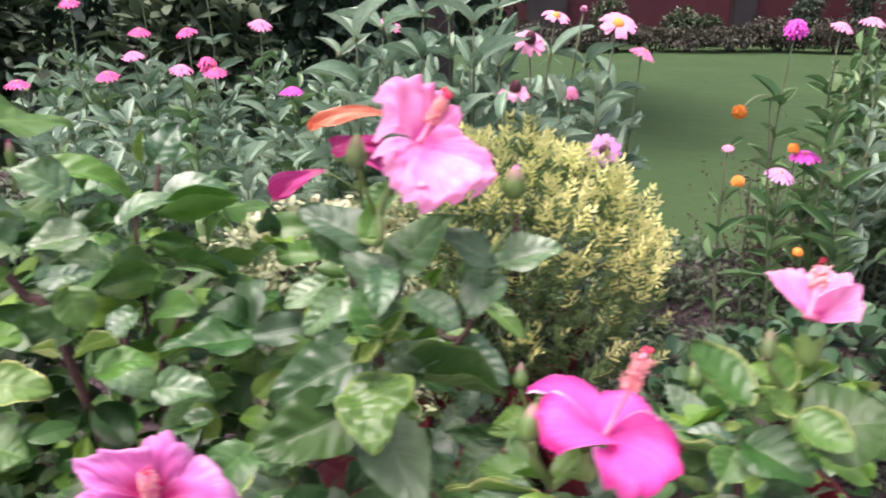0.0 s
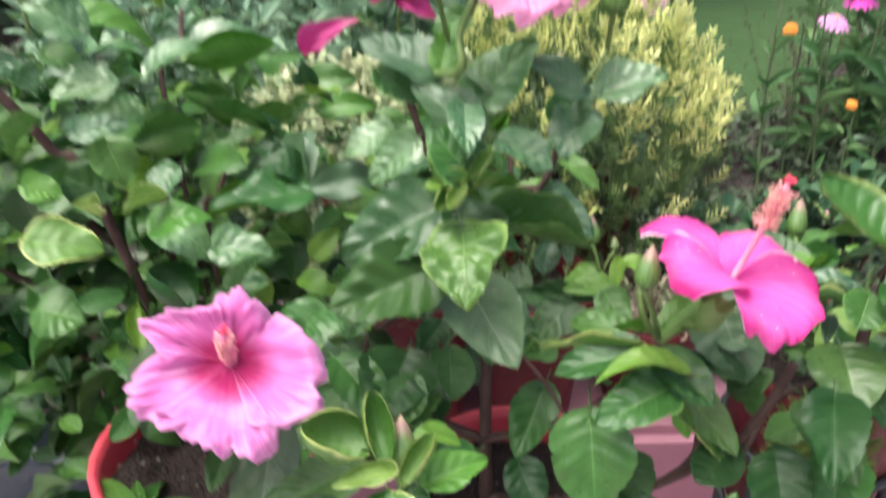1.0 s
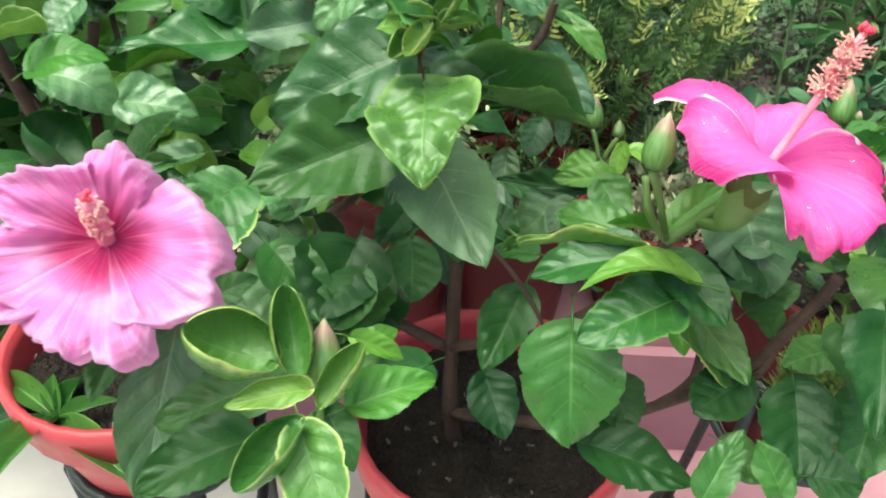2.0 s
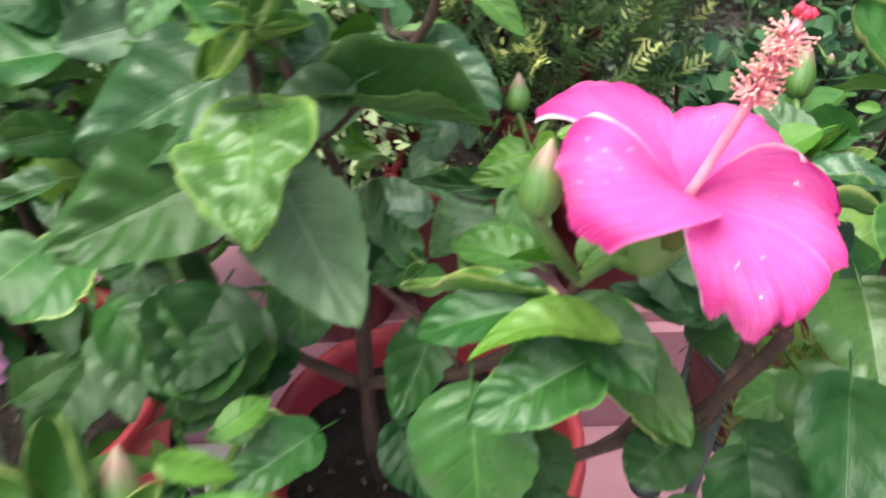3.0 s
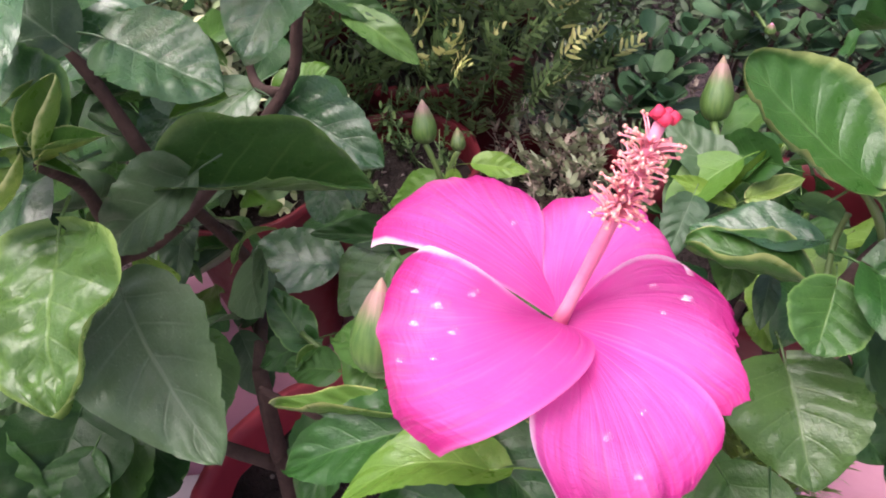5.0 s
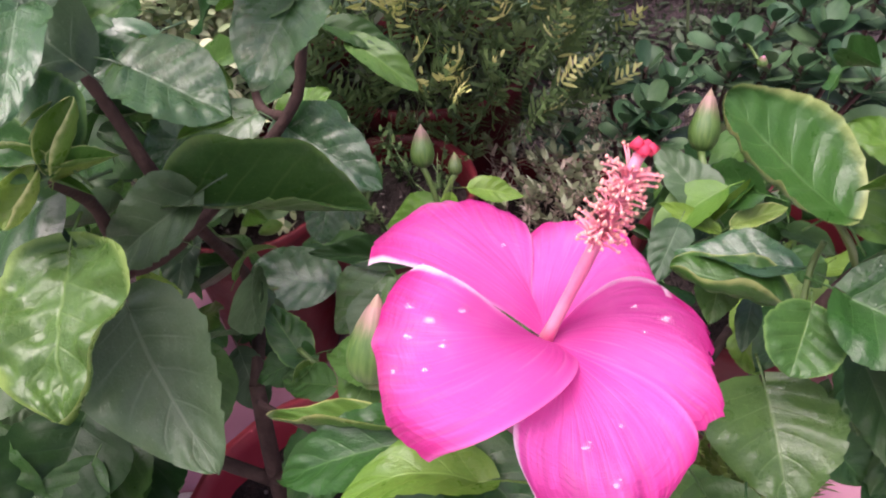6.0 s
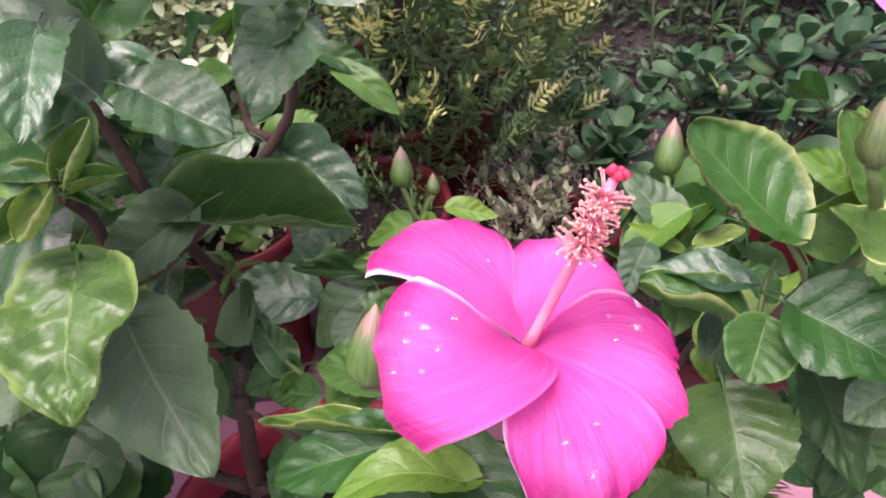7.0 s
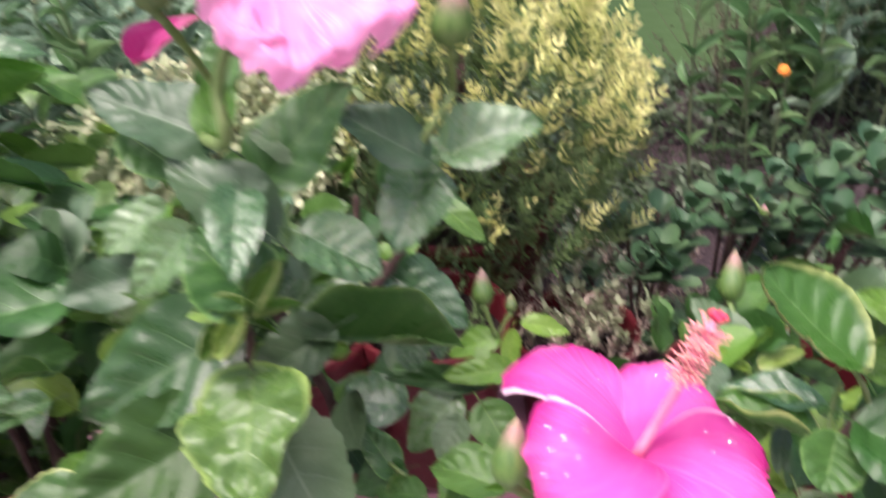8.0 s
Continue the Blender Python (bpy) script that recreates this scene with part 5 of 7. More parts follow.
leaf(hibiscus, (-0.079, 0.342, 0.749), (-0.099, 0.315, 0.740), (0.06, -0.35, 0.93), 0.024, 'cup', 'rim')
leaf(hibiscus, (-0.077, 0.341, 0.747), (-0.060, 0.303, 0.730), (0.11, -0.36, 0.93), 0.028, 'flat', 'rim')
leaf(hibiscus, (-0.060, 0.369, 0.733), (-0.024, 0.387, 0.733), (0.15, -0.28, 0.95), 0.025, 'flat', 'lit')
leaf(hibiscus, (-0.062, 0.392, 0.752), (-0.039, 0.396, 0.738), (0.54, -0.34, 0.78), 0.013, 'flat', 'lit')
leaf(hibiscus, (-0.073, 0.369, 0.728), (-0.059, 0.347, 0.714), (0.16, -0.47, 0.87), 0.021, 'flat', 'mid')
leaf(hibiscus, (-0.108, 0.399, 0.713), (-0.168, 0.382, 0.695), (-0.15, -0.42, 0.90), 0.037, 'flat', 'mid')
leaf(hibiscus, (-0.166, 0.434, 0.716), (-0.173, 0.357, 0.660), (0.16, -0.59, 0.79), 0.043, 'flat', 'pale')
leaf(hibiscus, (-0.115, 0.371, 0.701), (-0.162, 0.345, 0.694), (0.06, -0.34, 0.94), 0.035, 'flat', 'deep')
leaf(hibiscus, (-0.222, 0.427, 0.788), (-0.230, 0.384, 0.764), (0.24, -0.51, 0.83), 0.028, 'flat', 'pale')
leaf(hibiscus, (-0.155, 0.575, 0.706), (-0.201, 0.562, 0.691), (-0.12, -0.52, 0.85), 0.030, 'flat', 'lit')
leaf(hibiscus, (-0.133, 0.515, 0.705), (-0.089, 0.477, 0.683), (0.11, -0.40, 0.91), 0.039, 'flat', 'mid')
leaf(hibiscus, (-0.077, 0.510, 0.693), (-0.092, 0.481, 0.672), (-0.03, -0.59, 0.81), 0.036, 'round', 'mid')
leaf(hibiscus, (-0.050, 0.571, 0.674), (-0.047, 0.539, 0.646), (0.06, -0.65, 0.76), 0.042, 'round', 'mid')
leaf(hibiscus, (0.030, 0.559, 0.641), (0.006, 0.510, 0.610), (-0.10, -0.51, 0.85), 0.041, 'flat', 'mid')
leaf(hibiscus, (0.049, 0.452, 0.705), (0.050, 0.411, 0.655), (-0.19, -0.70, 0.69), 0.060, 'quilt', 'mid')
leaf(hibiscus, (0.096, 0.444, 0.738), (0.047, 0.421, 0.731), (0.01, -0.32, 0.95), 0.040, 'flat', 'fresh')
leaf(hibiscus, (0.007, 0.511, 0.602), (0.020, 0.473, 0.583), (0.01, -0.46, 0.89), 0.037, 'flat', 'deep')
leaf(hibiscus, (-0.157, 0.457, 0.712), (-0.132, 0.474, 0.717), (0.10, -0.40, 0.91), 0.023, 'flat', 'mid')
leaf(hibiscus, (-0.195, 0.417, 0.711), (-0.196, 0.388, 0.705), (0.21, -0.20, 0.96), 0.019, 'flat', 'deep')
leaf(hibiscus, (-0.116, 0.576, 0.686), (-0.096, 0.554, 0.671), (0.14, -0.47, 0.87), 0.025, 'cup', 'pale')
leaf(hibiscus, (-0.139, 0.564, 0.688), (-0.122, 0.555, 0.674), (0.34, -0.54, 0.77), 0.023, 'flat', 'pale')
leaf(hibiscus, (0.063, 0.595, 0.698), (0.046, 0.575, 0.688), (-0.04, -0.40, 0.91), 0.025, 'flat', 'pale')
leaf(hibiscus, (0.024, 0.754, 0.648), (0.023, 0.725, 0.624), (-0.04, -0.63, 0.78), 0.027, 'round', 'pale')
leaf(hibiscus, (0.022, 0.720, 0.635), (0.063, 0.715, 0.625), (0.15, -0.48, 0.86), 0.026, 'round', 'mid')
leaf(hibiscus, (0.003, 0.695, 0.636), (0.030, 0.692, 0.630), (0.15, -0.47, 0.87), 0.029, 'round', 'sheen')
leaf(hibiscus, (0.104, 0.659, 0.680), (0.057, 0.657, 0.682), (0.04, -0.45, 0.89), 0.025, 'flat', 'lit')
leaf(hibiscus, (0.111, 0.674, 0.702), (0.105, 0.658, 0.678), (-0.21, -0.76, 0.61), 0.015, 'flat', 'lit')
leaf(hibiscus, (0.077, 0.571, 0.731), (0.092, 0.545, 0.711), (-0.01, -0.62, 0.79), 0.028, 'wavy', 'mid')
leaf(hibiscus, (0.093, 0.496, 0.746), (0.068, 0.497, 0.749), (0.09, -0.44, 0.89), 0.013, 'fold', 'lit')
leaf(hibiscus, (0.103, 0.490, 0.755), (0.133, 0.506, 0.774), (-0.28, -0.50, 0.82), 0.023, 'flat', 'lit')
leaf(hibiscus, (0.067, 0.432, 0.633), (0.129, 0.415, 0.629), (-0.04, -0.32, 0.95), 0.038, 'flat', 'deep')
leaf(hibiscus, (0.081, 0.463, 0.658), (0.090, 0.437, 0.638), (-0.02, -0.62, 0.79), 0.033, 'flat', 'deep')
leaf(hibiscus, (0.103, 0.445, 0.750), (0.047, 0.445, 0.752), (0.03, 0.18, 0.98), 0.029, 'arch', 'lit')
leaf(hibiscus, (0.110, 0.479, 0.710), (0.154, 0.445, 0.673), (0.27, -0.53, 0.81), 0.036, 'flat', 'rim')
leaf(hibiscus, (-0.075, 0.535, 0.666), (-0.106, 0.483, 0.645), (0.09, -0.41, 0.91), 0.048, 'flat', 'mid')
leaf(hibiscus, (-0.143, 0.548, 0.675), (-0.118, 0.498, 0.654), (0.18, -0.29, 0.94), 0.044, 'flat', 'mid')
leaf(hibiscus, (-0.161, 0.551, 0.716), (-0.193, 0.514, 0.705), (0.04, -0.32, 0.95), 0.053, 'flat', 'rim')
leaf(hibiscus, (-0.228, 0.654, 0.691), (-0.278, 0.643, 0.679), (-0.10, -0.49, 0.87), 0.026, 'flat', 'sheen')
leaf(hibiscus, (-0.156, 0.506, 0.672), (-0.176, 0.465, 0.656), (0.16, -0.44, 0.89), 0.045, 'flat', 'deep')
leaf(hibiscus, (-0.072, 0.459, 0.678), (-0.051, 0.475, 0.681), (0.11, -0.30, 0.95), 0.018, 'flat', 'lit')
leaf(hibiscus, (-0.056, 0.596, 0.908), (-0.112, 0.610, 0.934), (0.22, -0.57, 0.79), 0.043, 'flat', 'pale')
leaf(hibiscus, (-0.029, 0.589, 0.886), (0.016, 0.595, 0.931), (-0.44, -0.72, 0.54), 0.046, 'flat', 'fresh')
leaf(hibiscus, (0.065, 0.592, 0.892), (0.112, 0.592, 0.904), (-0.21, -0.53, 0.82), 0.038, 'flat', 'sheen')
leaf(hibiscus, (0.049, 0.583, 0.895), (0.007, 0.592, 0.921), (0.31, -0.64, 0.71), 0.030, 'flat', 'pale')
leaf(hibiscus, (-0.029, 0.562, 0.872), (-0.071, 0.580, 0.907), (0.31, -0.65, 0.70), 0.040, 'flat', 'pale')
leaf(hibiscus, (-0.075, 0.588, 0.858), (-0.110, 0.577, 0.828), (-0.31, -0.71, 0.63), 0.034, 'flat', 'sheen')
leaf(hibiscus, (-0.096, 0.620, 0.857), (-0.133, 0.612, 0.838), (-0.26, -0.62, 0.74), 0.028, 'flat', 'sheen')
leaf(hibiscus, (-0.031, 0.526, 0.855), (-0.059, 0.541, 0.887), (0.36, -0.70, 0.62), 0.042, 'quilt', 'fresh')
leaf(hibiscus, (-0.031, 0.523, 0.852), (-0.016, 0.533, 0.872), (-0.26, -0.78, 0.56), 0.015, 'cup', 'young')
leaf(hibiscus, (-0.030, 0.521, 0.852), (-0.009, 0.521, 0.856), (-0.18, -0.49, 0.85), 0.011, 'fold', 'young')
leaf(hibiscus, (-0.034, 0.523, 0.853), (-0.060, 0.523, 0.855), (0.07, -0.48, 0.87), 0.014, 'fold', 'young')
leaf(hibiscus, (-0.036, 0.519, 0.853), (-0.047, 0.507, 0.839), (-0.13, -0.71, 0.69), 0.016, 'cup', 'young')
leaf(hibiscus, (-0.035, 0.620, 0.943), (-0.059, 0.611, 0.920), (-0.29, -0.75, 0.59), 0.029, 'flat', 'mid')
leaf(hibiscus, (-0.053, 0.597, 0.910), (-0.044, 0.613, 0.939), (-0.06, -0.87, 0.49), 0.024, 'flat', 'lit')
leaf(hibiscus, (-0.010, 0.593, 0.897), (-0.034, 0.597, 0.910), (0.30, -0.60, 0.74), 0.023, 'flat', 'pale')
leaf(hibiscus, (0.033, 0.595, 0.871), (0.062, 0.605, 0.898), (-0.35, -0.69, 0.63), 0.031, 'flat', 'fresh')
leaf(hibiscus, (-0.099, 0.615, 0.903), (-0.068, 0.598, 0.884), (0.18, -0.57, 0.80), 0.031, 'flat', 'fresh')
leaf(hibiscus, (-0.138, 0.445, 0.789), (-0.158, 0.421, 0.783), (0.18, -0.37, 0.91), 0.026, 'flat', 'mid')
leaf(hibiscus, (-0.059, 0.618, 0.669), (-0.077, 0.585, 0.659), (0.14, -0.35, 0.92), 0.028, 'flat', 'deep')
leaf(hibiscus, (-0.009, 0.630, 0.626), (-0.032, 0.653, 0.651), (0.29, -0.54, 0.79), 0.030, 'flat', 'deep')
leaf(hibiscus, (0.035, 0.546, 0.688), (0.006, 0.558, 0.683), (-0.24, -0.20, 0.95), 0.022, 'flat', 'mid')
leaf(hibiscus, (-0.030, 0.624, 0.648), (-0.012, 0.641, 0.670), (-0.18, -0.70, 0.69), 0.022, 'round', 'deep')
leaf(hibiscus, (-0.031, 0.679, 0.773), (-0.058, 0.654, 0.757), (0.02, -0.56, 0.83), 0.037, 'flat', 'sheen')
leaf(hibiscus, (0.168, 0.507, 0.728), (0.141, 0.522, 0.731), (-0.12, -0.38, 0.92), 0.024, 'flat', 'pale')
leaf(hibiscus, (0.162, 0.492, 0.712), (0.121, 0.511, 0.719), (-0.02, -0.39, 0.92), 0.021, 'flat', 'deep')
leaf(hibiscus, (-0.035, 0.471, 0.653), (-0.076, 0.438, 0.653), (0.05, -0.40, 0.90), 0.034, 'flat', 'mid')
leaf(hibiscus, (-0.056, 0.485, 0.647), (-0.092, 0.475, 0.651), (0.20, -0.50, 0.85), 0.020, 'flat', 'rim')
leaf(hibiscus, (-0.075, 0.537, 0.676), (-0.108, 0.486, 0.649), (0.25, -0.45, 0.85), 0.053, 'flat', 'mid')
leaf(hibiscus, (-0.136, 0.533, 0.688), (-0.126, 0.475, 0.667), (-0.10, -0.45, 0.90), 0.045, 'flat', 'pale')
leaf(hibiscus, (-0.031, 0.615, 0.643), (-0.019, 0.585, 0.623), (0.00, -0.50, 0.85), 0.027, 'round', 'pale')
leaf(hibiscus, (-0.184, 0.530, 0.624), (-0.199, 0.488, 0.622), (0.10, -0.40, 0.90), 0.043, 'flat', 'deep')
# the leaves of the hibiscus beside it
leaf(hibiscus_right, (0.234, 0.489, 0.823), (0.202, 0.524, 0.851), (0.29, -0.43, 0.86), 0.046, 'dish', 'rim')
leaf(hibiscus_right, (0.239, 0.496, 0.816), (0.274, 0.514, 0.816), (0.25, -0.48, 0.84), 0.040, 'flat', 'mid')
leaf(hibiscus_right, (0.228, 0.475, 0.789), (0.216, 0.455, 0.778), (0.09, -0.51, 0.85), 0.032, 'round', 'fresh')
leaf(hibiscus_right, (0.222, 0.476, 0.744), (0.216, 0.432, 0.730), (-0.18, -0.26, 0.95), 0.054, 'flat', 'dull')
leaf(hibiscus_right, (0.268, 0.485, 0.741), (0.275, 0.437, 0.717), (-0.22, -0.46, 0.86), 0.027, 'flat', 'deep')
leaf(hibiscus_right, (0.283, 0.458, 0.757), (0.262, 0.453, 0.749), (-0.31, -0.25, 0.92), 0.022, 'flat', 'sheen')
leaf(hibiscus_right, (0.252, 0.489, 0.764), (0.285, 0.478, 0.765), (-0.14, -0.32, 0.94), 0.023, 'flat', 'mid')
leaf(hibiscus_right, (0.246, 0.519, 0.767), (0.203, 0.540, 0.766), (0.02, 0.13, 0.99), 0.029, 'flat', 'sheen')
leaf(hibiscus_right, (0.235, 0.501, 0.764), (0.198, 0.530, 0.768), (0.10, -0.03, 0.99), 0.038, 'lroll', 'rim')
leaf(hibiscus_right, (0.248, 0.605, 0.731), (0.224, 0.630, 0.756), (0.04, -0.67, 0.74), 0.029, 'flat', 'pale')
leaf(hibiscus_right, (0.245, 0.589, 0.728), (0.219, 0.602, 0.741), (0.12, -0.55, 0.82), 0.011, 'flat', 'lit')
leaf(hibiscus_right, (0.250, 0.604, 0.731), (0.268, 0.609, 0.739), (-0.26, -0.38, 0.89), 0.010, 'round', 'lit')
leaf(hibiscus_right, (0.257, 0.589, 0.730), (0.285, 0.593, 0.737), (-0.19, -0.35, 0.92), 0.013, 'flat', 'young')
leaf(hibiscus_right, (0.250, 0.596, 0.729), (0.278, 0.605, 0.750), (-0.44, -0.45, 0.77), 0.009, 'fold', 'lit')
leaf(hibiscus_right, (0.220, 0.578, 0.743), (0.203, 0.555, 0.730), (-0.18, -0.38, 0.91), 0.021, 'flat', 'pale')
leaf(hibiscus_right, (0.227, 0.538, 0.752), (0.214, 0.516, 0.740), (-0.21, -0.37, 0.90), 0.021, 'flat', 'mid')
leaf(hibiscus_right, (0.260, 0.485, 0.839), (0.246, 0.502, 0.867), (0.12, -0.81, 0.57), 0.025, 'dish', 'rim')
leaf(hibiscus_right, (0.260, 0.466, 0.830), (0.238, 0.472, 0.847), (0.34, -0.65, 0.68), 0.019, 'wavy', 'rim')
leaf(hibiscus_right, (0.240, 0.529, 0.735), (0.229, 0.509, 0.726), (-0.20, -0.32, 0.93), 0.012, 'flat', 'pale')
leaf(hibiscus_right, (0.276, 0.500, 0.720), (0.291, 0.486, 0.721), (-0.28, -0.23, 0.93), 0.020, 'flat', 'mid')
leaf(hibiscus_right, (0.154, 0.532, 0.749), (0.167, 0.486, 0.708), (-0.08, -0.67, 0.74), 0.060, 'flat', 'pale')
leaf(hibiscus_right, (0.152, 0.450, 0.676), (0.121, 0.430, 0.669), (-0.05, -0.27, 0.96), 0.034, 'round', 'deep')
leaf(hibiscus_right, (0.168, 0.426, 0.693), (0.167, 0.386, 0.671), (-0.21, -0.46, 0.86), 0.043, 'flat', 'deep')
leaf(hibiscus_right, (0.170, 0.387, 0.673), (0.191, 0.380, 0.679), (-0.34, -0.24, 0.91), 0.028, 'round', 'deep')
leaf(hibiscus_right, (0.122, 0.391, 0.648), (0.140, 0.413, 0.677), (-0.40, -0.60, 0.70), 0.022, 'flat', 'mid')
leaf(hibiscus_right, (0.155, 0.381, 0.665), (0.142, 0.396, 0.688), (0.12, -0.79, 0.60), 0.021, 'wavy', 'mid')
leaf(hibiscus_right, (0.185, 0.410, 0.756), (0.166, 0.359, 0.738), (-0.21, -0.25, 0.94), 0.036, 'flat', 'deep')
leaf(hibiscus_right, (0.189, 0.441, 0.726), (0.204, 0.389, 0.711), (-0.20, -0.32, 0.93), 0.038, 'flat', 'deep')
leaf(hibiscus_right, (0.208, 0.453, 0.658), (0.161, 0.426, 0.658), (0.06, -0.11, 0.99), 0.041, 'flat', 'mid')
leaf(hibiscus_right, (0.273, 0.498, 0.829), (0.247, 0.513, 0.843), (0.05, -0.63, 0.77), 0.023, 'flat', 'lit')
leaf(hibiscus_right, (0.273, 0.498, 0.829), (0.270, 0.519, 0.858), (-0.22, -0.79, 0.57), 0.019, 'flat', 'lit')
leaf(hibiscus_right, (0.275, 0.498, 0.829), (0.298, 0.518, 0.854), (-0.35, -0.54, 0.76), 0.026, 'wavy', 'pale')
leaf(hibiscus_right, (0.277, 0.498, 0.829), (0.308, 0.505, 0.847), (-0.36, -0.46, 0.81), 0.027, 'fold', 'rim')
leaf(hibiscus_right, (0.277, 0.495, 0.822), (0.239, 0.488, 0.834), (0.34, -0.40, 0.85), 0.017, 'fold', 'young')
leaf(hibiscus_right, (0.258, 0.447, 0.835), (0.282, 0.423, 0.828), (-0.18, -0.46, 0.87), 0.032, 'dish', 'rim')
leaf(hibiscus_right, (0.275, 0.462, 0.818), (0.323, 0.448, 0.837), (-0.43, -0.36, 0.83), 0.066, 'flat', 'deep')
leaf(hibiscus_right, (0.240, 0.474, 0.795), (0.271, 0.440, 0.788), (-0.21, -0.39, 0.90), 0.043, 'flat', 'mid')
leaf(hibiscus_right, (0.166, 0.498, 0.688), (0.191, 0.503, 0.708), (-0.51, -0.40, 0.76), 0.027, 'flat', 'deep')
leaf(hibiscus_right, (0.190, 0.504, 0.663), (0.179, 0.520, 0.682), (0.06, -0.74, 0.67), 0.018, 'flat', 'mid')
leaf(hibiscus_right, (0.279, 0.490, 0.740), (0.296, 0.481, 0.747), (-0.46, -0.17, 0.87), 0.023, 'flat', 'mid')
leaf(hibiscus_right, (0.306, 0.473, 0.692), (0.305, 0.451, 0.682), (-0.27, -0.39, 0.88), 0.030, 'flat', 'mid')
leaf(hibiscus_right, (0.279, 0.463, 0.678), (0.294, 0.449, 0.679), (-0.22, -0.21, 0.95), 0.026, 'flat', 'deep')
leaf(hibiscus_right, (0.244, 0.538, 0.700), (0.250, 0.519, 0.693), (-0.17, -0.35, 0.92), 0.018, 'wavy', 'lit')
leaf(hibiscus_right, (0.276, 0.562, 0.731), (0.289, 0.549, 0.717), (0.06, -0.70, 0.71), 0.019, 'flat', 'mid')
leaf(hibiscus_right, (0.295, 0.516, 0.741), (0.271, 0.497, 0.732), (-0.17, -0.22, 0.96), 0.022, 'flat', 'deep')
leaf(hibiscus_right, (0.206, 0.470, 0.683), (0.174, 0.457, 0.684), (0.13, -0.22, 0.97), 0.026, 'flat', 'mid')
leaf(hibiscus_right, (0.213, 0.426, 0.690), (0.189, 0.386, 0.670), (-0.24, -0.31, 0.92), 0.040, 'flat', 'mid')
leaf(hibiscus_right, (0.145, 0.434, 0.637), (0.162, 0.410, 0.637), (-0.25, -0.19, 0.95), 0.028, 'flat', 'mid')
leaf(hibiscus_right, (0.267, 0.483, 0.685), (0.279, 0.463, 0.678), (-0.13, -0.38, 0.92), 0.026, 'flat', 'mid')
leaf(hibiscus_right, (0.301, 0.485, 0.690), (0.285, 0.464, 0.680), (-0.26, -0.24, 0.93), 0.025, 'flat', 'deep')
leaf(hibiscus_right, (0.121, 0.484, 0.703), (0.146, 0.434, 0.690), (-0.10, -0.50, 0.85), 0.033, 'flat', 'mid')
leaf(hibiscus_right, (0.314, 0.542, 0.681), (0.283, 0.498, 0.673), (-0.10, -0.50, 0.85), 0.029, 'flat', 'mid')
leaf(hibiscus_right, (0.319, 0.486, 0.693), (0.278, 0.453, 0.681), (-0.20, -0.40, 0.90), 0.033, 'flat', 'deep')
leaf(hibiscus_right, (0.351, 0.543, 0.671), (0.349, 0.506, 0.659), (-0.20, -0.45, 0.88), 0.034, 'flat', 'dull')
leaf(hibiscus_right, (0.303, 0.531, 0.655), (0.305, 0.487, 0.644), (-0.20, -0.45, 0.88), 0.033, 'quilt', 'dull')
# the leaves of the broad-leaved bush
leaf(hibiscus_left, (-0.368, 0.606, 1.004), (-0.323, 0.675, 0.992), (0.37, -0.08, 0.92), 0.061, 'wavy', 'mid')
leaf(hibiscus_left, (-0.457, 0.837, 0.897), (-0.365, 0.892, 0.848), (0.51, -0.09, 0.86), 0.053, 'arch', 'lit')
leaf(hibiscus_left, (-0.339, 0.906, 0.857), (-0.272, 0.931, 0.867), (0.02, -0.4, 0.92), 0.043, 'arch', 'sheen')
leaf(hibiscus_left, (-0.371, 0.956, 0.888), (-0.345, 0.975, 0.933), (0.03, -0.93, 0.38), 0.044, 'wavy', 'sheen')
leaf(hibiscus_left, (-0.367, 0.905, 0.901), (-0.368, 0.912, 0.936), (0.01, -0.98, 0.19), 0.022, 'fold', 'young')
leaf(hibiscus_left, (-0.239, 0.831, 0.861), (-0.315, 0.800, 0.847), (-0.08, -0.25, 0.97), 0.039, 'cup', 'lit')
leaf(hibiscus_left, (-0.357, 0.689, 0.922), (-0.393, 0.674, 0.948), (0.62, -0.46, 0.63), 0.049, 'wavy', 'sheen')
leaf(hibiscus_left, (-0.331, 0.667, 0.884), (-0.373, 0.643, 0.881), (0.19, -0.44, 0.87), 0.042, 'flat', 'sheen')
leaf(hibiscus_left, (-0.348, 0.789, 0.857), (-0.292, 0.819, 0.881), (-0.16, -0.43, 0.89), 0.039, 'arch', 'sheen')
leaf(hibiscus_left, (-0.346, 0.614, 0.859), (-0.309, 0.635, 0.862), (0.24, -0.53, 0.81), 0.028, 'wavy', 'sheen')
leaf(hibiscus_left, (-0.343, 0.564, 0.885), (-0.359, 0.546, 0.867), (0.12, -0.74, 0.66), 0.036, 'fold', 'mid')
leaf(hibiscus_left, (-0.321, 0.671, 0.819), (-0.273, 0.693, 0.819), (0.14, -0.31, 0.94), 0.049, 'cup', 'mid')
leaf(hibiscus_left, (-0.163, 0.629, 0.798), (-0.236, 0.587, 0.812), (0.24, -0.09, 0.97), 0.051, 'wavy', 'mid')
leaf(hibiscus_left, (-0.178, 0.651, 0.805), (-0.206, 0.640, 0.824), (0.63, -0.28, 0.72), 0.037, 'arch', 'deep')
leaf(hibiscus_left, (-0.260, 0.529, 0.816), (-0.222, 0.540, 0.826), (-0.13, -0.38, 0.92), 0.034, 'arch', 'lit')
leaf(hibiscus_left, (-0.303, 0.579, 0.864), (-0.292, 0.570, 0.831), (0.6, -0.69, 0.39), 0.036, 'wavy', 'mid')
leaf(hibiscus_left, (-0.255, 0.541, 0.833), (-0.275, 0.519, 0.835), (0.24, -0.11, 0.97), 0.021, 'fold', 'young')
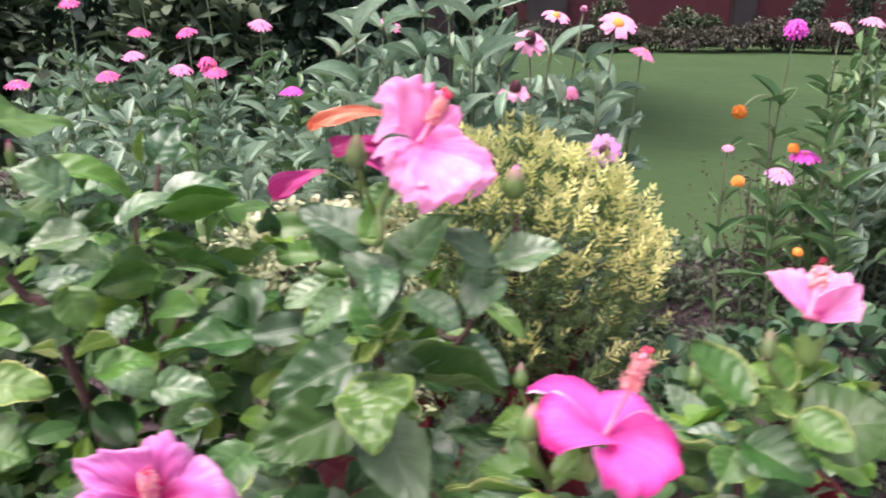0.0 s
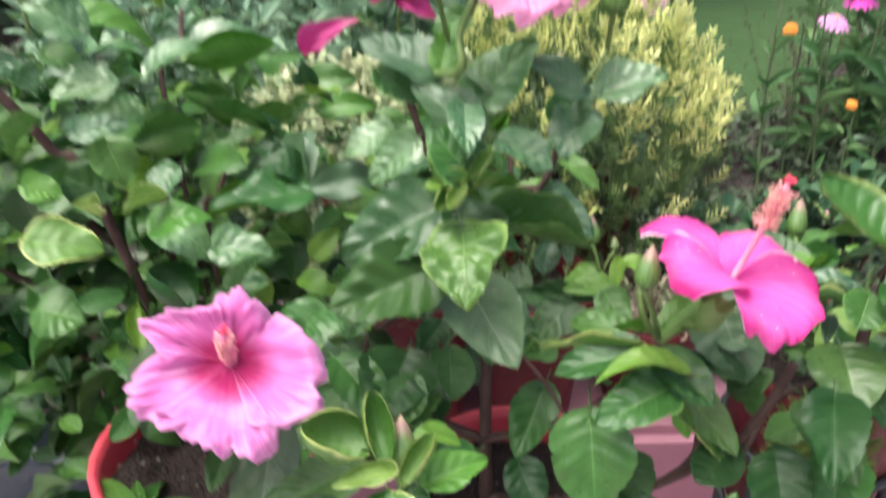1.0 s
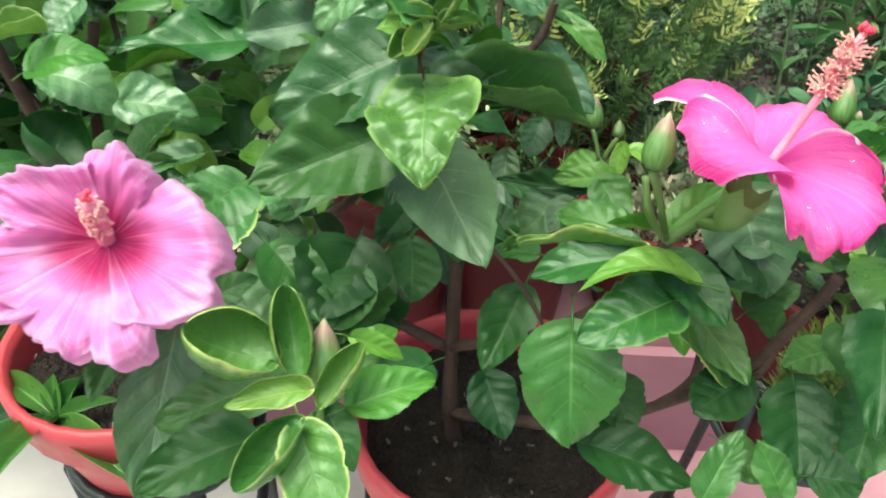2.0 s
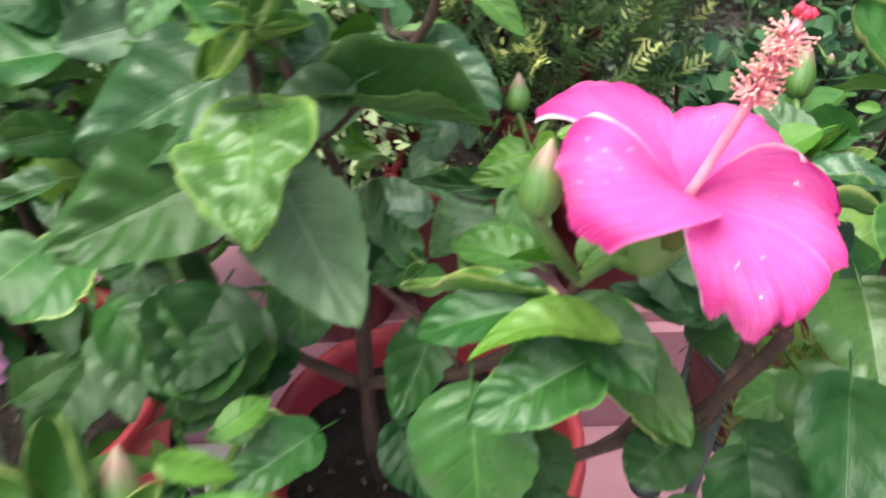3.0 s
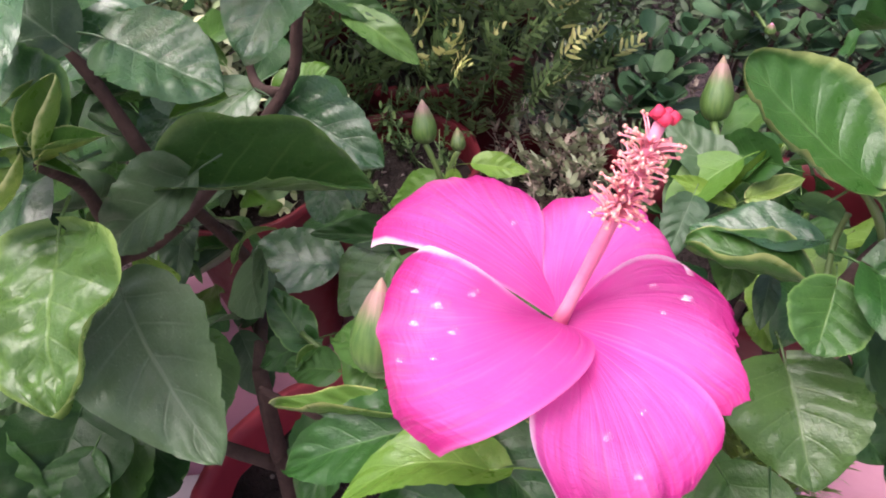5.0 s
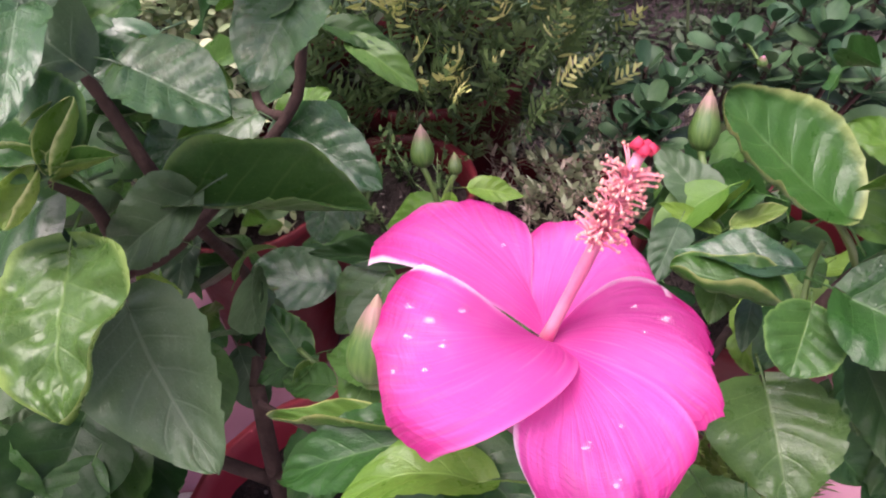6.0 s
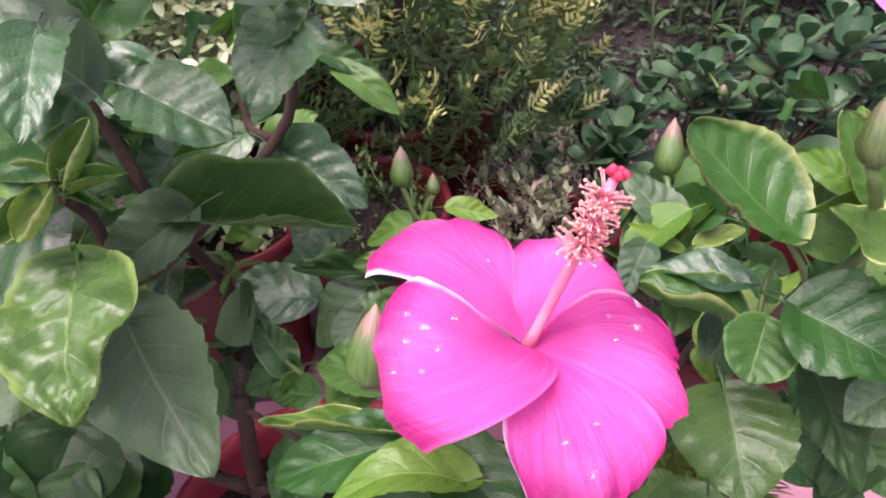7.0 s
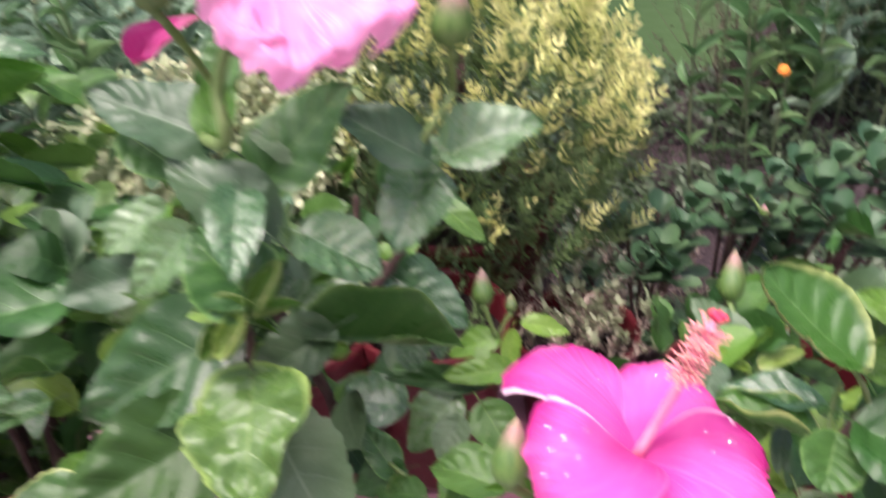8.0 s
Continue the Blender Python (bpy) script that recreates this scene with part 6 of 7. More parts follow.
leaf(hibiscus_left, (-0.293, 0.520, 0.833), (-0.301, 0.509, 0.846), (0.69, 0.29, 0.66), 0.021, 'fold', 'young')
leaf(hibiscus_left, (-0.308, 0.464, 0.843), (-0.268, 0.471, 0.834), (0.27, -0.47, 0.84), 0.036, 'wavy', 'rim')
leaf(hibiscus_left, (-0.303, 0.443, 0.805), (-0.277, 0.444, 0.800), (0.18, -0.35, 0.92), 0.039, 'flat', 'mid')
leaf(hibiscus_left, (-0.272, 0.563, 0.798), (-0.230, 0.559, 0.778), (0.38, -0.25, 0.89), 0.045, 'arch', 'sheen')
leaf(hibiscus_left, (-0.234, 0.570, 0.778), (-0.188, 0.572, 0.771), (0.14, -0.5, 0.86), 0.036, 'wavy', 'sheen')
leaf(hibiscus_left, (-0.212, 0.541, 0.757), (-0.193, 0.552, 0.783), (-0.25, -0.82, 0.52), 0.027, 'fold', 'sheen')
leaf(hibiscus_left, (-0.240, 0.507, 0.763), (-0.268, 0.508, 0.788), (0.63, -0.24, 0.74), 0.046, 'cup', 'deep')
leaf(hibiscus_left, (-0.321, 0.495, 0.867), (-0.301, 0.503, 0.859), (0.5, -0.31, 0.81), 0.027, 'wavy', 'lit')
leaf(hibiscus_left, (-0.135, 0.481, 0.776), (-0.155, 0.448, 0.775), (0.3, -0.21, 0.93), 0.040, 'flat', 'mid')
leaf(hibiscus_left, (-0.120, 0.527, 0.728), (-0.139, 0.534, 0.745), (0.54, -0.38, 0.75), 0.039, 'arch', 'sheen')
leaf(hibiscus_left, (-0.314, 0.578, 0.822), (-0.349, 0.569, 0.847), (0.59, -0.5, 0.64), 0.040, 'wavy', 'deep')
leaf(hibiscus_left, (-0.279, 0.760, 0.821), (-0.228, 0.769, 0.798), (0.42, -0.53, 0.74), 0.034, 'fold', 'mid')
leaf(hibiscus_left, (-0.328, 0.559, 0.852), (-0.351, 0.537, 0.837), (0.03, -0.58, 0.82), 0.035, 'cup', 'mid')
leaf(hibiscus_left, (-0.278, 0.632, 0.819), (-0.299, 0.615, 0.804), (-0.08, -0.59, 0.8), 0.032, 'wavy', 'sheen')
leaf(hibiscus_left, (-0.247, 0.691, 0.792), (-0.273, 0.689, 0.811), (0.58, -0.34, 0.75), 0.034, 'flat', 'mid')
leaf(hibiscus_left, (-0.392, 0.686, 0.901), (-0.362, 0.696, 0.880), (0.59, -0.16, 0.79), 0.041, 'arch', 'mid')
leaf(hibiscus_left, (-0.330, 0.700, 0.843), (-0.367, 0.685, 0.855), (0.42, -0.41, 0.81), 0.041, 'wavy', 'mid')
leaf(hibiscus_left, (-0.369, 0.612, 0.892), (-0.390, 0.604, 0.910), (0.67, -0.3, 0.68), 0.043, 'fold', 'sheen')
leaf(hibiscus_left, (-0.313, 0.774, 0.835), (-0.274, 0.781, 0.813), (0.52, -0.25, 0.82), 0.038, 'cup', 'mid')
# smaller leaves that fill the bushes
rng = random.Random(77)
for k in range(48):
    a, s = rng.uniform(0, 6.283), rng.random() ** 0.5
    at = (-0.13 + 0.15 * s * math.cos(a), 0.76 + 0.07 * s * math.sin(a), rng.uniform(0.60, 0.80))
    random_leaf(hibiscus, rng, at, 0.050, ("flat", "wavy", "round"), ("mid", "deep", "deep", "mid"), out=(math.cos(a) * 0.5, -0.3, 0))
# low leaves, mostly in the deep tone that carries their shade
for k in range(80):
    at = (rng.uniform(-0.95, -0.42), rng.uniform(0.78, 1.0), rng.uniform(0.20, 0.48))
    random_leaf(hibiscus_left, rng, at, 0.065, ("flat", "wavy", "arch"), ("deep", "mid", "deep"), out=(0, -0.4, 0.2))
for k in range(110):
    at = (rng.uniform(-0.85, -0.36), rng.uniform(0.74, 1.02), rng.uniform(0.42, 0.72))
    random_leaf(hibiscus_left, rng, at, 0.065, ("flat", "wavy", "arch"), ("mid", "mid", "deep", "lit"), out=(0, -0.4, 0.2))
for k in range(240):
    a, s = rng.uniform(0, 6.283), rng.random() ** 0.5
    at = (-0.40 + 0.26 * s * math.cos(a), 0.86 + 0.24 * s * math.sin(a), rng.uniform(0.50, 0.82))
    random_leaf(hibiscus_left, rng, at, 0.052, ("flat", "wavy", "arch", "fold", "round"), ("mid", "mid", "deep", "lit", "fresh"), out=(math.cos(a) * 0.5, -0.4, 0.2))
for k in range(46):
    a, s = rng.uniform(0, 6.283), rng.random() ** 0.5
    at = (0.36 + 0.13 * s * math.cos(a), 0.62 + 0.10 * s * math.sin(a), rng.uniform(0.56, 0.76))
    random_leaf(hibiscus_right, rng, at, 0.05, ("flat", "wavy", "round"), ("mid", "deep", "lit"), out=(math.cos(a) * 0.5, 0, 0))


MANY = ("flat", "wavy", "arch", "fold", "round", "cup")
TONES = ("mid", "deep", "fresh", "lit", "sheen", "deep", "mid")


def fill(owner, count, lo, hi, size, tones, spread=0.9):
    """Small leaves scattered through a box of a bush."""
    for k in range(count):
        at = [rng.uniform(a, b) for a, b in zip(lo, hi)]
        random_leaf(owner, rng, at, size * rng.choice((0.6, 0.8, 1.0, 1.2)), MANY, tones, spread, out=(0, -0.3, 0.1))


fill(hibiscus_left, 150, (-0.70, 0.74, 0.62), (-0.34, 0.98, 0.86), 0.042, TONES + ("pale", "pale", "lit"))
fill(hibiscus_left, 170, (-1.15, 0.84, 0.34), (-0.50, 1.06, 0.80), 0.055, TONES)
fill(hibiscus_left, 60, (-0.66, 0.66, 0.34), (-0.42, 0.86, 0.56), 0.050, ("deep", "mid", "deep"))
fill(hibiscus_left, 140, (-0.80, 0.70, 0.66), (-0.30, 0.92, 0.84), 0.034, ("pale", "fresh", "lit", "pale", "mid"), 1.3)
fill(hibiscus_left, 70, (-0.42, 0.60, 0.52), (-0.22, 0.80, 0.72), 0.038, TONES)
fill(hibiscus, 60, (-0.20, 0.60, 0.60), (0.00, 0.78, 0.82), 0.036, ("pale", "fresh", "mid", "lit", "pale"))
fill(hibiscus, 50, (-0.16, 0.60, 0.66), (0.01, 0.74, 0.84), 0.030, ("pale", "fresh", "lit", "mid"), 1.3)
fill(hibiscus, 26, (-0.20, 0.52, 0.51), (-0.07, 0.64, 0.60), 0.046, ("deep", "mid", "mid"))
fill(hibiscus, 10, (0.06, 0.60, 0.54), (0.24, 0.74, 0.66), 0.036, ("deep", "mid", "lit"))
fill(hibiscus_right, 46, (0.24, 0.66, 0.50), (0.48, 0.82, 0.68), 0.042, TONES)
fill(hibiscus_right, 10, (0.28, 0.56, 0.66), (0.44, 0.70, 0.80), 0.040, ("mid", "lit", "fresh", "pale"))


def five_leaf(x, y, z):
    ob = thing("seedling", (x, y, z - 0.06), "small seedling with narrow leaves in a red pot", "seedling")
    part("stem", stem_mesh("stem", curve_points((x + 0.02, y + 0.05, z - 0.06), (x, y + 0.02, z - 0.02), (x, y, z), 5), 0.002, 0.0016, GREEN_STEM), ob)
    for k, (a, l) in enumerate(((150, 0.075), (215, 0.072), (255, 0.078), (330, 0.085), (20, 0.05), (95, 0.06), (120, 0.05))):
        d = Vector((math.cos(radians(a)), math.sin(radians(a)), 0.15 - 0.3 * (k % 2)))
        part("leaf", LEAF_MESH["lance"][k % 3], ob, leaf_pose((x, y, z), Vector((x, y, z)) + d * l, (0, -0.2, 1), l * 0.28), mat=LEAF["fresh" if k % 2 else "mid"])
    return ob


five_leaf(-0.325, 0.515, 0.528)


# ---- the spiky plant, the golden shrub, the variegated shrub ----
def spiky(x, y, z):
    ob = thing("spiky_plant", (x, y, z - 0.06), "spiky yellow-green plant beside the dark red pot", "plant")
    rng = random.Random(8)
    chunks = []
    for k in range(1100):
        a, s = rng.uniform(0, 6.283), rng.random() ** 0.5
        c = Vector((x + 0.034 * s * math.cos(a), y + 0.032 * s * math.sin(a), z + rng.uniform(-0.085, 0.015) * (1.1 - 0.4 * s)))
        d = (Vector((math.cos(a) * s, math.sin(a) * s, rng.uniform(0.1, 1.2))) + Vector((rng.gauss(0, 0.4), rng.gauss(0, 0.4), 0))).normalized()
        n = d.orthogonal().normalized()
        chunks.append(flake(c, d, n, rng.uniform(0.010, 0.019), 0.0030))
    v, f = join(chunks)
    tagged(part("spiky_foliage", mesh_of("spiky_foliage", v, f, SPIKY), ob), kind="stuff")
    part("stem", stem_mesh("stem", [(x + 0.04, y + 0.08, z - 0.09), (x + 0.02, y + 0.04, z - 0.05), (x, y, z - 0.02)], 0.006, 0.004, GREEN_STEM), ob)
    return ob


spiky(0.245, 0.505, 0.635)


def spray(rng, c, d, length, inner, outer, leaf=0.022):
    """A flat fan of a shoot: side branchlets on both sides of its stem, the outer ones in the second list."""
    side = d.cross(Vector((rng.gauss(0, 1), rng.gauss(0, 1), rng.gauss(0, 0.5)))).normalized()
    face = d.cross(side).normalized()
    n = max(4, int(length / 0.0085))
    for i in range(n):
        f = (i + 0.5) / n
        p = c + d * length * f + face * 0.010 * f * f
        for sign in (-1, 1):
            t = (d * rng.uniform(0.7, 1.1) + side * sign + face * rng.gauss(0, 0.25)).normalized()
            (outer if f + rng.gauss(0, 0.12) > 0.42 else inner).append(flake(p, t, (face + d * 0.2).normalized(), leaf * (1.15 - 0.65 * f) * rng.uniform(0.7, 1.4), 0.0044, 0.12))
    outer.append(flake(c + d * length * 0.96, d, face, leaf * 0.6, 0.006, 0.1))


def golden_shrub():
    c, rad = Vector((0.13, 1.24, 0.580)), (0.275, 0.23, 0.285)
    ob = thing("golden_shrub", (0.12, 1.26, 0.47), "rounded golden shrub with feathery yellow shoots in a pot", "shrub")
    rng = random.Random(14)
    gold, low = [], []
    for k in range(1150):
        d = Vector((rng.gauss(0, 1), rng.gauss(-0.4, 1), rng.gauss(0.25, 1))).normalized()
        if d.z < -0.6:
            continue
        tuft = noise.noise(d * 4.2 + Vector((2.0, 0.5, 1.0)))
        r = 0.84 + 0.13 * tuft + rng.uniform(-0.09, 0.03)
        p = c + Vector((d.x * rad[0], d.y * rad[1], d.z * rad[2])) * r
        t = (d * 0.55 + Vector((rng.gauss(0, 0.22), rng.gauss(0, 0.22), 0.85))).normalized()
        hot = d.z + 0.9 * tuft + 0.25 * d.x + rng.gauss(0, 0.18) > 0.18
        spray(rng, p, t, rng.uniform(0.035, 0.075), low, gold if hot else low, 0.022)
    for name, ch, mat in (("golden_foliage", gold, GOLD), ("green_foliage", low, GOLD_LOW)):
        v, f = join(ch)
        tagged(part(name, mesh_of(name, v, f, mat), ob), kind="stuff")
    # inner leaves darkened: the shade of the gaps is put into their colour
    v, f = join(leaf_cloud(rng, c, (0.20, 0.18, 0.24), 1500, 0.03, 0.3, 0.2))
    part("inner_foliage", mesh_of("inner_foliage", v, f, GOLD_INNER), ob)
    part("trunk", stem_mesh("trunk", [(0.12, 1.26, 0.45), (0.125, 1.25, 0.6), (0.13, 1.24, 0.75)], 0.012, 0.006, BARK), ob)
    return ob


golden_shrub()


def variegated_shrub():
    ob = thing("variegated_shrub", (-0.16, 1.27, 0.49), "shrub with small cream and green variegated leaves", "shrub")
    rng = random.Random(15)
    chunks = []
    for c, rad, n in (((-0.20, 1.12, 0.68), (0.20, 0.15, 0.10), 1900), ((-0.08, 1.16, 0.70), (0.13, 0.11, 0.09), 900), ((-0.22, 1.02, 0.56), (0.18, 0.12, 0.10), 700), ((-0.10, 1.02, 0.52), (0.12, 0.09, 0.10), 260)):
        chunks += leaf_cloud(rng, c, rad, int(n * 1.5), 0.018, 0.55, 0.55)
    v, f = join(chunks)
    part("foliage", mesh_of("foliage", v, f, CREAM), ob)
    for k in range(6):
        e = (-0.18 + rng.uniform(-0.14, 0.12), 1.13 + rng.uniform(-0.08, 0.08), 0.68)
        part("stem", stem_mesh("stem", curve_points((-0.16, 1.27, 0.48), (-0.17, 1.2, 0.6), e, 5), 0.004, 0.002, BARK), ob)
    return ob


variegated_shrub()


# ---- rosette shrubs and dry seedlings ----
def rosette_shrub(x, y, crowns, label, seed):
    rng = random.Random(seed)
    z0 = 0.17
    ob = thing("rosette_shrub", (x, y, z0), label, "shrub", "rosette shrubs")
    low = [(cx + rng.uniform(-0.05, 0.05), cy + rng.uniform(-0.03, 0.05), cz - rng.uniform(0.07, 0.14), size) for cx, cy, cz, size in crowns]
    for cx, cy, cz, size in crowns + low[::2]:
        part("stem", stem_mesh("stem", curve_points((x, y, z0 - 0.02), ((x + cx) / 2, (y + cy) / 2, cz - 0.12), (cx, cy, cz), 6), 0.004, 0.003, BARK), ob)
        n = rng.randint(7, 10)
        for k in range(n):
            a = k * 2.4 + rng.uniform(-0.3, 0.3)
            s = k / n
            d = Vector((math.cos(a), math.sin(a), 0.0 + 1.5 * s)).normalized()
            l = size * (1.05 - 0.4 * s) * rng.uniform(0.85, 1.15)
            base = Vector((cx, cy, cz - 0.03 + 0.035 * s))
            nrm = Vector((-math.cos(a) * 0.9 * s, -math.sin(a) * 0.9 * s, 1))
            part("leaf", LEAF_MESH["obovate"][k % 3], ob, leaf_pose(base, base + d * l, nrm, l * 0.68), mat=LEAF["jade"])
    return ob


rosette_shrub(0.41, 1.20, [(0.353, 1.151, 0.501, 0.044), (0.408, 1.169, 0.497, 0.046), (0.434, 1.133, 0.489, 0.046), (0.394, 1.100, 0.478, 0.048), (0.359, 1.083, 0.469, 0.044), (0.466, 1.183, 0.489, 0.044), (0.403, 1.074, 0.463, 0.044)], "dark green shrub with rosettes of spoon-shaped leaves", 1)
rosette_shrub(0.53, 1.20, [(0.527, 1.147, 0.530, 0.046), (0.549, 1.117, 0.512, 0.044), (0.508, 1.137, 0.501, 0.044), (0.521, 1.203, 0.517, 0.044), (0.580, 1.185, 0.534, 0.040)], "dark green rosette shrub with a small pink bud", 2)
rosette_shrub(0.62, 1.20, [(0.623, 1.135, 0.542, 0.050), (0.667, 1.168, 0.554, 0.050), (0.626, 1.089, 0.520, 0.048), (0.662, 1.064, 0.510, 0.050), (0.626, 1.202, 0.543, 0.046), (0.588, 1.109, 0.508, 0.044)], "dark green rosette shrub beside the kerb", 3)
rosette_shrub(0.72, 1.22, [(0.717, 1.148, 0.551, 0.054), (0.736, 1.098, 0.525, 0.054), (0.773, 1.185, 0.554, 0.052), (0.740, 1.037, 0.501, 0.050), (0.797, 1.114, 0.536, 0.050), (0.743, 1.228, 0.555, 0.050)], "dark green rosette shrub beside the kerb", 4)
rosette_shrub(0.98, 1.32, [(0.915, 1.182, 0.519, 0.055), (0.924, 1.116, 0.490, 0.055), (1.039, 1.225, 0.505, 0.055), (0.983, 1.314, 0.526, 0.050)], "dark green rosette shrub beside the kerb", 5)


bud(bpy.data.objects["rosette_shrub.001"], (0.530, 1.101, 0.520), (0.0, 0.0, 1), 0.014, 0.013, ZIN["pale"], (0.527, 1.147, 0.530))


def dry_seedlings(x, y, z, n, spread, label, seed, mat=DRY, tall=0.07, tufts=0):
    rng = random.Random(seed)
    ob = thing("seedling_clump", (x, y, z), label, "seedlings", "seedling clumps")
    stalks, blades, young = [], [], []
    for k in range(n):
        a, s = rng.uniform(0, 6.283), rng.random() ** 0.5
        p = Vector((x + spread * s * math.cos(a), y + spread * s * math.sin(a), z))
        d = Vector((rng.gauss(0, 0.4), rng.gauss(0, 0.4), 1)).normalized()
        h = tall * rng.uniform(0.4, 1.3)
        stalks.append(tube([p, p + d * h * 0.5, p + d * h + Vector((rng.gauss(0, 0.008), 0, 0))], [0.0011, 0.0009, 0.0005], 4))
        for j in range(12):
            q = p + d * h * rng.uniform(0.25, 1.0)
            t = Vector((rng.gauss(0, 1), rng.gauss(0, 1), rng.uniform(0, 1))).normalized()
            blades.append(flake(q, t, t.orthogonal().normalized(), rng.uniform(0.007, 0.016), 0.0055))
        if k < tufts:
            for j in range(9):
                t = Vector((rng.gauss(0, 1), rng.gauss(0, 1), rng.uniform(0.3, 1.3))).normalized()
                young.append(flake(p + d * h * rng.uniform(0.8, 1.1), t, t.orthogonal().normalized(), rng.uniform(0.012, 0.022), 0.008))
    for name, chunks, tone in (("stalk_growth", stalks, mat), ("leaf_growth", blades, mat), ("young_leaves", young, TUFT)):
        if chunks:
            v, f = join(chunks)
            tagged(part(name, mesh_of(name, v, f, tone), ob), kind="stuff")
    return ob


dry_seedlings(0.255, 1.03, 0.378, 80, 0.085, "dry brownish seedlings in a red pot", 4, DRY, 0.075, 46)
dry_seedlings(0.060, 0.985, 0.455, 40, 0.08, "thin green seedlings in a small pot", 5, GOLD_LOW)
dry_seedlings(1.00, 2.16, 0.16, 130, 0.09, "dead brown flower stalks beside the zinnias", 8, DEAD, 0.42)
dry_seedlings(0.42, 1.42, 0.19, 90, 0.20, "sparse dry weeds on the bed's soil", 6, DRY, 0.10)
dry_seedlings(0.80, 1.9, 0.19, 120, 0.30, "sparse weeds on the bed's soil", 7, BORDER, 0.12)
dry_seedlings(0.60, 2.25, 0.19, 100, 0.28, "sparse weeds on the bed's soil", 9, BORDER, 0.10)


def ground_cover(name, x0, x1, y0, y1, n, size, mat, label, seed):
    rng = random.Random(seed)
    chunks = []
    for k in range(n):
        x, y = rng.uniform(x0, x1), rng.uniform(y0, y1)
        h = 0.14 * max(0.0, noise.noise((x * 4, y * 4, seed)) + 0.35)
        if h < 0.02:
            continue
        p = Vector((x, y, bed_height(x, y) + rng.random() * h))
        t = Vector((rng.gauss(0, 1), rng.gauss(0, 1), rng.uniform(0, 0.9))).normalized()
        n2 = Vector((rng.gauss(0, 0.4), rng.gauss(0, 0.4), 1))
        n2 = (n2 - t * n2.dot(t)).normalized()
        chunks.append(flake(p, t, n2, size * rng.uniform(0.6, 1.4), size * 0.45))
    v, f = join(chunks)
    return tagged(new(name, mesh_of(name, v, f, mat)), label, "ground cover", kind="stuff")


ground_cover("ground_cover", 0.25, 2.0, 1.18, 2.6, 12000, 0.03, BORDER, "low weeds and ground cover on the bed", 3)
ground_cover("ground_cover", -2.4, 0.3, 1.18, 3.4, 12000, 0.045, BORDER, "low leafy ground cover under the zinnias", 4)


# ---- zinnias ----
def zinnia_head(colour, style, seed):
    """A flower head, one unit wide: rings of petals round a domed disc."""
    rng = random.Random(seed)
    chunks = []
    rings = {"full": ((0.5, 0.10, 16), (0.42, 0.16, 14), (0.32, 0.21, 11), (0.2, 0.25, 8)), "single": ((0.5, 0.06, 11), (0.47, 0.09, 6)), "ball": ((0.5, 0.2, 14), (0.46, 0.32, 13), (0.38, 0.42, 10), (0.26, 0.49, 8), (0.5, 0.08, 13), (0.42, -0.04, 10)), "droop": ((0.5, -0.06, 12), (0.46, -0.02, 6))}[style]
    for r, z, n in rings:
        for k in range(n):
            a = 2 * math.pi * (k + rng.uniform(-0.2, 0.2)) / n + r * 3
            d = Vector((math.cos(a), math.sin(a), 0))
            s = Vector((-math.sin(a), math.cos(a), 0)) * (2.6 * r / n + 0.02) * 1.15
            tip = -0.06 if style != "ball" else -0.12 * rng.random()
            p0, p1, p2 = d * r * 0.22 + Vector((0, 0, z - 0.02)), d * r * 0.7 + Vector((0, 0, z + 0.03)), d * r * rng.uniform(0.93, 1.05) + Vector((0, 0, z + tip))
            chunks.append(([p0 - s * 0.3, p0 + s * 0.3, p1 + s * 0.55, p1 - s * 0.55, p2 + s * 0.3, p2 - s * 0.3], [(0, 1, 2, 3), (3, 2, 4, 5)]))
    v, f = join(chunks)
    return mesh_of("zinnia_petals", v, f, ZIN[colour])


def disc_mesh(kind, r=0.17, h=0.16):
    return lathe("zinnia_disc", [(r, 0.0), (r * 0.96, h * 0.4), (r * 0.75, h * 0.8), (r * 0.4, h), (0.01, h * 1.05)], ZIN[kind], 14)


HEADS, DISCS = {}, {k: disc_mesh(k) for k in ("disc", "gold", "white")}


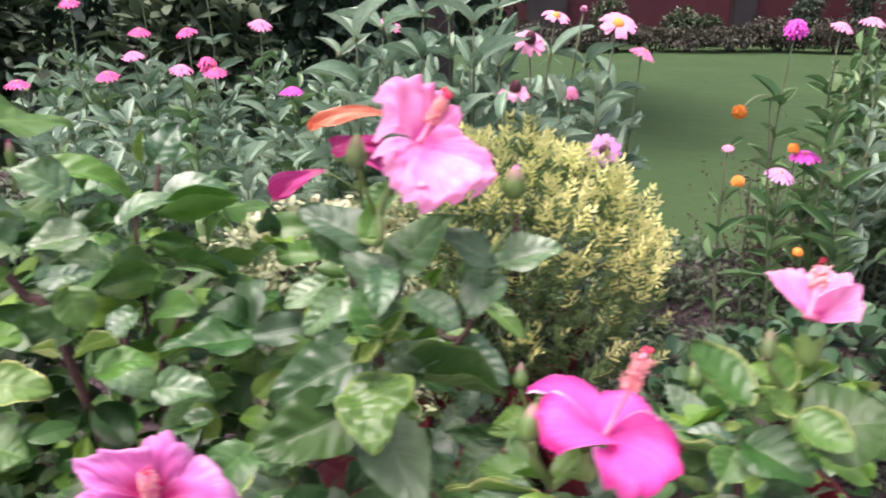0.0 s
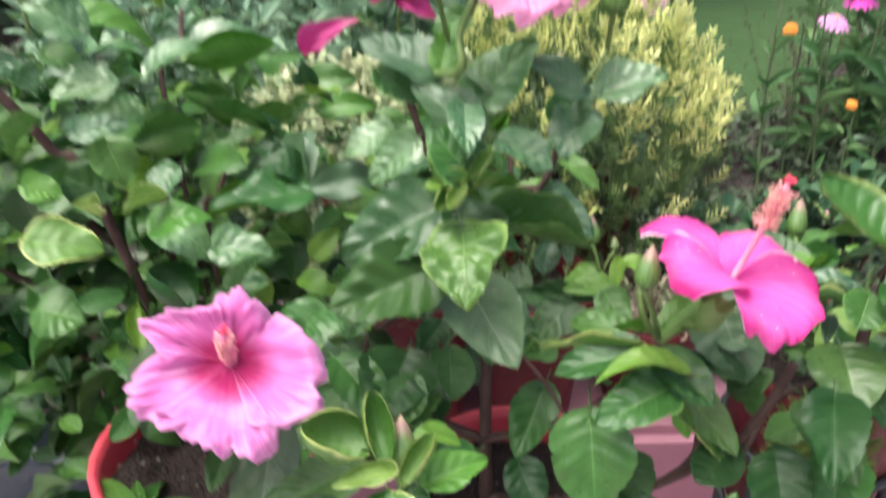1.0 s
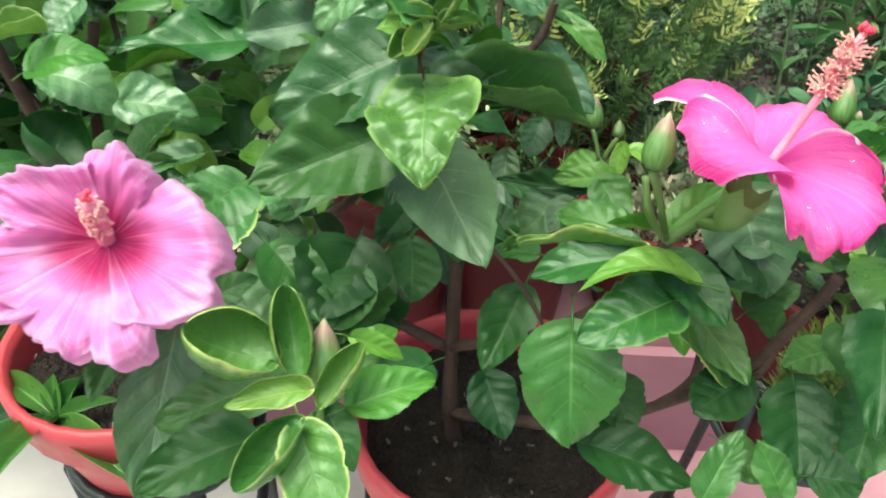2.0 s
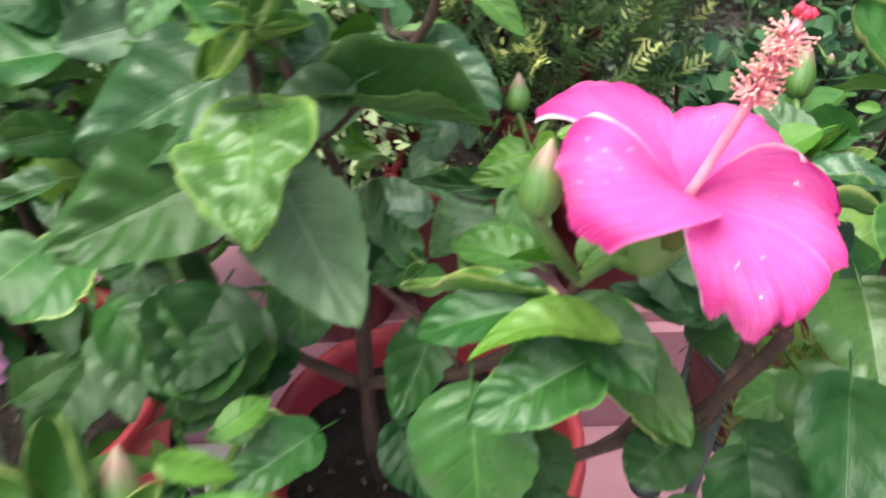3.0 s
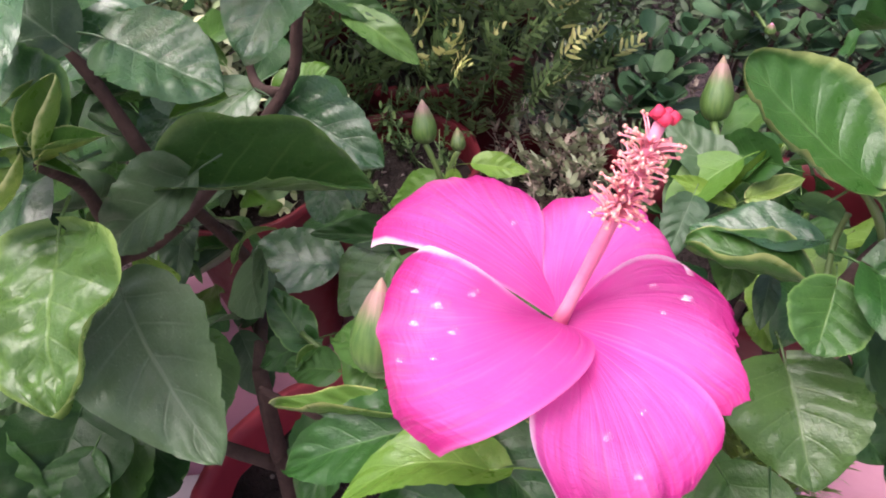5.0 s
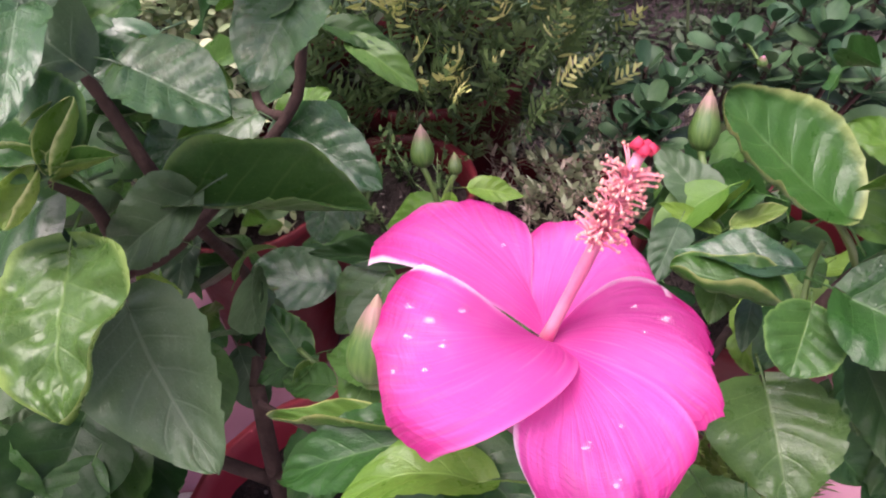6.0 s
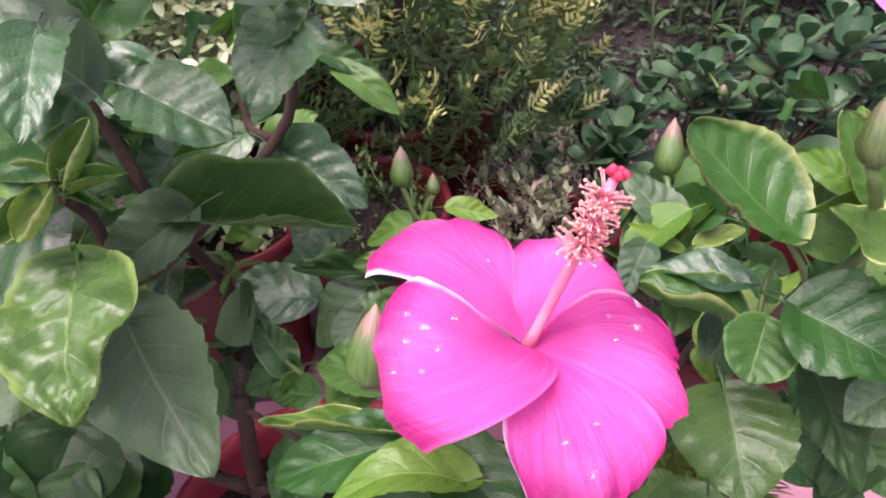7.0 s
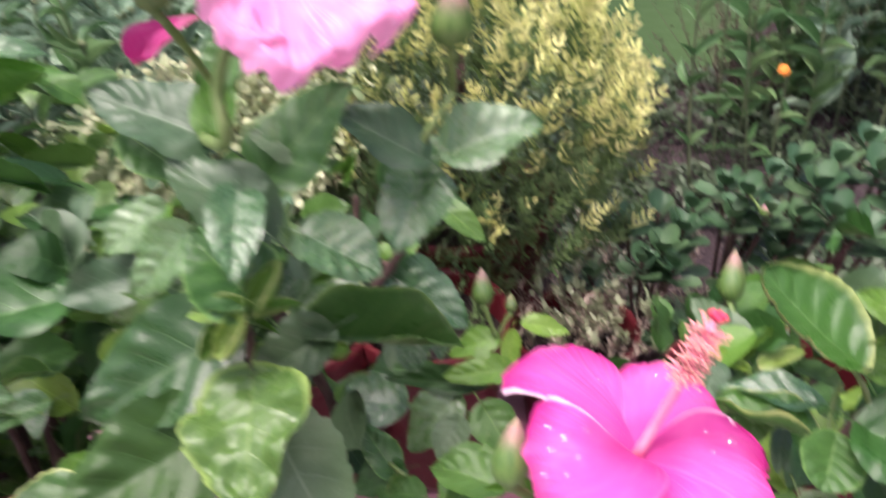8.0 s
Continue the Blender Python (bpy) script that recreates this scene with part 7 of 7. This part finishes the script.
def zinnia(base, head, size, colour, style="full", disc="gold", leaves=8, leaf_size=0.09, leafmat="zinnia", face=(0, 0, 1), seed=0, label="", bend=0.03, name="zinnia"):
    rng = random.Random(seed)
    base, head = Vector(base), Vector(head)
    ob = thing(name, base, label or "zinnia plant with a " + colour + " flower", "zinnia" if name == "zinnia" else "flower", "zinnias" if name == "zinnia" else "orange flowers")
    mid = (base + head) / 2 + Vector((rng.uniform(-1, 1), rng.uniform(-1, 1), 0)) * bend
    pts = curve_points(base, mid, head, 8)
    part("stem", stem_mesh("stem", pts, 0.0038, 0.0026, ZINNIA_STEM, 6), ob)
    key = (colour, style)
    if key not in HEADS:
        HEADS[key] = zinnia_head(colour, style, len(HEADS))
    q = (Vector(face) + Vector((rng.gauss(0, 0.15), rng.gauss(0, 0.15), 0))).normalized().to_track_quat("Z", "Y").to_matrix().to_4x4()
    m = Matrix.Translation(head) @ q @ Matrix.Diagonal((size, size, size, 1))
    fl = part("flower_head", HEADS[key], ob, m)
    if style in ("single", "droop", "full"):
        tall = 1.7 if disc == "disc" else 1.0
        part("disc", DISCS[disc], fl, m @ Matrix.Translation((0, 0, 0.02 if style != "full" else 0.20)) @ Matrix.Diagonal((1, 1, tall, 1) if style != "full" else (0.5, 0.5, 0.5, 1)))
    for k in range(leaves):
        s = 0.28 + (0.68 if colour == "bud" else 0.52) * (k // 2) / max(1, leaves // 2 - 1)
        p = pts[min(8, round(s * 8))]
        a = (k % 2) * math.pi + (k // 2) * 1.7 + rng.uniform(-0.4, 0.4)
        d = Vector((math.cos(a), math.sin(a), rng.uniform(0.15, 1.3))).normalized()
        l = leaf_size * rng.uniform(0.5, 1.2) * (1.1 - 0.35 * s)
        part("leaf", SMALL_LEAF["lance"][k % 5], ob, leaf_pose(p, p + d * l, (rng.gauss(0, 0.6), rng.gauss(-0.5, 0.6), 1), l * rng.uniform(0.18, 0.30)), mat=LEAF[leafmat])
    return ob


def soil_at(x, y):
    return bed_height(x, y) - 0.02


# the tall pale group behind the golden shrub
for k, (x, y, z, size, colour, style, disc, face) in enumerate((
        (0.412, 1.90, 1.007, 0.095, "pale", "single", "gold", (0.1, -0.5, 1)), (0.488, 1.95, 0.929, 0.075, "pink", "full", "gold", (0.1, -0.1, 1)),
        (0.260, 1.90, 1.024, 0.075, "pale", "single", "gold", (0.1, -0.5, 1)), (0.195, 1.85, 0.974, 0.085, "pale", "droop", "disc", (0.2, -0.6, 1)),
        (0.161, 1.80, 0.863, 0.085, "pale", "droop", "disc", (0, -0.2, 1)), (0.344, 1.60, 0.764, 0.075, "violet", "single", "disc", (-0.2, -1.2, 0.6)),
        (-0.163, 2.10, 0.988, 0.080, "pink", "single", "disc", (0, -0.3, 1)), (0.30, 1.85, 0.842, 0.045, "pink", "ball", "gold", (0, 0, 1)),
        (0.335, 1.95, 1.040, 0.022, "pale", "ball", "white", (0, 0, 1)))):
    zinnia((x * 0.9 + 0.0, y + 0.04, soil_at(x, y)), (x, y, z), size, colour, style, disc, 16, 0.112, "zinnia", face, 100 + k, "tall zinnia with a " + colour + " flower and grey-green leaves", 0.04)
for k in range(16):
    r2 = random.Random(300 + k)
    x, y = r2.uniform(-0.16, 0.38), r2.uniform(1.62, 2.05)
    zinnia((x, y, soil_at(x, y)), (x + r2.uniform(-0.03, 0.03), y, r2.uniform(0.74, 0.97)), 0.020, "bud", "ball", "white", 22, 0.125, "zinnia", (0, 0, 1), 320 + k, "tall grey-green zinnia still in bud", 0.03)
# leafy tops that stand against the lawn and the far wall
for k, (x, y, z) in enumerate(((-0.27, 1.90, 0.93), (-0.22, 1.84, 0.97), (-0.17, 1.95, 0.99), (-0.06, 1.88, 1.03), (0.00, 1.95, 1.02), (0.06, 1.84, 1.01), (0.12, 2.02, 1.04), (0.13, 1.95, 0.90), (0.27, 2.04, 0.92), (0.36, 2.00, 0.90), (0.43, 1.98, 0.83))):
    zinnia((x * 0.9, y + 0.03, soil_at(x, y)), (x, y, z), 0.022, "bud", "ball", "white", 24 if x < 0.2 else 16, 0.165, "zinnia", (0, 0, 1), 900 + k, "tall grey-green zinnia still in bud", 0.04)
# the wide patch towards the dark trees
for k, (x, y, z, colour, style) in enumerate((
        (-0.484, 2.30, 0.772, "magenta", "full"), (-1.383, 2.80, 1.007, "rose", "full"), (-0.894, 2.60, 0.923, "rose", "full"), (-1.099, 2.70, 0.915, "rose", "full"),
        (-0.618, 2.50, 0.957, "pink", "full"), (-1.088, 2.60, 0.844, "pink", "full"), (-1.094, 2.40, 0.801, "rose", "full"), (-0.892, 2.50, 0.812, "pink", "full"),
        (-0.748, 2.40, 0.816, "rose", "full"), (-0.775, 2.42, 0.835, "rose", "ball"), (-1.332, 2.30, 0.784, "rose", "full"), (-1.20, 3.0, 1.05, "magenta", "full"), (-0.98, 3.1, 1.07, "rose", "full"))):
    zinnia((x, y + 0.03, soil_at(x, y)), (x, y, z), 0.080 if style == "full" else 0.065, colour, style, "gold", 16, 0.12, "zinnia", (0, -0.25, 1), 140 + k, "zinnia with a " + colour + " flower above grey-green leaves", 0.03)
for k in range(105):
    r2 = random.Random(500 + k)
    y = r2.uniform(1.75, 3.3)
    x = -0.18 - r2.random() * (0.50 * y)
    zinnia((x, y, soil_at(x, y)), (x + r2.uniform(-0.05, 0.05), y, r2.uniform(0.56, 0.72) + 0.05 * (y - 1.8)), 0.022, "bud", "ball", "white", 22, 0.125, "zinnia" if k % 4 else "zinnia_dark", (0, 0, 1), 520 + k, "leafy grey-green zinnia plant in bud", 0.04)
# the bed beside the lawn
for k, (x, y, z, size, colour, style) in enumerate((
        (0.977, 2.20, 0.974, 0.070, "magenta", "ball"), (0.971, 2.0, 0.656, 0.085, "magenta", "full"), (0.865, 1.9, 0.631, 0.080, "violet", "full"), (1.077, 2.0, 0.613, 0.060, "pink", "full"),
        (1.201, 2.4, 0.973, 0.075, "pale", "full"), (1.293, 2.4, 0.986, 0.085, "pale", "full"))):
    zinnia((x + 0.03, y + 0.03, soil_at(x, y)), (x, y, z), size, colour, style, "gold", 14, 0.13, "zinnia_dark", (0, -0.25, 1), 180 + k, "zinnia with a " + colour + " flower beside the lawn", 0.05)
for k in range(52):
    r2 = random.Random(700 + k)
    y = r2.uniform(1.85, 3.0)
    x = 0.50 * y + r2.uniform(0.02, 0.45)
    zinnia((x, y, soil_at(x, y)), (x + r2.uniform(-0.05, 0.05), y, r2.uniform(0.62, 0.86) + 0.10 * (y - 1.8)), 0.022, "bud", "ball", "white", 22, 0.12, "zinnia_dark" if k % 3 else "zinnia", (0, 0, 1), 720 + k, "leafy zinnia plant in bud beside the lawn", 0.05)


def poppy(base, head, top, size, seed, face):
    """An orange flower that nods on a thin bent stalk."""
    ob = thing("orange_flower", base, "orange flower nodding on a thin bent stalk", "flower", "orange flowers")
    pts = curve_points(base, ((base[0] + top[0]) / 2, base[1], (base[2] + top[2]) / 2), top, 6) + curve_points(top, (head[0] * 0.6 + top[0] * 0.4, head[1], top[2] + 0.02), head, 6)[1:]
    part("stem", stem_mesh("stem", pts, 0.0026, 0.0016, ZINNIA_STEM, 5), ob)
    key = ("orange", "ball")
    if key not in HEADS:
        HEADS[key] = zinnia_head("orange", "ball", 90)
    q = Vector(face).normalized().to_track_quat("Z", "Y").to_matrix().to_4x4()
    part("flower_head", HEADS[key], ob, Matrix.Translation(head) @ q @ Matrix.Diagonal((size, size, size, 1)))
    r2 = random.Random(seed)
    for k in range(6):
        p = pts[1 + k % 4]
        d = Vector((r2.gauss(0, 1), r2.gauss(0, 1), 0.3)).normalized()
        part("leaf", LEAF_MESH["lance"][k % 3], ob, leaf_pose(p, p + d * 0.06, (0, -0.3, 1), 0.014), mat=LEAF["zinnia_dark"])
    return ob


poppy((0.86, 1.78, 0.18), (0.663, 1.70, 0.836), (0.735, 1.72, 0.865), 0.036, 1, (-0.4, -0.5, -0.3))
poppy((0.80, 1.84, 0.18), (0.722, 1.80, 0.644), (0.755, 1.81, 0.652), 0.034, 2, (-0.4, -0.5, 0.3))
poppy((0.95, 2.02, 0.18), (0.936, 2.0, 0.684), (0.944, 2.0, 0.680), 0.034, 3, (0, -0.5, 1))
poppy((0.88, 1.72, 0.18), (0.850, 1.70, 0.496), (0.860, 1.70, 0.490), 0.026, 4, (0, -0.5, 1))
zinnia((0.70, 1.72, 0.18), (0.655, 1.72, 0.745), 0.03, "pale", "full", "white", 9, 0.085, "zinnia_dark", (0, -0.3, 1), 260, "thin stalk with a faded white flower head", 0.03)
